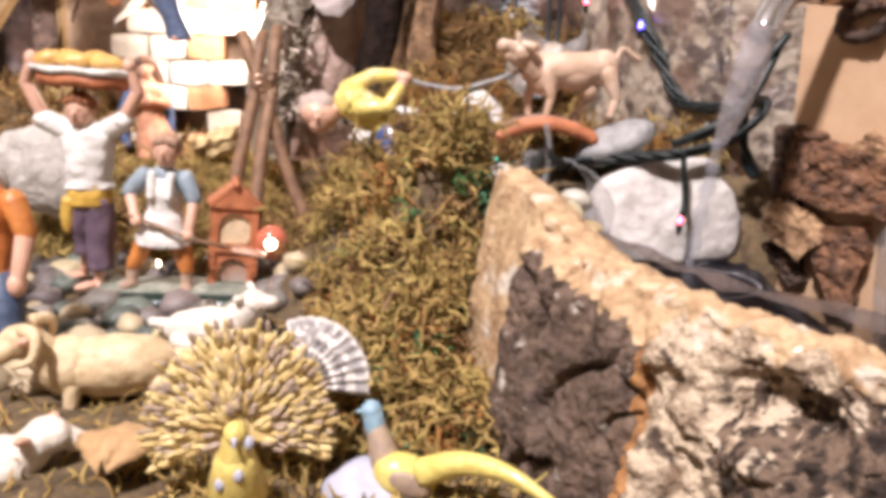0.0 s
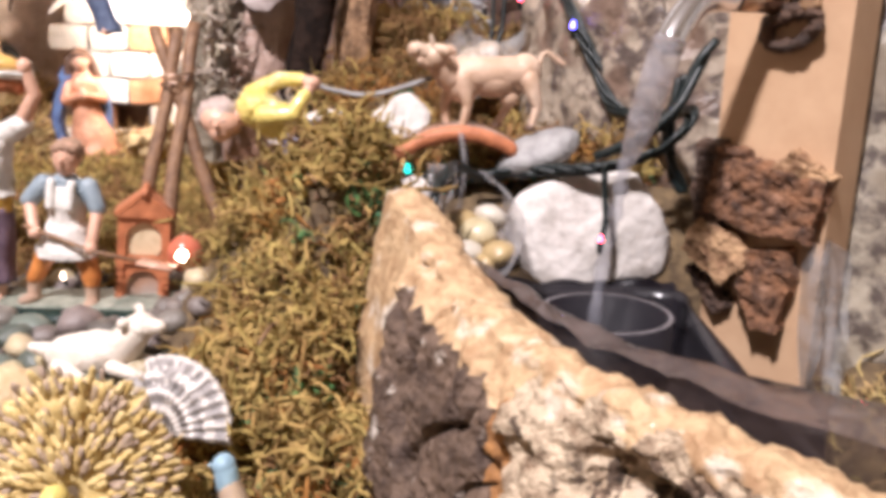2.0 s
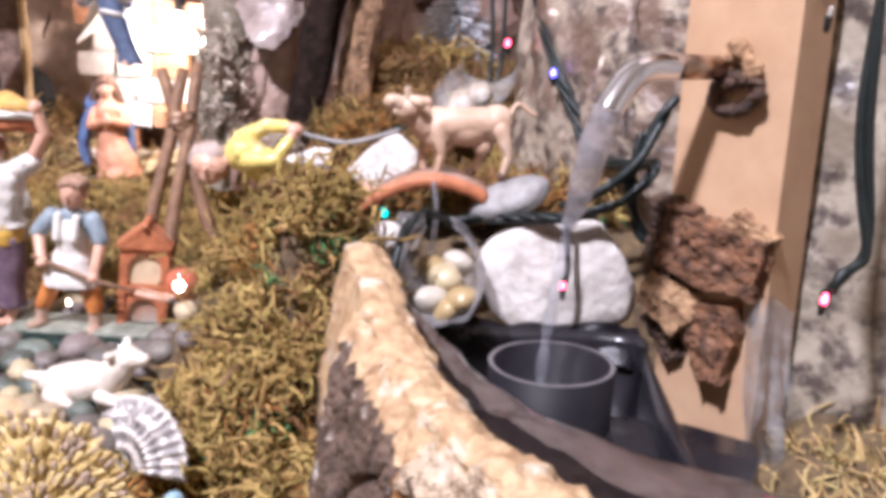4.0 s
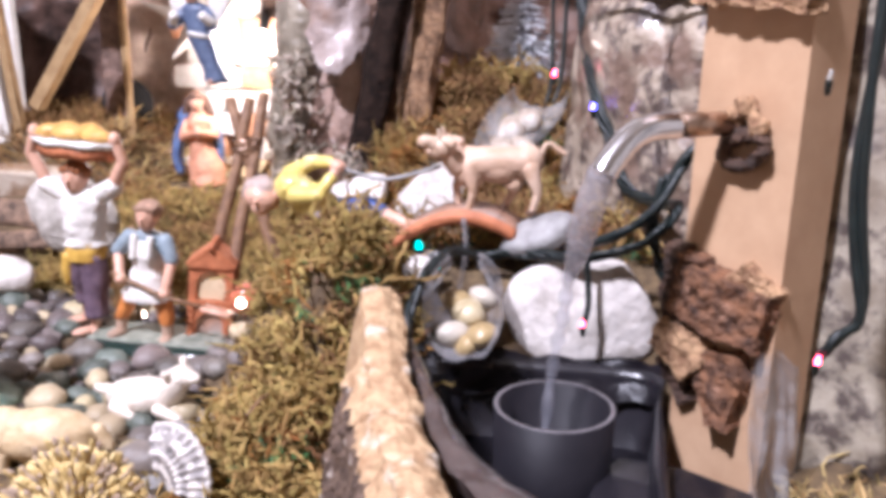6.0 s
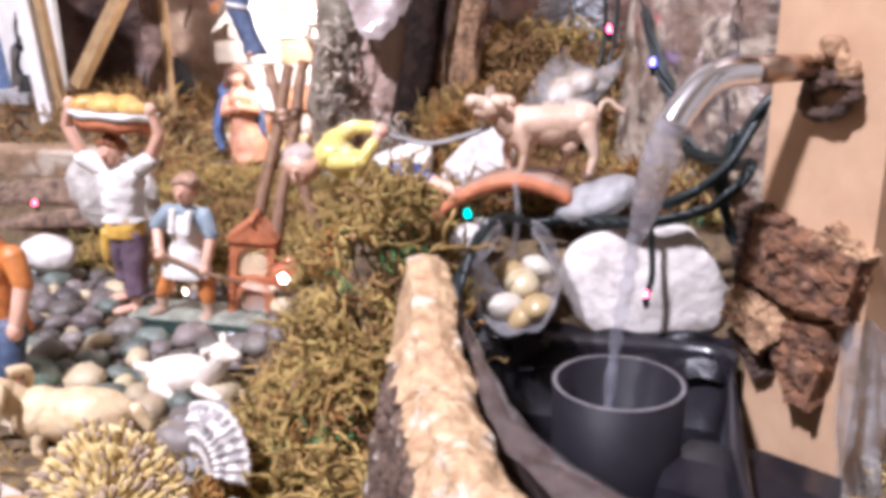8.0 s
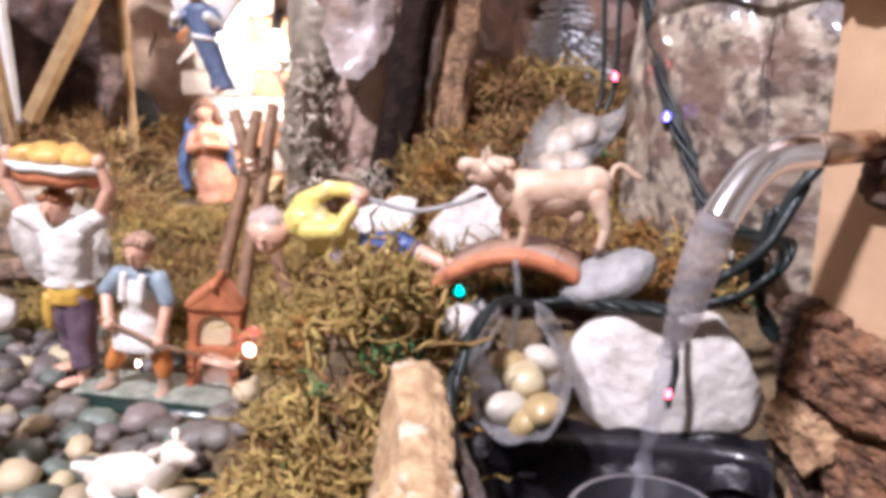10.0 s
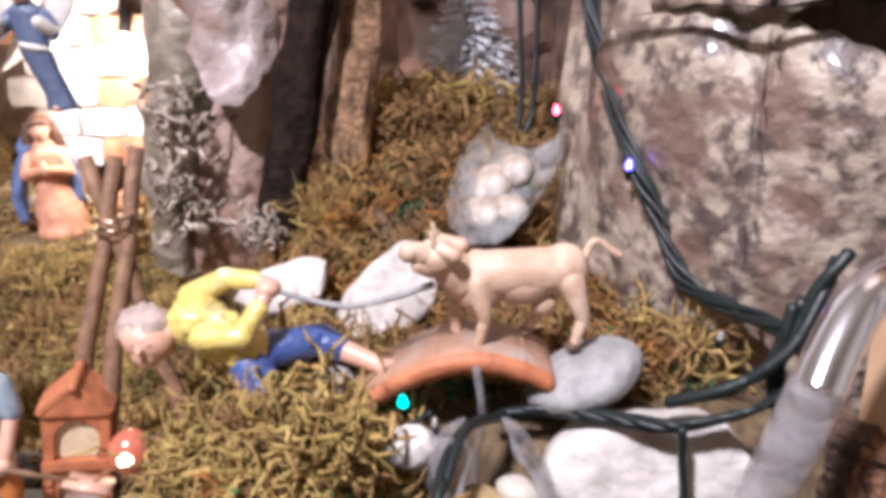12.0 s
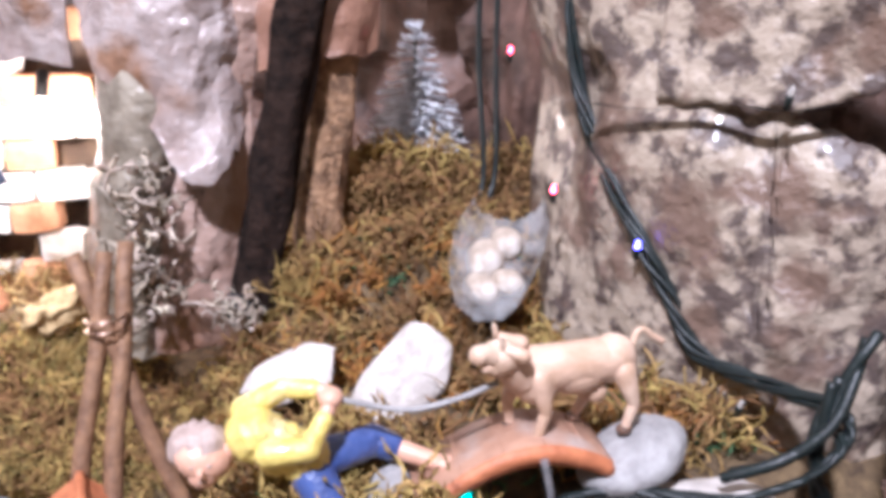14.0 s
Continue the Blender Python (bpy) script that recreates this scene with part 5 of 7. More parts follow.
def baker():
    bm = bmesh.new()
    S, H, W, Y, P, T, B = range(7)
    # legs, bare calves and feet
    loft(bm, [(0.0005, 0.000, 0.011, 0.0072, 0.0074), (0.0005, 0, 0.022, 0.0068, 0.0070), (0.0015, 0, 0.036, 0.0082, 0.0082), (0.0005, 0, 0.052, 0.0086, 0.0090)], P, fold=0.08, seed=1)
    loft(bm, [(-0.0090, 0.006, 0.0185, 0.0072, 0.0074), (-0.0085, 0.004, 0.027, 0.0070, 0.0072), (-0.0070, 0.001, 0.038, 0.0080, 0.0082), (-0.0050, 0, 0.052, 0.0086, 0.0090)], P, fold=0.08, seed=2)
    loft(bm, [(-0.0020, -0.003, 0.001, 0.0032, 0.0040), (-0.0008, -0.001, 0.005, 0.0029, 0.0032), (0.0004, 0, 0.013, 0.0040, 0.0042)], S)
    ball(bm, (-0.0055, -0.006, 0.0024), (0.0042, 0.0082, 0.0026), S, rot=(0, 0, -35))
    loft(bm, [(-0.0140, 0.010, 0.006, 0.0032, 0.0036), (-0.0115, 0.008, 0.011, 0.0030, 0.0034), (-0.0092, 0.006, 0.020, 0.0040, 0.0042)], S)
    ball(bm, (-0.0175, 0.006, 0.0050), (0.0042, 0.0080, 0.0025), S, rot=(0, 0, -50))
    # sash and its hanging end
    loft(bm, [(-0.0030, 0, 0.0480, 0.0122, 0.0102), (-0.0030, 0, 0.0540, 0.0126, 0.0106), (-0.0028, 0, 0.0605, 0.0112, 0.0094)], Y, fold=0.05, folds=5)
    loft(bm, [(-0.0150, -0.004, 0.0325, 0.0022, 0.0020), (-0.0140, -0.005, 0.041, 0.0042, 0.0026), (-0.0120, -0.006, 0.053, 0.0040, 0.0028)], Y, fold=0.15, folds=3)
    # shirt
    loft(bm, [(-0.0028, 0, 0.0575, 0.0138, 0.0108), (-0.0028, 0, 0.0620, 0.0120, 0.0096), (-0.0026, 0, 0.0680, 0.0128, 0.0102), (-0.0020, 0, 0.0770, 0.0140, 0.0104), (-0.0018, 0, 0.0860, 0.0150, 0.0092), (-0.0018, 0, 0.0920, 0.0090, 0.0070), (-0.0020, -0.001, 0.0945, 0.0050, 0.0048)], W, fold=0.13, folds=7, seed=5)
    for a, b, c, d in (((-0.0110, 0, 0.0885), (-0.0235, -0.001, 0.0945), (-0.0315, -0.003, 0.1140), (-0.0265, -0.005, 0.1270)),
                       ((0.0085, 0, 0.0885), (0.0190, -0.001, 0.0945), (0.0285, -0.003, 0.1100), (0.0255, -0.005, 0.1240))):
        limb(bm, a, b, 0.0064, 0.0058, W)
        ball(bm, b, (0.0062, 0.0062, 0.0052), W, rough=0.2, freq=300)
        limb(bm, b, c, 0.0040, 0.0034, S)
        limb(bm, c, d, 0.0034, 0.0026, S)
        ball(bm, d, (0.0034, 0.0036, 0.0044), S)
    limb(bm, (-0.002, -0.001, 0.090), (-0.003, -0.003, 0.098), 0.0042, 0.0042, S)
    head(bm, (-0.0030, -0.0045, 0.0998), 0.0084, S, H)
    # tray with loaves on the head
    for z0, z1, r, m in ((0.1125, 0.1195, 0.94, T), (0.1195, 0.1228, 1.06, W)):
        got = bmesh.ops.create_cone(bm, cap_ends=True, segments=32, radius1=0.95, radius2=1, depth=1)["verts"]
        for v in got:
            x, a = v.co.x, math.atan2(v.co.y, v.co.x)
            v.co = V(x * 0.0270 * r - 0.001, v.co.y * 0.0145 * r - 0.002, (z0 + z1) / 2 + v.co.z * (z1 - z0) - 0.0016 * x + 0.0007 * math.sin(7 * a))
        paint({f for v in got for f in v.link_faces}, m)
    for k, (x, y, z, rx) in enumerate(((-0.0170, -0.003, 0.1275, 0.0085), (-0.0030, -0.005, 0.1265, 0.0105), (0.0130, -0.003, 0.1252, 0.0100), (-0.0100, 0.005, 0.1278, 0.0085), (0.0050, 0.005, 0.1270, 0.0090))):
        ball(bm, (x, y, z), (rx, 0.0068, 0.0045), B, rot=(0, 5 + 4 * (k - 2), 15 - 12 * k), rough=0.14, freq=260, seed=k)
    ob = solid("baker_figurine", bm, [M_SKIN, M_HAIR, M_SHIRT, M_SASH, M_PURPLE, M_TERRA, M_BREAD], (-0.1300, 0.5420, 0.2435),
               "painted barefoot baker figurine holding a tray of loaves overhead", "figurine", "figurines")


def kitchen_woman():
    bm = bmesh.new()
    S, H, W, B, O, G, K = range(7)
    for sx, lean in ((-1, -0.004), (1, 0.001)):
        loft(bm, [(sx * 0.0125 + lean, -0.002, 0.012, 0.0040, 0.0042), (sx * 0.0115 + lean * 0.7, -0.001, 0.018, 0.0050, 0.0052), (sx * 0.0075, 0, 0.034, 0.0062, 0.0066)], O, fold=0.05, seed=sx)
        limb(bm, (sx * 0.0125 + lean, -0.002, 0.013), (sx * 0.0130 + lean, -0.002, 0.004), 0.0036, 0.0034, G)
        ball(bm, (sx * 0.0135 + lean, -0.006, 0.0028), (0.0038, 0.0076, 0.0028), G, rot=(0, 0, sx * 15))
    loft(bm, [(0, -0.001, 0.0270, 0.0152, 0.0120), (0, -0.001, 0.0300, 0.0150, 0.0118), (0, 0, 0.0400, 0.0112, 0.0092), (0, 0, 0.0470, 0.0086, 0.0076), (0, -0.0005, 0.0550, 0.0096, 0.0082), (0, 0, 0.0640, 0.0086, 0.0066)], W, fold=0.08, folds=8, seed=3)
    loft(bm, [(0, 0.002, 0.0550, 0.0100, 0.0068), (0, 0.001, 0.0610, 0.0128, 0.0074), (0, 0.0005, 0.0665, 0.0100, 0.0062), (0, 0, 0.0700, 0.0044, 0.0042)], B, fold=0.05, seed=4)
    for sx in (-1, 1):
        limb(bm, (sx * 0.0052, -0.0062, 0.0660), (sx * 0.0048, -0.0082, 0.0545), 0.0022, 0.0026, W)
    limb(bm, (-0.0115, 0, 0.0640), (-0.0185, -0.001, 0.0550), 0.0050, 0.0046, B)
    limb(bm, (-0.0190, -0.001, 0.0545), (-0.0120, -0.011, 0.0415), 0.0033, 0.0027, S)
    ball(bm, (-0.0112, -0.0118, 0.0405), (0.0034, 0.0032, 0.0032), S)
    limb(bm, (0.0115, 0, 0.0640), (0.0165, -0.002, 0.0540), 0.0050, 0.0046, B)
    limb(bm, (0.0168, -0.002, 0.0535), (0.0165, -0.010, 0.0360), 0.0033, 0.0027, S)
    ball(bm, (0.0165, -0.0110, 0.0345), (0.0034, 0.0032, 0.0034), S)
    limb(bm, (0, 0, 0.066), (0.0005, -0.001, 0.073), 0.0038, 0.0038, S)
    head(bm, (0.0016, -0.0026, 0.0790), 0.0078, S, H, tilt=8)
    # the long peel
    tube(bm, [(-0.0165, -0.0125, 0.0440), (0.018, -0.0125, 0.0335), (0.046, -0.010, 0.0290)], 0.0012, K, 8)
    block(bm, (0.050, -0.010, 0.0285), (0.018, 0.010, 0.0016), K, rot=(0, 8, 0))
    ob = solid("woman_figurine", bm, [M_SKIN, M_HAIR_GREY, M_SHIRT, M_BLUEGREY, M_ORANGE, M_CLAY, M_STICK], (-0.0940, 0.5390, 0.2440),
               "painted woman figurine in a white apron with a long oven peel", "figurine", "figurines")
    ob.rotation_euler = (0, radians(4), 0)


def robed_woman():
    bm = bmesh.new()
    S, H, R, M = range(4)
    loft(bm, [(0.005, -0.004, 0.001, 0.0215, 0.0185), (0.004, -0.003, 0.016, 0.0195, 0.0165), (0.001, -0.001, 0.040, 0.0135, 0.0120), (0, 0, 0.056, 0.0112, 0.0098), (0, 0, 0.068, 0.0135, 0.0098), (0, 0, 0.076, 0.0090, 0.0070), (0, 0, 0.081, 0.0045, 0.0045)], R, fold=0.10, folds=9, seed=2)
    for sx in (-1, 1):
        limb(bm, (sx * 0.012, 0, 0.069), (sx * 0.016, -0.006, 0.054), 0.0056, 0.0052, R)
        limb(bm, (sx * 0.016, -0.006, 0.054), (sx * 0.003, -0.016, 0.058), 0.0048, 0.0034, R)
    ball(bm, (0, -0.018, 0.060), (0.0032, 0.0035, 0.006), S)
    loft(bm, [(-0.024, 0.005, 0.014, 0.0050, 0.0100), (-0.026, 0.005, 0.034, 0.0060, 0.0100), (-0.020, 0.004, 0.058, 0.0062, 0.0092), (-0.011, 0.003, 0.077, 0.0050, 0.0075)], M, fold=0.15, folds=5, seed=4)
    loft(bm, [(0.018, 0.006, 0.024, 0.0044, 0.0090), (0.018, 0.005, 0.046, 0.0050, 0.0085), (0.013, 0.003, 0.070, 0.0045, 0.0070)], M, fold=0.15, folds=5, seed=6)
    limb(bm, (0, 0, 0.078), (0, -0.001, 0.083), 0.0052, 0.0050, S)
    head(bm, (0, -0.003, 0.0890), 0.0084, S, H)
    ball(bm, (0, 0.0045, 0.0925), (0.0098, 0.0085, 0.0092), H, rough=0.15, freq=250)
    limb(bm, (-0.004, 0.008, 0.094), (-0.015, 0.006, 0.074), 0.0055, 0.0065, M)
    limb(bm, (-0.009, 0.003, 0.091), (-0.012, 0.004, 0.074), 0.0045, 0.0055, H)
    limb(bm, (0.009, 0.003, 0.091), (0.012, 0.004, 0.074), 0.0045, 0.0055, H)
    ob = solid("robed_figurine", bm, [M_SKIN, M_HAIR_DARK, M_ROBE, M_MANTLE], (-0.199, 0.838, 0.281),
               "painted figurine in a rose robe and blue mantle by the stable", "figurine", "figurines")
    ob.scale = (0.90, 0.90, 0.90)
    ob.rotation_euler = (0, radians(-3), radians(20))


def hanging_angel():
    bm = bmesh.new()
    S, H, B, W = range(4)
    loft(bm, [(0.008, 0, 0.001, 0.0098, 0.0085), (0.004, 0, 0.014, 0.0088, 0.0080), (-0.003, 0, 0.032, 0.0098, 0.0088), (-0.006, 0, 0.046, 0.0105, 0.0085), (-0.008, 0, 0.060, 0.0120, 0.0080), (-0.009, -0.001, 0.068, 0.0045, 0.0045)], B, fold=0.10, folds=7, seed=3)
    ball(bm, (-0.0045, -0.002, 0.040), (0.0105, 0.009, 0.0032), W, rot=(0, 12, 0))
    for sx in (-1, 1):
        limb(bm, (-0.008 + sx * 0.010, 0, 0.058), (-0.008 + sx * 0.018, -0.006, 0.048), 0.0050, 0.0045, B)
        limb(bm, (-0.008 + sx * 0.018, -0.006, 0.049), (-0.008 + sx * 0.013, -0.013, 0.055), 0.0044, 0.0040, W)
        # wings
        ball(bm, (-0.008 + sx * 0.016, 0.008, 0.064), (0.010, 0.003, 0.018), W, rot=(0, sx * 24, 0), rough=0.1, freq=200)
    head(bm, (-0.009, -0.004, 0.0745), 0.0082, S, H)
    ball(bm, (0.006, -0.003, 0.002), (0.004, 0.006, 0.003), S)
    solid("angel_figurine", bm, [M_SKIN, M_HAIR_GREY, M_SLATE, M_SHIRT], (-0.158, 0.772, 0.384),
          "painted angel figurine in a blue robe hanging before the star", "figurine", "figurines")


def kneeling_man():
    bm = bmesh.new()
    S, H, O, N, G = range(5)
    ball(bm, (0, 0, 0.008), (0.024, 0.018, 0.010), G, rough=0.25, freq=120)
    limb(bm, (0.006, -0.004, 0.036), (0.010, -0.012, 0.018), 0.0085, 0.0065, N)
    limb(bm, (0.010, -0.012, 0.018), (0.016, -0.010, 0.004), 0.0045, 0.0035, S)
    limb(bm, (-0.006, 0.0, 0.036), (-0.010, -0.006, 0.014), 0.0085, 0.0070, N)
    loft(bm, [(0, 0, 0.034, 0.0130, 0.0105), (0, 0, 0.044, 0.0112, 0.0096), (-0.001, -0.001, 0.058, 0.0132, 0.0104), (-0.002, -0.002, 0.072, 0.0150, 0.0096), (-0.002, -0.002, 0.080, 0.0095, 0.0072), (-0.002, -0.003, 0.084, 0.0046, 0.0046)], O, fold=0.10, folds=6, seed=7)
    limb(bm, (0.013, -0.002, 0.073), (0.018, -0.004, 0.060), 0.0058, 0.0046, O)
    limb(bm, (0.018, -0.004, 0.060), (0.016, -0.010, 0.042), 0.0044, 0.0034, S)
    ball(bm, (0.0155, -0.011, 0.039), (0.0038, 0.0038, 0.005), S)
    limb(bm, (-0.014, -0.002, 0.073), (-0.021, -0.006, 0.055), 0.0058, 0.0045, O)
    limb(bm, (-0.002, -0.002, 0.080), (-0.002, -0.004, 0.087), 0.0045, 0.0045, S)
    head(bm, (-0.002, -0.005, 0.0935), 0.0088, S, H)
    ob = solid("man_figurine", bm, [M_SKIN, M_HAIR_DARK, M_ORANGE, M_NAVY, M_GREEN_BASE], (-0.1310, 0.434, 0.2385),
               "painted man figurine in an orange shirt on a green base", "figurine", "figurines")


def herd_boy():
    """Leans back over the bank and hauls on the rope."""
    bm = bmesh.new()
    S, H, Y, B = range(4)
    o = V(0.045, 0.500, 0.322)
    p = lambda x, y, z: V(x, y, z) - o
    head(bm, p(0.0025, 0.497, 0.3465), 0.0086, S, H, tilt=-70, fringe=False)
    ball(bm, p(-0.0010, 0.501, 0.3490), (0.0082, 0.0085, 0.0080), H, rough=0.2, freq=500)
    limb(bm, p(0.009, 0.499, 0.3485), p(0.016, 0.499, 0.3510), 0.0044, 0.0050, S)
    limb(bm, p(0.0180, 0.499, 0.3525), p(0.0365, 0.499, 0.3425), 0.0088, 0.0078, Y)
    ball(bm, p(0.0195, 0.499, 0.3525), (0.0100, 0.0100, 0.0090), Y, rot=(0, 28, 0), rough=0.14, freq=240, sub=4)
    ball(bm, p(0.0270, 0.498, 0.3475), (0.0105, 0.0092, 0.0086), Y, rot=(0, 30, 0), rough=0.18, freq=280, sub=4)
    ball(bm, p(0.0345, 0.498, 0.3435), (0.0088, 0.0084, 0.0080), Y, rot=(0, 20, 0), rough=0.16, freq=260, sub=4)
    limb(bm, p(0.0155, 0.505, 0.3585), p(0.0285, 0.505, 0.3655), 0.0047, 0.0037, Y)
    limb(bm, p(0.0285, 0.505, 0.3655), p(0.0385, 0.502, 0.3658), 0.0035, 0.0032, Y)
    limb(bm, p(0.0385, 0.502, 0.3658), p(0.0440, 0.500, 0.3652), 0.0026, 0.0024, S)
    limb(bm, p(0.0235, 0.490, 0.3500), p(0.0365, 0.489, 0.3510), 0.0046, 0.0040, Y)
    limb(bm, p(0.0365, 0.489, 0.3510), p(0.0415, 0.493, 0.3590), 0.0037, 0.0034, Y)
    limb(bm, p(0.0415, 0.493, 0.3590), p(0.0440, 0.496, 0.3635), 0.0026, 0.0024, S)
    ball(bm, p(0.0440, 0.498, 0.3645), (0.0042, 0.0048, 0.0034), S)
    limb(bm, p(0.039, 0.500, 0.3405), p(0.058, 0.508, 0.3420), 0.0070, 0.0058, B)
    limb(bm, p(0.058, 0.508, 0.3420), p(0.0645, 0.507, 0.3395), 0.0057, 0.0050, B)
    limb(bm, p(0.0645, 0.507, 0.3395), p(0.0800, 0.501, 0.3355), 0.0040, 0.0030, S)
    ball(bm, p(0.0850, 0.499, 0.3355), (0.0075, 0.0038, 0.0030), S, rot=(0, 8, 0))
    limb(bm, p(0.037, 0.496, 0.3380), p(0.0440, 0.489, 0.3270), 0.0076, 0.0064, B)
    limb(bm, p(0.0440, 0.489, 0.3270), p(0.0475, 0.488, 0.3140), 0.0060, 0.0050, B)
    limb(bm, p(0.0475, 0.488, 0.3140), p(0.0490, 0.487, 0.3060), 0.0040, 0.0034, S)
    solid("boy_figurine", bm, [M_SKIN, M_HAIR_PALE, M_YELLOW, M_BLUE], o,
          "painted boy figurine in yellow and blue hauling on a rope", "figurine", "figurines")


def cow():
    bm = bmesh.new()
    o = V(0.128, 0.500, 0.3415)
    p = lambda x, y, z: V(x, y, z) - o
    limb(bm, p(0.1120, 0.499, 0.3670), p(0.1400, 0.501, 0.3685), 0.0082, 0.0078, 0, 16)
    ball(bm, p(0.1120, 0.499, 0.3650), (0.0092, 0.0082, 0.0108), 0, rot=(0, -12, 0))
    ball(bm, p(0.1395, 0.501, 0.3685), (0.0085, 0.0080, 0.0090), 0, rot=(0, 25, 0))
    ball(bm, p(0.1260, 0.500, 0.3650), (0.0120, 0.0078, 0.0078), 0, rough=0.05, freq=160)
    limb(bm, p(0.1070, 0.498, 0.3670), p(0.1000, 0.495, 0.3740), 0.0078, 0.0058, 0)
    ball(bm, p(0.0985, 0.493, 0.3750), (0.0072, 0.0062, 0.0060), 0)
    limb(bm, p(0.0970, 0.492, 0.3755), p(0.0915, 0.489, 0.3780), 0.0046, 0.0034, 0)
    ball(bm, p(0.0905, 0.4885, 0.3780), (0.0034, 0.0036, 0.0034), 0)
    limb(bm, p(0.0975, 0.491, 0.3715), p(0.0930, 0.4885, 0.3735), 0.0028, 0.0020, 0)
    for y, dx in ((0.489, 0.002), (0.500, 0.004)):
        limb(bm, p(0.1000, y, 0.3790), p(0.1025 + dx, y - 0.002, 0.3775), 0.0018, 0.0026, 0)
        limb(bm, p(0.0985, y, 0.3800), p(0.0975, y - 0.001, 0.3840), 0.0014, 0.0007, 0)
    for ax, ay, bx, by, cx, cy, cz in ((0.1120, 0.494, 0.1145, 0.493, 0.1120, 0.4935, 0.3440), (0.1090, 0.504, 0.1040, 0.505, 0.1050, 0.505, 0.3445),
                                       (0.1420, 0.496, 0.1460, 0.495, 0.1435, 0.495, 0.3450), (0.1380, 0.506, 0.1340, 0.507, 0.1290, 0.507, 0.3450)):
        limb(bm, p(ax, ay, 0.3660), p(bx, by, 0.3540), 0.0044, 0.0023, 0)
        limb(bm, p(bx, by, 0.3540), p(cx, cy, cz), 0.0022, 0.0017, 0)
        ball(bm, p(cx - 0.0005, cy, cz - 0.0006), (0.0027, 0.0025, 0.0018), 1)
    ball(bm, p(0.1335, 0.500, 0.3575), (0.0045, 0.0040, 0.0045), 0)
    tube(bm, curve_points([p(0.1465, 0.501, 0.3720), p(0.1480, 0.502, 0.3765), p(0.1510, 0.503, 0.3775), p(0.1545, 0.503, 0.3750), p(0.1585, 0.503, 0.3725)], 5), 0.0013, 0, 8)
    solid("cow_figurine", bm, [M_COW, M_HAIR_DARK], o + V(0.0005, -0.001, 0.0025), "painted pale tan cow figurine standing on the bridge", "figurine", "animal figurines")
    bm = bmesh.new()
    tube(bm, curve_points([(0.0440, 0.4985, 0.3645), (0.055, 0.497, 0.3615), (0.070, 0.494, 0.3600), (0.086, 0.492, 0.3640), (0.0985, 0.4925, 0.3685)], 8), 0.0011, seg=8)
    solid("rope", bm, M_STONE_GREY, (0, 0, 0), "grey rope from the boy's hands to the cow", "rope")


def sheep(name, at, turn, scale, m, label, curled=False, horn=False):
    bm = bmesh.new()
    k = scale
    ball(bm, (0, 0, 0.020 * k), (0.027 * k, 0.014 * k, 0.013 * k), 0, rough=0.07, freq=120, sub=4)
    ball(bm, (-0.018 * k, 0, 0.021 * k), (0.013 * k, 0.013 * k, 0.013 * k), 0, rough=0.07, freq=120)
    limb(bm, (-0.024 * k, -0.002 * k, 0.024 * k), (-0.031 * k, -0.004 * k, 0.032 * k), 0.0085 * k, 0.0072 * k, 0)
    ball(bm, (-0.034 * k, -0.006 * k, 0.034 * k), (0.0090 * k, 0.0070 * k, 0.0072 * k), 0)
    limb(bm, (-0.037 * k, -0.008 * k, 0.033 * k), (-0.044 * k, -0.013 * k, 0.029 * k), 0.0054 * k, 0.0036 * k, 0)
    for s in (-1, 1):
        ball(bm, (-0.031 * k, -0.004 * k + s * 0.0085 * k, 0.0355 * k), (0.0030 * k, 0.0058 * k, 0.0022 * k), 1, rot=(s * 25, 0, 20))
        if horn:
            tube(bm, curve_points([(-0.032 * k, -0.004 * k + s * 0.006 * k, 0.040 * k), (-0.026 * k, -0.004 * k + s * 0.012 * k, 0.039 * k), (-0.027 * k, -0.006 * k + s * 0.014 * k, 0.031 * k), (-0.034 * k, -0.009 * k + s * 0.013 * k, 0.029 * k)], 5), [0.0030 * k - 0.00012 * k * q for q in range(16)], 0, 8)
        for x in (-0.016, 0.018):
            limb(bm, (x * k, s * 0.008 * k, 0.014 * k), ((x - 0.002) * k, s * 0.009 * k, 0.0015 * k), 0.0042 * k, 0.0026 * k, 0)
    limb(bm, (0.026 * k, 0, 0.022 * k), (0.031 * k, 0, 0.014 * k), 0.0040 * k, 0.0026 * k, 0)
    ob = solid(name, bm, [m, M_SKIN], at, label, "figurine", "animal figurines")
    ob.rotation_euler = (0, 0, radians(turn))
    return ob


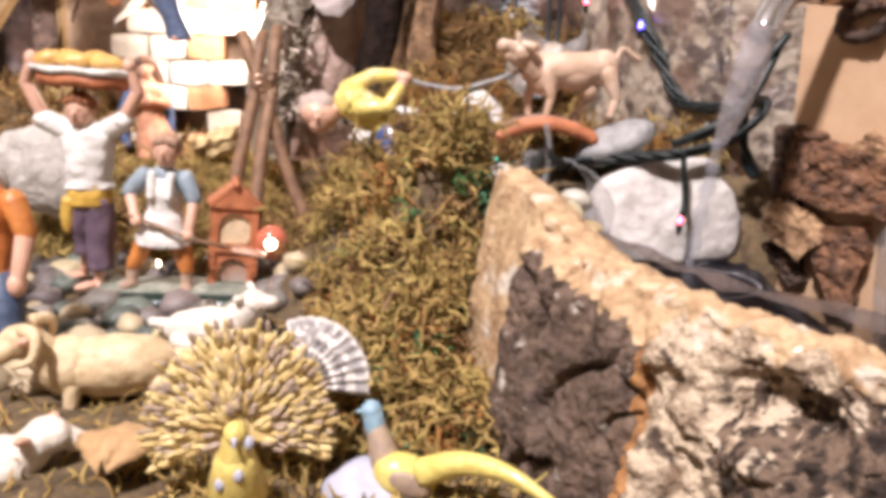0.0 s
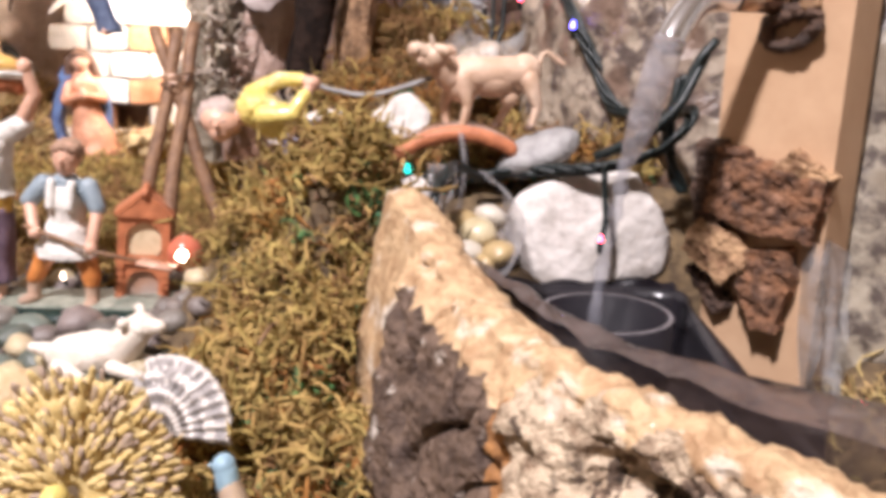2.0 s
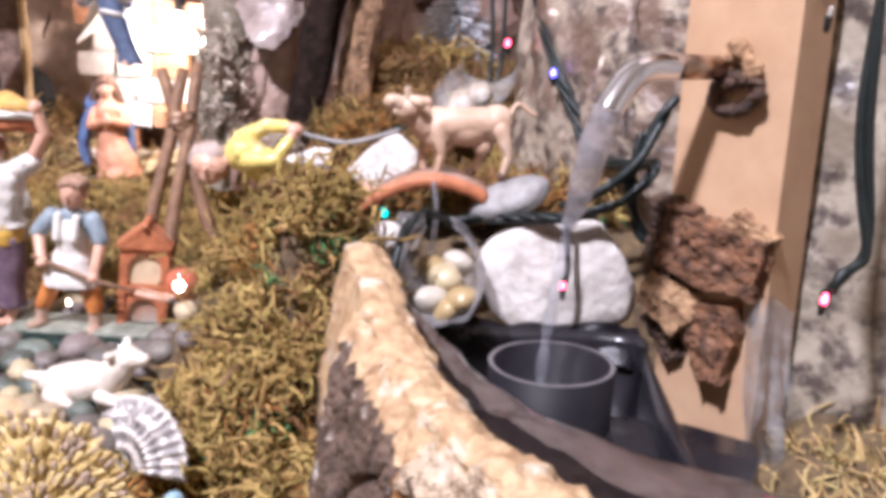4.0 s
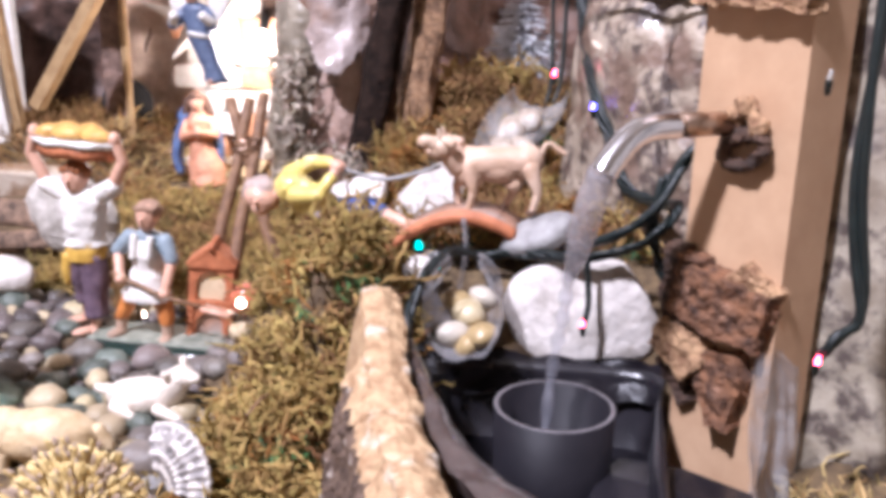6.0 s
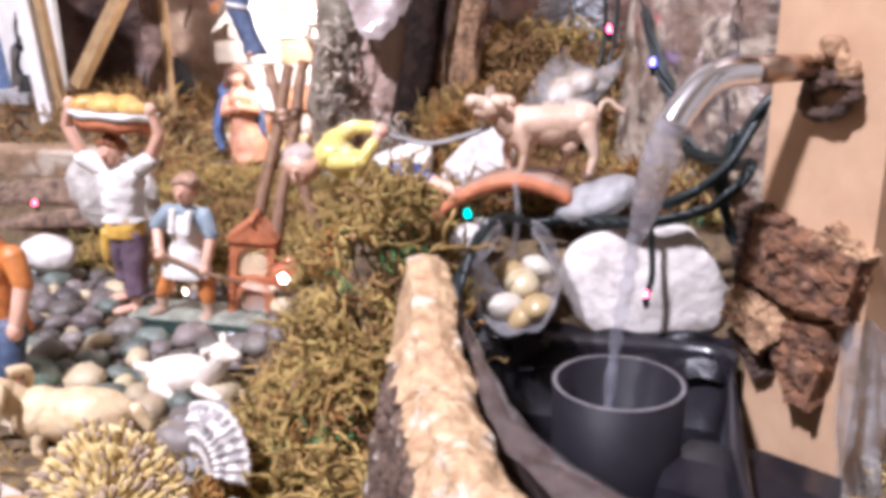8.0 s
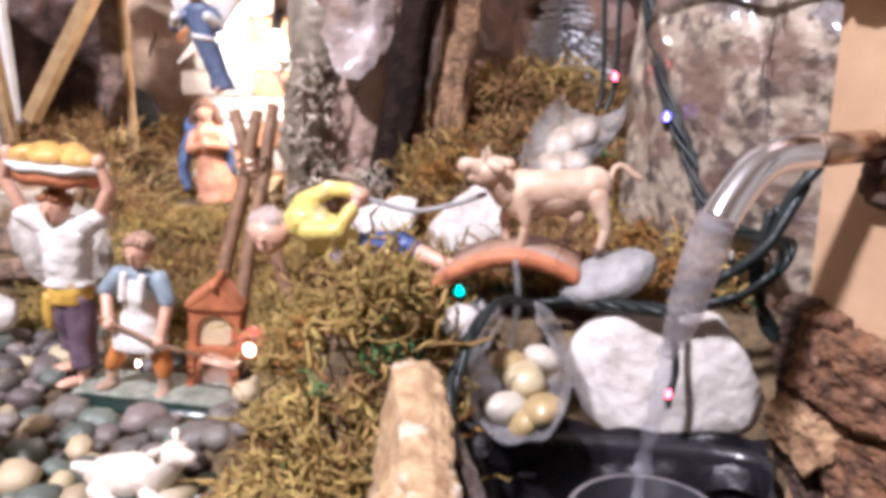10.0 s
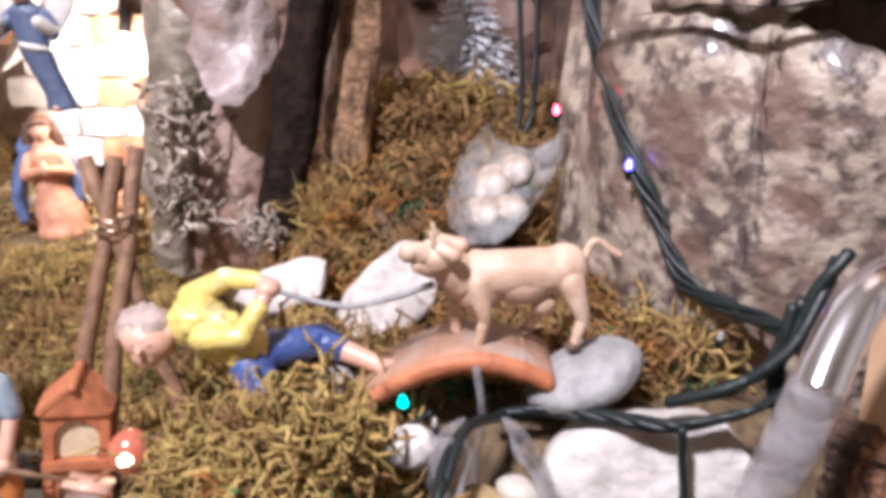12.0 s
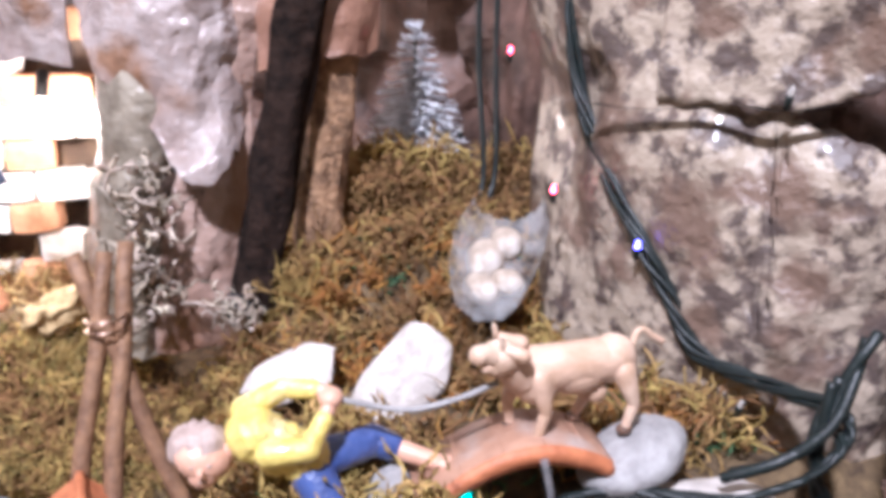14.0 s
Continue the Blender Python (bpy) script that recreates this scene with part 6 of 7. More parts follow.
def lamb():
    bm = bmesh.new()
    ball(bm, (0, 0, 0.0085), (0.020, 0.010, 0.0095), 0, rough=0.12, freq=200)
    limb(bm, (0.012, -0.001, 0.011), (0.0190, -0.002, 0.0185), 0.0082, 0.0066, 0)
    ball(bm, (0.0215, -0.003, 0.0215), (0.0068, 0.0058, 0.0058), 0, rough=0.06, freq=200)
    limb(bm, (0.0235, -0.004, 0.0215), (0.0300, -0.007, 0.0225), 0.0044, 0.0028, 0)
    limb(bm, (0.0180, -0.005, 0.0245), (0.0150, -0.0085, 0.0240), 0.0014, 0.0021, 0)
    limb(bm, (0.0205, 0.002, 0.0255), (0.0185, 0.0055, 0.0265), 0.0014, 0.0021, 0)
    limb(bm, (0.010, -0.008, 0.005), (0.022, -0.012, 0.0025), 0.0032, 0.0022, 0)
    limb(bm, (-0.012, -0.008, 0.005), (-0.002, -0.012, 0.0025), 0.0036, 0.0022, 0)
    limb(bm, (-0.019, 0, 0.010), (-0.024, -0.001, 0.0115), 0.0034, 0.0022, 0)
    ob = solid("lamb_figurine", bm, [M_LAMB], (-0.0415, 0.444, 0.2450), "painted white lamb figurine lying on the pebbles", "figurine", "animal figurines")
    ob.rotation_euler = (0, 0, radians(4))


def peacock():
    bm = bmesh.new()
    R = 0.0345
    c = V(0, 0.004, 0.012)
    nr, ns = 12, 46
    grid = []
    for j in range(nr + 1):
        r = R * (0.10 + 0.90 * j / nr)
        row = []
        for k in range(ns + 1):
            th = math.radians(-18 + 216 * k / ns)
            f = 0.0012 * math.cos(k * math.pi) * (j / nr)
            e = 1 + (0.025 if k % 2 else -0.02) * (j == nr)
            row.append(bm.verts.new(c + V(-math.cos(th) * r * 0.80 * e, 0.004 * (j / nr) ** 2 + f, math.sin(th) * r * 0.95 * e)))
        grid.append(row)
    for a, b in zip(grid, grid[1:]):
        for k in range(ns):
            bm.faces.new((a[k], a[k + 1], b[k + 1], b[k])).material_index = 4
    g = random.Random(5)
    for q, (rr, count, size) in enumerate(((0.30, 12, 0.0058), (0.42, 17, 0.0062), (0.54, 22, 0.0064), (0.66, 27, 0.0066), (0.78, 31, 0.0066), (0.90, 36, 0.0062), (0.99, 38, 0.0050))):
        for k in range(count):
            th = math.radians(-16 + 212 * (k + 0.5 * (q % 2) + g.uniform(-0.42, 0.42)) / count)
            r2 = rr * g.uniform(0.91, 1.07)
            p = c + V(-math.cos(th) * R * 0.80 * r2, 0.004 * rr * rr - 0.0012 - g.uniform(0, 0.0010), math.sin(th) * R * 0.95 * r2)
            ball(bm, p, (g.uniform(0.0009, 0.0014), 0.0006, size * g.uniform(0.45, 0.70)), g.choices((4, 0, 1), (6, 4, 1))[0], rot=(g.uniform(2, 22), -90 + math.degrees(th) + g.uniform(-12, 12), 0), sub=2, rough=0.3, freq=700, seed=k)
            if g.random() < 0.55:
                a = th + g.uniform(0.03, 0.10)
                p2 = c + V(-math.cos(a) * R * 0.80 * r2 * 1.03, 0.004 * rr * rr - 0.0022, math.sin(a) * R * 0.95 * r2 * 1.03)
                ball(bm, p2, (g.uniform(0.0006, 0.0011), 0.0007, g.uniform(0.0014, 0.0028)), 1, rot=(0, -90 + math.degrees(th) + g.uniform(-15, 15), 0), sub=1)
    limb(bm, (0, -0.006, 0.000), (0, -0.010, 0.008), 0.0090, 0.0068, 2)
    limb(bm, (0, -0.010, 0.008), (0.0004, -0.012, 0.0165), 0.0064, 0.0040, 2)
    ball(bm, (0.0006, -0.013, 0.0190), (0.0035, 0.0042, 0.0036), 2)
    for x, z in ((0.0042, 0.0165), (0.0012, 0.0075), (-0.0040, 0.0045)):
        ball(bm, (x, -0.0165 + abs(x) * 0.5, z), (0.0017, 0.0012, 0.0020), 3)
    limb(bm, (0.0006, -0.016, 0.0186), (0.0006, -0.0195, 0.0175), 0.0011, 0.0004, 3)
    ob = solid("peacock_figurine", bm, [M_PEACOCK, M_PEACOCK_EYE, M_FAN_NECK, M_PALE_BLUE_STONE, M_FAN_PALE], (0.0045, 0.314, 0.2490),
               "painted yellow peacock figurine with its tail spread", "figurine", "animal figurines")
    ob.modifiers.new("thickness", "SOLIDIFY").thickness = 0.0012
    ob.rotation_euler = (radians(-6), 0, radians(8))


def long_tailed_bird():
    bm = bmesh.new()
    o = V(0.062, 0.325, 0.238)
    p = lambda x, y, z: V(x, y, z) - o
    ball(bm, p(0.0625, 0.325, 0.2500), (0.0105, 0.0070, 0.0075), 0, rot=(0, 20, 0))
    limb(bm, p(0.0565, 0.328, 0.2535), p(0.0528, 0.3315, 0.2640), 0.0052, 0.0032, 1)
    ball(bm, p(0.0515, 0.3325, 0.2685), (0.0034, 0.0036, 0.0034), 2)
    limb(bm, p(0.0528, 0.3315, 0.2630), p(0.0520, 0.332, 0.2670), 0.0036, 0.0034, 2)
    limb(bm, p(0.0495, 0.333, 0.2685), p(0.0468, 0.334, 0.2675), 0.0011, 0.0005, 2)
    tube(bm, curve_points([p(0.068, 0.322, 0.2530), p(0.080, 0.316, 0.2595), p(0.093, 0.308, 0.2605), p(0.106, 0.299, 0.2560)], 6), [0.0050 - 0.0002 * k for k in range(19)], 0, 10)
    for dy in (-0.002, 0.002):
        limb(bm, p(0.062, 0.325 + dy, 0.245), p(0.062, 0.325 + dy, 0.238), 0.0012, 0.0010, 1)
    ball(bm, p(0.064, 0.3195, 0.2500), (0.0070, 0.0018, 0.0040), 1, rot=(0, 25, 0))
    solid("bird_figurine", bm, [M_YELLOW, M_PEACOCK_EYE, M_SKYBLUE], o + V(-0.0085, -0.0035, -0.003), "painted yellow bird figurine with a pale blue head and long tail", "figurine", "animal figurines")


baker()
kitchen_woman()
robed_woman()
hanging_angel()
kneeling_man()
herd_boy()
cow()
lamb()
sheep("ram_figurine", (-0.0650, 0.397, 0.2340), 12, 0.95, M_WOOL, "painted cream ram figurine standing among the pebbles", horn=True)
sheep("sheep_figurine", (-0.0960, 0.340, 0.2200), 170, 0.88, M_LAMB, "painted white sheep figurine on the moss")
peacock()
long_tailed_bird()


# ---- scallop shell ----
def scallop():
    rows = []
    for j in range(19):
        r = 0.003 + 0.0215 * j / 18
        row = []
        for k in range(73):
            th = math.radians(-60 + 120 * k / 72)
            rib = 0.0010 * math.cos(math.radians(360 * k / 6)) * (0.25 + 0.75 * j / 18)
            step = 0.0007 * math.sin(j * 1.4)
            row.append(V(math.sin(th) * r, -0.008 * math.cos(th * 0.8) * math.sin(math.pi * (0.15 + 0.75 * j / 18)) + rib + step, math.cos(th) * r))
        rows.append(row)
    bm = sheet(rows)
    bm.faces.ensure_lookup_table()
    for f in bm.faces:
        c = f.calc_center_median()
        r, th = math.hypot(c.x, c.z), math.degrees(math.atan2(c.x, c.z))
        ring = math.sin((r - 0.003) / 0.0215 * 18 * 1.4 + 2.2) + 0.5 * noise.noise(V(c.x, 0, c.z) * 200)
        crest = math.cos(math.radians((th + 60) * 36)) + 0.4 * noise.noise(V(c.x, 3, c.z) * 300)
        f.material_index = 1 if ring > 0.72 or crest < -0.92 else 0
    ob = solid("scallop_shell", bm, [M_SHELL, M_SHELL_PALE], (0.0185, 0.354, 0.2625), "grey and white ribbed scallop shell propped in the moss", "shell")
    ob.modifiers.new("thickness", "SOLIDIFY").thickness = 0.0016
    n = V(-0.30, -0.86, 0.40).normalized()
    c = V(0.58, 0.24, 0.72)
    c = (c - n * c.dot(n)).normalized()
    m = Matrix((n.cross(c) * -1, n * -1, c)).transposed()
    ob.rotation_euler = m.to_euler()


scallop()


def dry_leaf():
    rows = []
    for j in range(13):
        u = j / 12
        w = 0.015 * math.sin(math.pi * min(0.97, 0.1 + 0.87 * u)) + 0.0008 * math.sin(j * 2.6)
        rows.append([V(w * (i / 4 - 1), -0.036 * u + 0.002 * noise.noise(V(i, j, 1)), 0.010 * math.sin(u * 2.5) - 0.0012 * abs(i - 4) + 0.002 * noise.noise(V(i * 0.6, j * 0.6, 4))) for i in range(9)])
    ob = solid("dry_leaf", sheet(rows), M_LEAF, (-0.0380, 0.352, 0.2470), "curled brown dry leaf on the ground", "leaf")
    ob.modifiers.new("thickness", "SOLIDIFY").thickness = 0.0006


dry_leaf()


# ---- oven on its plank ----
def oven():
    e = thing("oven", (-0.0600, 0.556, 0.2450), "small terracotta bread oven with two arched mouths", "oven")
    e.rotation_euler = (0, radians(5), radians(16))
    w, d = 0.0265, 0.020

    def arch_plate(z0, z1, aw, ah, m, name):
        bm = bmesh.new()
        y = -d / 2
        outer = [(-w / 2, z0), (-aw, z0)] + [(-aw * math.cos(math.pi * k / 14), z0 + ah + aw * math.sin(math.pi * k / 14)) for k in range(15)] + [(aw, z0), (w / 2, z0), (w / 2, z1), (-w / 2, z1)]
        vs = [bm.verts.new((x, y, z)) for x, z in outer]
        f = bm.faces.new(vs)
        got = bmesh.ops.extrude_face_region(bm, geom=[f])
        for v in got["geom"]:
            if isinstance(v, bmesh.types.BMVert):
                v.co.y += d * 0.55
        bmesh.ops.triangulate(bm, faces=bm.faces)
        bmesh.ops.recalc_face_normals(bm, faces=bm.faces)
        part(name, bm, m, e, shade=False)

    bm = bmesh.new()
    block(bm, (0, d * 0.28, 0.0225), (w, d * 0.44, 0.045))
    part("back_wall", bm, M_TERRA, e, shade=False)
    arch_plate(0.0, 0.0195, 0.0082, 0.0075, M_TERRA, "lower_front")
    arch_plate(0.0235, 0.0450, 0.0090, 0.0095, M_TERRA, "upper_front")
    for z in (0.0005, 0.0240):
        bm = bmesh.new()
        block(bm, (0, -0.0068, z + 0.0092), (0.0185, 0.0010, 0.0186))
        part("mouth_lining", bm, M_OVEN_MOUTH if z > 0.01 else M_TERRA_PALE, e, "cream inner wall" if z > 0.01 else "", shade=False)
    bm = bmesh.new()
    block(bm, (0, -0.001, 0.0215), (w + 0.003, d + 0.003, 0.004), bevel=0.03)
    part("shelf", bm, M_TERRA, e, shade=False)
    for sx in (-1, 1):
        for q in range(5):
            bm = bmesh.new()
            block(bm, (sx * (w / 2 - 0.0015), -d / 2 - 0.0006, 0.0022 + q * 0.0040), (0.0042, 0.0026, 0.0033), bevel=0.08)
            part("brick", bm, M_TERRA, e, shade=False)
    bm = bmesh.new()
    vs = [bm.verts.new((x, y, z)) for y in (-d / 2 - 0.002, d / 2) for x, z in ((-w / 2, 0.045), (w / 2, 0.045), (0, 0.0565))]
    for f in ((0, 1, 2), (3, 5, 4), (0, 3, 4, 1), (1, 4, 5, 2), (2, 5, 3, 0)):
        bm.faces.new([vs[k] for k in f])
    part("gable", bm, M_TERRA, e, shade=False)
    for sx in (-1, 1):
        bm = bmesh.new()
        block(bm, (sx * w * 0.275, -0.001, 0.0520), (0.0195, d + 0.004, 0.0024), rot=(0, sx * 39, 0), bevel=0.03)
        part("roof_slab", bm, M_TERRA, e, shade=False)
    bm = bmesh.new()
    limb(bm, (0, -d / 2 - 0.003, 0.0585), (0, d / 2, 0.0585), 0.0022, 0.0022)
    part("ridge", bm, M_TERRA, e)


oven()
plank = thing("green_plank", (-0.080, 0.541, 0.2305), "grey-green plank with a dark glazed underside under the figurines", "plank")
bm = bmesh.new()
block(bm, (0, 0, 0.0135), (0.098, 0.032, 0.005), cuts=8, rough=0.0012, freq=120, bevel=0.02)
part("top_board", bm, M_GREEN_TOP, plank)
bm = bmesh.new()
limb(bm, (-0.041, -0.016, 0.0065), (0.030, -0.015, 0.0065), 0.0090, 0.0080)
part("dark_roll", bm, M_DKGREEN, plank, "dark green glassy roll")


# ---- leaning sticks ----
tripod = thing("stick_tripod", (-0.035, 0.562, 0.290), "three brown sticks bound together over the fire", "sticks")
o = V(-0.035, 0.562, 0.290)
for a, b in (((-0.0635, 0.556, 0.262), (-0.0455, 0.600, 0.388)), ((-0.0480, 0.553, 0.262), (-0.0375, 0.604, 0.391)), ((-0.0125, 0.570, 0.260), (-0.0580, 0.597, 0.388))):
    bm = bmesh.new()
    a, b = Vector(a) - o, Vector(b) - o
    pts = [a.lerp(b, k / 9) + V(0.0008 * math.sin(k * 1.3), 0, 0) for k in range(10)]
    f = tube(bm, pts, [0.0042 - 0.00008 * k for k in range(10)], seg=12)
    f[-1].material_index = 1
    part("stick", bm, [M_STICK, M_STICK_END], tripod)
bm = bmesh.new()
tube(bm, [V(-0.0462 + 0.0085 * math.cos(k * 0.42), 0.5895 + 0.0078 * math.sin(k * 0.42), 0.355 + 0.0003 * k) - o for k in range(31)], 0.0007, seg=6)
part("binding_wire", bm, M_COPPER, tripod, "thin copper binding wire")

# ---- tree trunk, pine and hollow ----
def rough_column(name, path, radii, m, label, category, squash=0.6, seed=0.0):
    bm = bmesh.new()
    pts = curve_points(path, 10)
    rows = []
    for k, p in enumerate(pts):
        u = k / (len(pts) - 1)
        r = radii[0] + (radii[1] - radii[0]) * u
        row = []
        for s in range(29):
            th = 2 * math.pi * s / 28
            q = V(math.cos(th), math.sin(th) * squash, 0)
            w = 1 + 0.24 * noise.noise(V(q.x * 2.2 + seed, q.y * 2.2, p.z * 30)) + 0.16 * noise.noise(V(q.x * 6 + seed, q.y * 6, p.z * 30)) + 0.07 * noise.noise(V(q.x * 15 + seed, q.y * 15, p.z * 60))
            row.append(p + q * r * w)
        row[-1] = row[0].copy()
        rows.append(row)
    sheet(rows, bm=bm)
    bmesh.ops.remove_doubles(bm, verts=bm.verts, dist=1e-6)
    return solid(name, bm, m, (0, 0, 0), label, category)


rough_column("dark_tree", [(0.0075, 0.668, 0.335), (0.0205, 0.668, 0.40), (0.0315, 0.668, 0.45), (0.0420, 0.669, 0.50), (0.054, 0.672, 0.58)], (0.0122, 0.0112), M_TRUNK, "very dark leaning tree trunk", "trunk", seed=1)
rough_column("brown_tree", [(0.0385, 0.687, 0.325), (0.0440, 0.687, 0.39), (0.0530, 0.689, 0.45), (0.0580, 0.693, 0.48), (0.0660, 0.700, 0.53)], (0.0125, 0.0130), M_TRUNK_BROWN, "reddish brown bark trunk beside the hollow", "trunk", seed=4)
rough_column("stable_post", [(-0.293, 0.852, 0.25), (-0.2925, 0.852, 0.36), (-0.292, 0.852, 0.55)], (0.0135, 0.0135), M_STABLE_POST, "brown wooden post of the stable", "post", seed=7)
rough_column("lit_post", [(-0.277, 0.845, 0.25), (-0.277, 0.845, 0.38), (-0.276, 0.845, 0.55)], (0.004, 0.004), M_OCHRE_WOOD, "thin brown wooden post of the stable", "post", seed=9)


def rough_log(a, mid, b, r, seed):
    """A lying log: rings set across its run, with ridged bark and closed ends."""
    bm = bmesh.new()
    pts = curve_points([a, mid, b], 20)
    rings = []
    for k, p in enumerate(pts):
        row = []
        for s in range(28):
            th = 2 * math.pi * s / 28
            w = 1 + 0.22 * noise.noise(V(math.cos(th) * 2 + seed, math.sin(th) * 2, p.x * 16)) + 0.20 * noise.noise(V(math.cos(th) * 5 + seed, math.sin(th) * 5, p.x * 24))
            row.append(bm.verts.new(p + V(0, math.cos(th), math.sin(th)) * r * w))
        rings.append(row)
    for u, v in zip(rings, rings[1:]):
        for s in range(28):
            bm.faces.new((u[s], u[(s + 1) % 28], v[(s + 1) % 28], v[s]))
    bm.faces.new(rings[0])
    bm.faces.new(rings[-1])
    bmesh.ops.recalc_face_normals(bm, faces=bm.faces)
    return bm


def pine():
    e = thing("pine_tree", (0.108, 0.788, 0.389), "small frosted artificial pine tree", "tree")
    bm = bmesh.new()
    limb(bm, (0, 0, 0), (0, 0, 0.080), 0.0022, 0.0006)
    part("trunk", bm, M_PINE_DARK, e)
    g = random.Random(3)
    verts, quads, count = [], [], 0
    for tier in range(15):
        u = tier / 14
        reach = 0.0250 * (1 - u) ** 0.9 + 0.0022
        n = 16 - tier // 2
        for b in range(n):
            th = 2 * math.pi * (b + 0.5 * (tier % 2) + g.uniform(-0.25, 0.25)) / n
            r = reach * g.uniform(0.82, 1.12)
            foot = np.array((0.0, 0.0, 0.014 + 0.068 * u + g.uniform(-0.0015, 0.0015)))
            tip = foot + np.array((math.cos(th) * r, math.sin(th) * r, -0.42 * r + 0.003))
            k = max(5, int(26 * (1 - u)))
            along = (np.arange(k) + 0.6) / k
            roots = foot + (tip - foot) * along[:, None]
            ahead = (tip - foot) / np.linalg.norm(tip - foot) * 2.2
            v, q = strands(roots, 0.0058, 0.00056, 0.1, tier * 40 + b, knots=3, up=0.5, lean=np.repeat(ahead[None], k, 0))
            verts.append(v)
            quads.append(q + count)
            count += len(v)
    v, q = np.concatenate(verts), np.concatenate(quads)
    ob = new("crown", quads_mesh("crown", v, q, [M_PINE]))
    ob.parent = e
    tagged(ob, "white frosted bristles")
    e.scale = (1.15, 1.15, 1.0)


pine()


# ---- lichen and twigs ----
def lichen(name, n, box, seed, label, length=0.012, m=None, width=0.0007, curl=1.1, knots=5):
    g = random.Random(seed)
    roots = []
    for k in range(n):
        z = g.uniform(box[4], box[5])
        roots.append((g.gauss((box[0] + box[1]) / 2, (box[1] - box[0]) / 4), g.uniform(box[2], box[3]), z))
    v, q = strands(np.array(roots), length, width, curl, seed, up=0.5, knots=knots)
    tagged(new(name, quads_mesh(name, v, q, [m or M_LICHEN])), label, "lichen", kind="stuff")


lichen("lichen_column", 90, (-0.060, -0.030, 0.662, 0.682, 0.330, 0.412), 21, "pale curled lichen climbing the rock paper", 0.030, None, 0.0010, 1.3, 11)
lichen("lichen_low", 55, (-0.012, 0.012, 0.652, 0.668, 0.328, 0.343), 22, "pale lichen round the black stone", 0.018, None, 0.0009, 1.2, 8)
lichen("moss_on_trunk", 800, (0.060, 0.100, 0.695, 0.715, 0.35, 0.398), 23, "brown dry moss hanging on the trunk", 0.018, M_MOSS_BROWN)
lichen("moss_pile", 620, (0.055, 0.130, 0.735, 0.765, 0.36, 0.400), 24, "brown dry moss heaped under the pine", 0.022, M_MOSS_BROWN, 0.0008, 1.0, 7)
lichen("moss_pile_ochre", 420, (0.050, 0.128, 0.726, 0.752, 0.36, 0.404), 26, "ochre dry moss curls heaped under the pine", 0.024, M_MOSS, 0.0008, 1.0, 7)
g = random.Random(8)
for k in range(26):
    x, y = g.choice([(g.uniform(-0.16, 0.03), g.uniform(0.55, 0.66)), (g.uniform(0.0, 0.09), g.uniform(0.36, 0.44))])
    z = ground_z(x, y) + 0.004
    th, ln = g.uniform(0, 6.28), g.uniform(0.012, 0.028)
    bm = bmesh.new()
    d = V(math.cos(th), math.sin(th), g.uniform(-0.1, 0.5)) * ln
    tube(bm, [V(0, 0, 0), d * 0.5 + V(0, 0, 0.002), d], [0.0008, 0.0007, 0.0005], seg=6)
    solid("twig", bm, M_STRAW if k % 2 else M_STICK, (x, y, z), "thin dry twig lying in the moss", "twig", "twigs in the moss")


# ---- stable ----
stable = thing("stable_wall", (-0.176, 0.905, 0.275), "stable wall of small orange and white blocks lit by a bulb", "wall")
g = random.Random(2)
bw, bh = 0.036, 0.0235
for j in range(9):
    for i in range(4):
        x = -0.062 + bw * i + (bw / 2 if j % 2 else 0) + g.uniform(-0.001, 0.001)
        if (i, j) in ((3, 4), (3, 7), (2, 7), (0, 2), (1, 1)) or x > 0.068 or (i == 3 and j < 3):
            continue
        bm = bmesh.new()
        block(bm, (0, 0, 0), (bw * 0.96, 0.022, bh * 0.95), cuts=2, rot=(0, g.uniform(-3, 3), g.uniform(-9, 9)), rough=0.0014, freq=90, seed=i * 7 + j, bevel=0.04)
        part("block", bm, M_BRICK if (i >= 2 and j % 2 == 0 or i == 0 and j in (1, 2, 6)) else M_WHITE, stable, shade=False, at=(x, g.uniform(-0.002, 0.002), bh * (j + 0.5)))
bm = bmesh.new()
block(bm, (0, 0, 0), (0.13, 0.01, 0.30), cuts=1)
solid("dark_board", bm, M_ROCK_DARK, (-0.145, 0.935, 0.40), "dark board behind the stable blocks", "board", shade=False)

star = thing("comet_star", (-0.205, 0.858, 0.432), "white comet star with a long tail above the stable", "star")
bm = bmesh.new()
tips = [(-0.062, 0.021), (-0.008, 0.058), (0.057, 0.030), (0.032, -0.045), (-0.030, -0.032)]
rim = []
for k, (x, z) in enumerate(tips):
    nx, nz = tips[(k + 1) % 5]
    rim += [(x, z), ((x + nx) * 0.17, (z + nz) * 0.17)]
hub = bm.verts.new((0, -0.006, 0))
vs = [bm.verts.new((x, 0, z)) for x, z in rim]
for k in range(10):
    bm.faces.new((hub, vs[k], vs[(k + 1) % 10]))
ob = part("star_card", bm, M_WHITE, star, shade=False)
ob.modifiers.new("thickness", "SOLIDIFY").thickness = 0.002

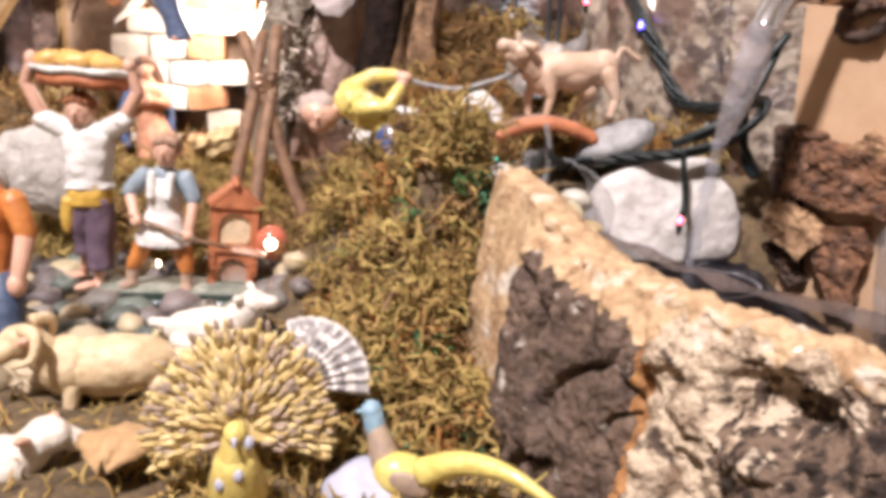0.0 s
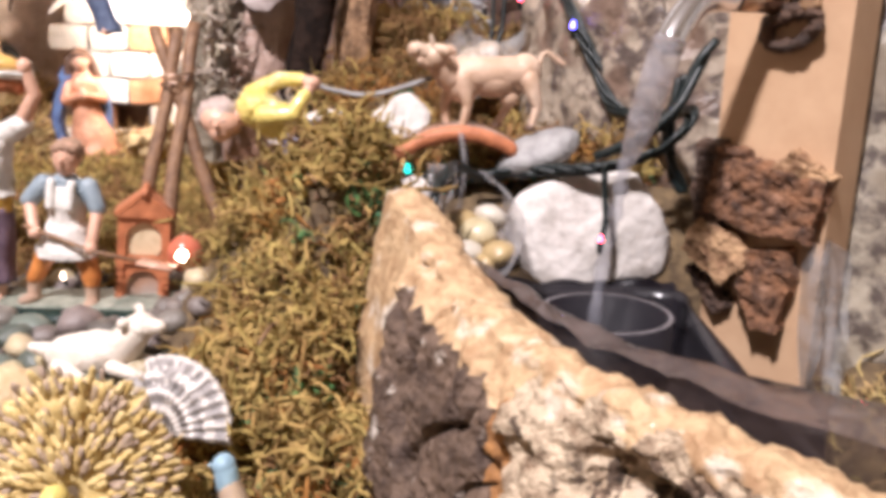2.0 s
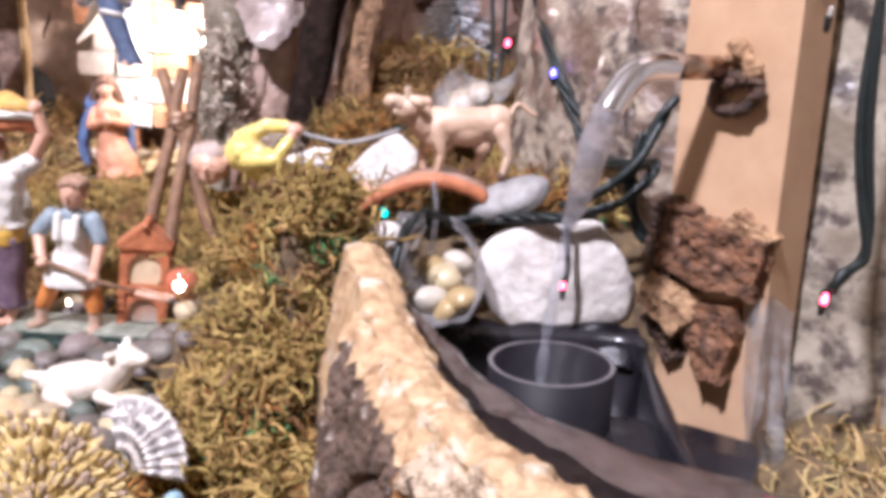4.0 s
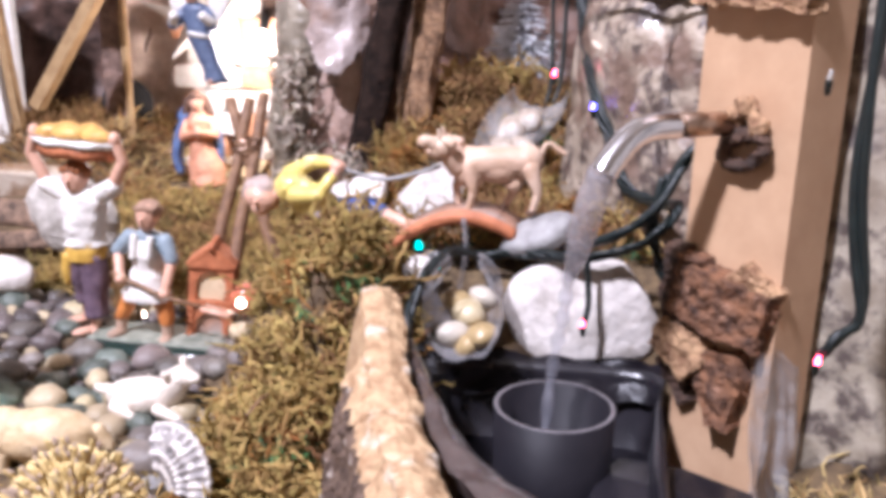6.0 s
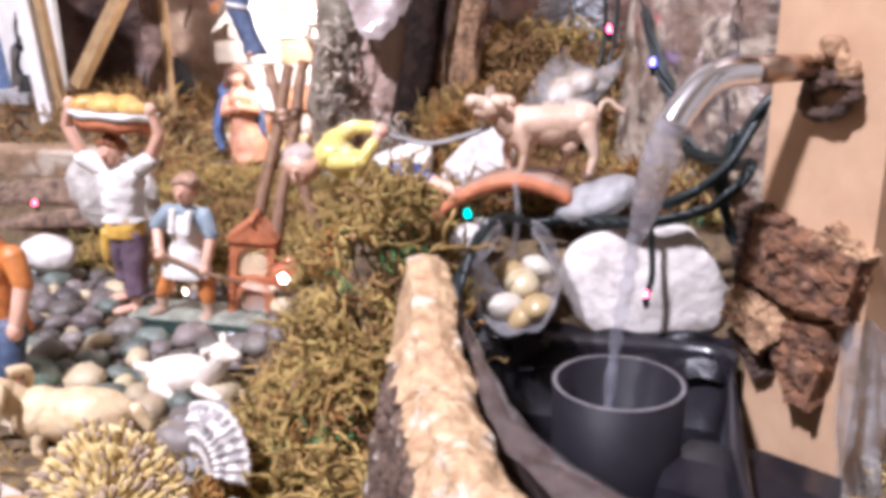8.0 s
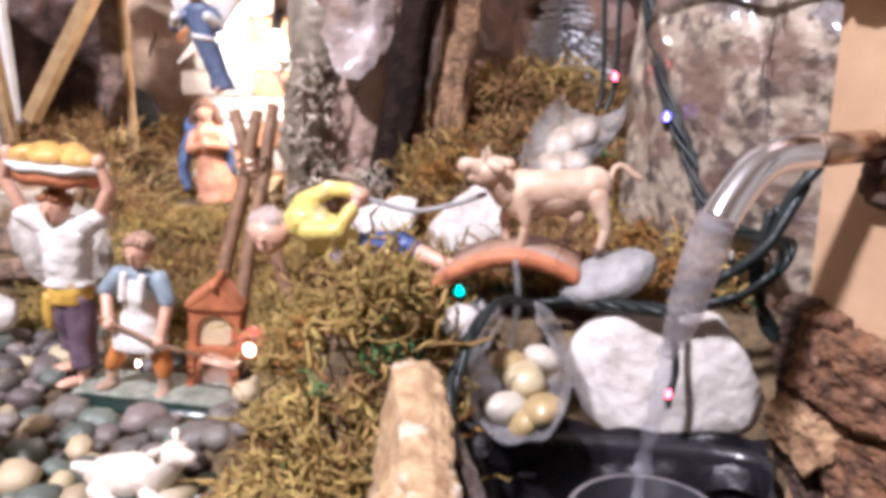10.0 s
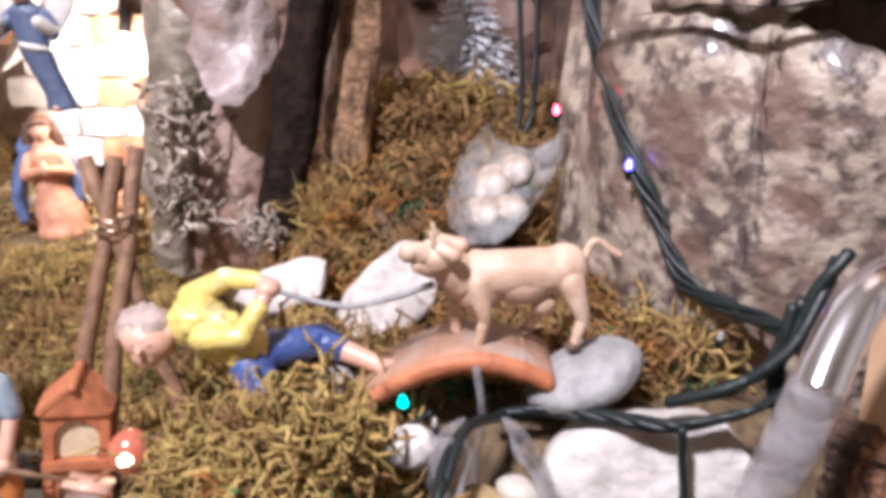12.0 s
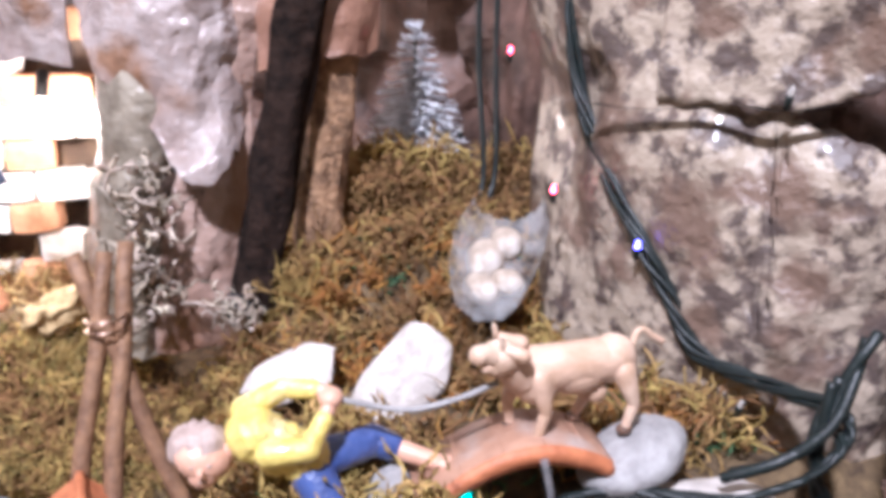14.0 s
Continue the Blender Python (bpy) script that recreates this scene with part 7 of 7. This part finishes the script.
bulb = thing("light_bulb", (-0.136, 0.842, 0.412), "small glowing warm light bulb in the stable", "lamp")
bm = bmesh.new()
ball(bm, (0, 0, 0.006), (0.008, 0.008, 0.010))
ob = part("glass", bm, M_BULB, bulb, "glowing glass")
ob.visible_shadow = False
bm = bmesh.new()
limb(bm, (0, 0.003, 0.018), (0, 0.010, 0.030), 0.0045, 0.0045)
part("socket", bm, M_BLACK, bulb)
bm = bmesh.new()
bmesh.ops.create_cone(bm, cap_ends=True, segments=40, radius1=0.028, radius2=0.028, depth=0.004, matrix=Matrix.Rotation(math.pi / 2, 4, "X"))
solid("black_disc", bm, M_BLACK, (-0.300, 0.880, 0.350), "round black plate leaning behind the post", "plate")
bm = bmesh.new()
block(bm, (0, 0, 0), (0.034, 0.018, 0.014), rot=(18, -14, 20), cuts=8, rough=0.005, freq=110)
solid("straw_clod", bm, M_CLOD, (-0.122, 0.765, 0.304), "pale yellow clod of straw before the stable", "stone")

# ---- hut on the far side: frame, beams, logs ----
hut = thing("hut", (-0.40, 0.80, 0.27), "white framed hut with dark inside", "hut")
o = V(-0.40, 0.80, 0.27)
bm = bmesh.new()
tube(bm, [V(-0.388, 0.790, 0.50) - o, V(-0.3655, 0.790, 0.258) - o], 0.0095, seg=4)
part("white_upright", bm, M_WHITE, hut, shade=False)
bm = bmesh.new()
tube(bm, [V(-0.3745, 0.792, 0.50) - o, V(-0.3520, 0.792, 0.258) - o], 0.0055, seg=4)
part("wood_upright", bm, M_OCHRE_WOOD, hut, shade=False)
bm = bmesh.new()
block(bm, V(-0.46, 0.87, 0.40) - o, (0.14, 0.006, 0.22), rot=(0, 0, -20))
part("back_wall", bm, M_WHITE, hut, "pale inner wall", shade=False)
bm = bmesh.new()
block(bm, V(-0.445, 0.825, 0.343) - o, (0.11, 0.06, 0.010), rot=(0, 0, -6))
part("table_board", bm, M_STONE_GREY, hut, shade=False)
lantern = thing("lantern", (-0.404, 0.806, 0.345), "small black wrought metal lantern in the hut", "lantern")
bm = bmesh.new()
limb(bm, (0, 0, 0.004), (0, 0, 0.012), 0.010, 0.007)
part("base", bm, M_BLACK, lantern)
for sx in (-1, 1):
    bm = bmesh.new()
    tube(bm, curve_points([(0, 0, 0.014), (sx * 0.009, 0, 0.026), (sx * 0.003, 0, 0.044), (sx * 0.005, 0, 0.060), (0, 0, 0.080)], 6), 0.0016, seg=8)
    part("scroll", bm, M_BLACK, lantern)
bm = bmesh.new()
limb(bm, (0, 0, 0.048), (0, 0, 0.052), 0.007, 0.003)
part("cap", bm, M_BLACK, lantern)
bm = bmesh.new()
limb(bm, (0, 0, 0), (0.002, 0, 0.05), 0.016, 0.010, 0)
ball(bm, (0.003, -0.004, 0.066), (0.009, 0.009, 0.010), 1)
solid("far_figurine", bm, [M_MANTLE, M_SKIN], (-0.470, 0.838, 0.347), "painted figurine in blue inside the hut", "figurine", "figurines")
bm = bmesh.new()
tube(bm, [(-0.258, 0.790, 0.47), (-0.286, 0.790, 0.43), (-0.338, 0.790, 0.356)], 0.0078, seg=4)
solid("wooden_beam", bm, M_OCHRE_WOOD, (0, 0, 0), "slanting ochre wooden beam", "beam", shade=False)
bm = bmesh.new()
block(bm, (0, 0, 0), (0.130, 0.034, 0.026), rot=(4, 0, 3), cuts=10, rough=0.0016, freq=60, seed=3, bevel=0.05)
solid("log", bm, M_BEAM, (-0.343, 0.750, 0.2930), "squared split log with a pale top lying by the hut", "log", shade=False)
for a, b, r, sd, lab in (((-0.381, 0.690, 0.269), (-0.256, 0.700, 0.273), 0.0155, 2, "dark bark log lying on the moss"),
                         ((-0.330, 0.655, 0.255), (-0.228, 0.660, 0.268), 0.0085, 3, "thin brown log lying behind the pebbles")):
    a, b = Vector(a), Vector(b)
    mid = a.lerp(b, 0.5) + V(0, 0, 0.002)
    ob = rough_log(a, mid, b, r, sd * 3)
    solid("log", ob, M_LOG, (0, 0, 0), lab, "log")

# ---- string lights ----
lights = thing("string_lights", (0.17, 0.53, 0.34), "dark green string-light cable with small coloured bulbs", "string lights")
o = V(0.17, 0.53, 0.34)


def cable(path, r, strands_n, spread, name="cable"):
    pts = curve_points(path, 10)
    for s in range(strands_n):
        bm = bmesh.new()
        out = []
        for k, p in enumerate(pts):
            ph = k * 0.22 + 1.3 * noise.noise(p * 30 + V(s * 3, 0, 0)) + 2 * math.pi * s / strands_n
            out.append(p + V(math.cos(ph), math.sin(ph), math.cos(ph + 1.0)) * spread - o)
        tube(bm, out, r, seg=8)
        part(name, bm, M_CABLE, lights)


cable([(0.155, 0.612, 0.52), (0.156, 0.612, 0.478), (0.160, 0.606, 0.447), (0.164, 0.588, 0.424), (0.172, 0.561, 0.396), (0.182, 0.549, 0.374), (0.189, 0.538, 0.355), (0.199, 0.520, 0.3515), (0.208, 0.496, 0.354),
       (0.2105, 0.476, 0.357), (0.206, 0.465, 0.351), (0.195, 0.464, 0.3415), (0.182, 0.4655, 0.336), (0.170, 0.467, 0.333), (0.152, 0.478, 0.330), (0.135, 0.4865, 0.3275), (0.119, 0.489, 0.3240)], 0.0012, 6, 0.0021)
cable([(0.122, 0.489, 0.324), (0.109, 0.464, 0.333), (0.1025, 0.441, 0.329), (0.0990, 0.426, 0.318), (0.0990, 0.417, 0.306), (0.103, 0.412, 0.294)], 0.0016, 2, 0.0013)
cable([(0.172, 0.474, 0.338), (0.188, 0.468, 0.346), (0.201, 0.466, 0.358), (0.210, 0.470, 0.376), (0.2155, 0.471, 0.386)], 0.0020, 2, 0.0015)
cable([(0.204, 0.470, 0.372), (0.200, 0.470, 0.352), (0.203, 0.472, 0.335), (0.210, 0.474, 0.322)], 0.0018, 2, 0.0012)
cable([(0.172, 0.461, 0.336), (0.173, 0.4615, 0.325), (0.174, 0.4600, 0.312), (0.172, 0.458, 0.302)], 0.0014, 1, 0.0)
cable([(0.258, 0.380, 0.46), (0.2575, 0.380, 0.39), (0.264, 0.380, 0.345), (0.2585, 0.380, 0.335), (0.254, 0.381, 0.327)], 0.0018, 2, 0.0012)
cable([(0.137, 0.722, 0.53), (0.136, 0.720, 0.46), (0.138, 0.712, 0.40), (0.134, 0.706, 0.378)], 0.0016, 1, 0.0)
cable([(0.147, 0.722, 0.53), (0.146, 0.720, 0.46), (0.145, 0.712, 0.40), (0.140, 0.706, 0.380)], 0.0016, 1, 0.0)
cable([(0.098, 0.487, 0.326), (0.086, 0.488, 0.318), (0.074, 0.486, 0.322)], 0.0012, 1, 0.0)
for at, m, r, lab in (((0.099, 0.482, 0.324), M_LED_CLEAR, 0.0026, "unlit clear bulb"), ((0.0880, 0.4915, 0.3265), M_LED_TEAL, 0.0040, "lit teal bulb"),
                      ((0.172, 0.458, 0.303), M_LED_RED, 0.0024, "lit red bulb"), ((0.146, 0.598, 0.408), M_LED_RED, 0.0026, "lit red bulb"),
                      ((0.170, 0.557, 0.393), M_LED_BLUE, 0.0026, "lit blue bulb"), ((0.154, 0.720, 0.462), M_LED_RED, 0.0026, "lit red bulb"),
                      ((0.135, 0.772, 0.410), M_LED_CLEAR, 0.0028, "unlit clear bulb"), ((0.197, 0.513, 0.342), M_LED_CLEAR, 0.0026, "unlit clear bulb"),
                      ((0.249, 0.398, 0.420), M_LED_CLEAR, 0.0022, "unlit clear bulb"), ((0.2525, 0.379, 0.325), M_LED_RED, 0.0022, "lit red bulb"),
                      ((-0.117, 0.512, 0.243), M_LED_TEAL, 0.0052, "lit teal bulb"), ((-0.324, 0.790, 0.379), M_LED_RED, 0.0024, "lit red bulb"),
                      ((-0.265, 0.626, 0.286), M_LED_RED, 0.0024, "lit red bulb"), ((-0.096, 0.540, 0.258), M_LED_WARM, 0.0018, "lit warm white bulb"),
                      ((0.203, 0.513, 0.458), M_LED_CLEAR, 0.0024, "unlit clear bulb"), ((-0.030, 0.438, 0.252), M_LED_RED, 0.0018, "lit red bulb")):
    bm = bmesh.new()
    limb(bm, (0, 0, 0), (0, -0.0008, 0.0022), r * 0.48, r * 0.32)
    lamp = part("bulb", bm, m, lights, lab, at=Vector(at) - o)
    bm = bmesh.new()
    limb(bm, (0, 0.0006, -0.0012), (0.0004, 0.0024, -0.0050), r * 0.62, r * 0.50, seg=8, rings=2)
    part("socket", bm, M_CABLE, lamp, "dark green plastic socket")

ball_lamp = thing("red_lamp", (-0.0345, 0.553, 0.2590), "glowing red glass lamp beside the oven", "lamp")
bm = bmesh.new()
ball(bm, (0, 0, 0.010), (0.0095, 0.0095, 0.0105))
part("glass", bm, M_RED_BALL, ball_lamp)
bm = bmesh.new()
ball(bm, (0.001, -0.0085, 0.011), (0.003, 0.003, 0.003))
part("flame_bulb", bm, M_LED_WARM, ball_lamp, "lit warm bulb")

rough_column("dark_branch", [(0.150, 0.585, 0.449), (0.164, 0.562, 0.4485), (0.176, 0.545, 0.450), (0.190, 0.528, 0.453), (0.205, 0.515, 0.452), (0.222, 0.506, 0.456)], (0.0017, 0.0032), M_TRUNK, "dark twig lying along a crevice of the cliff", "twig", seed=12)

# ---- small shells ----
for c, r, rot, m, lab in (((0.002, 0.437, 0.247), (0.014, 0.005, 0.0045), (10, 6, -14), M_STONE_GREY, "narrow grey mussel shell on the pebbles"),
                          ((-0.012, 0.428, 0.245), (0.013, 0.006, 0.005), (0, 10, 20), M_SHELL, "small glossy shell beside the lamb"),
                          ((0.010, 0.452, 0.250), (0.010, 0.006, 0.004), (20, 0, 40), M_SHELL, "small pale shell on the pebbles"),
                          ((0.020, 0.418, 0.249), (0.018, 0.010, 0.0045), (8, 0, -20), M_LEAF, "flat pinkish stone at the moss's edge")):
    bm = bmesh.new()
    ball(bm, (0, 0, 0), r, rot=rot, rough=0.1, freq=120)
    solid("shell" if m is not M_LEAF else "flat_pebble", bm, m, c, lab, "shell" if m is not M_LEAF else "stone", "small shells")

# ---- pebbles ----
bed = thing("pebble_bed", (-0.12, 0.48, 0.238), "bed of smooth grey, cream and green pebbles round the figurines", "pebbles")
shapes = []
for k in range(6):
    bm = bmesh.new()
    ball(bm, (0, 0, 0), (1.0, 0.78, 0.62), sub=2, rough=0.22, freq=1.6, seed=k * 3.1)
    row = []
    for m in (M_PEBBLE, M_PEBBLE_CREAM, M_PEBBLE_GREEN):
        row.append(mesh_of(bm.copy(), "pebble", m))
    bm.free()
    shapes.append(row)
g = random.Random(4)
placed = []
tries = 0
while len(placed) < 298 and tries < 16000:
    tries += 1
    x, y = g.uniform(-0.27, 0.018), g.uniform(0.395, 0.600)
    r = g.uniform(0.0075, 0.0140) if tries < 1500 else g.uniform(0.0038, 0.0085)
    if any((x - a) ** 2 + (y - b) ** 2 < (0.66 * (r + c)) ** 2 for a, b, c in placed):
        continue
    if x > 0.030 - 0.12 * (y - 0.36) - 0.02 or 0.512 < y < 0.566 and -0.146 < x < -0.026:
        continue
    placed.append((x, y, r))
    me = shapes[g.randrange(6)][g.choices((0, 1, 2), (6, 2, 2))[0]]
    ob = new("pebble", me)
    ob.parent = bed
    ob.location = V(x, y, ground_z(x, y) + r * 0.28) - V(-0.12, 0.48, 0.238)
    ob.rotation_euler = (g.uniform(-0.4, 0.4), g.uniform(-0.4, 0.4), g.uniform(0, 6.3))
    ob.scale = (r, r, r)
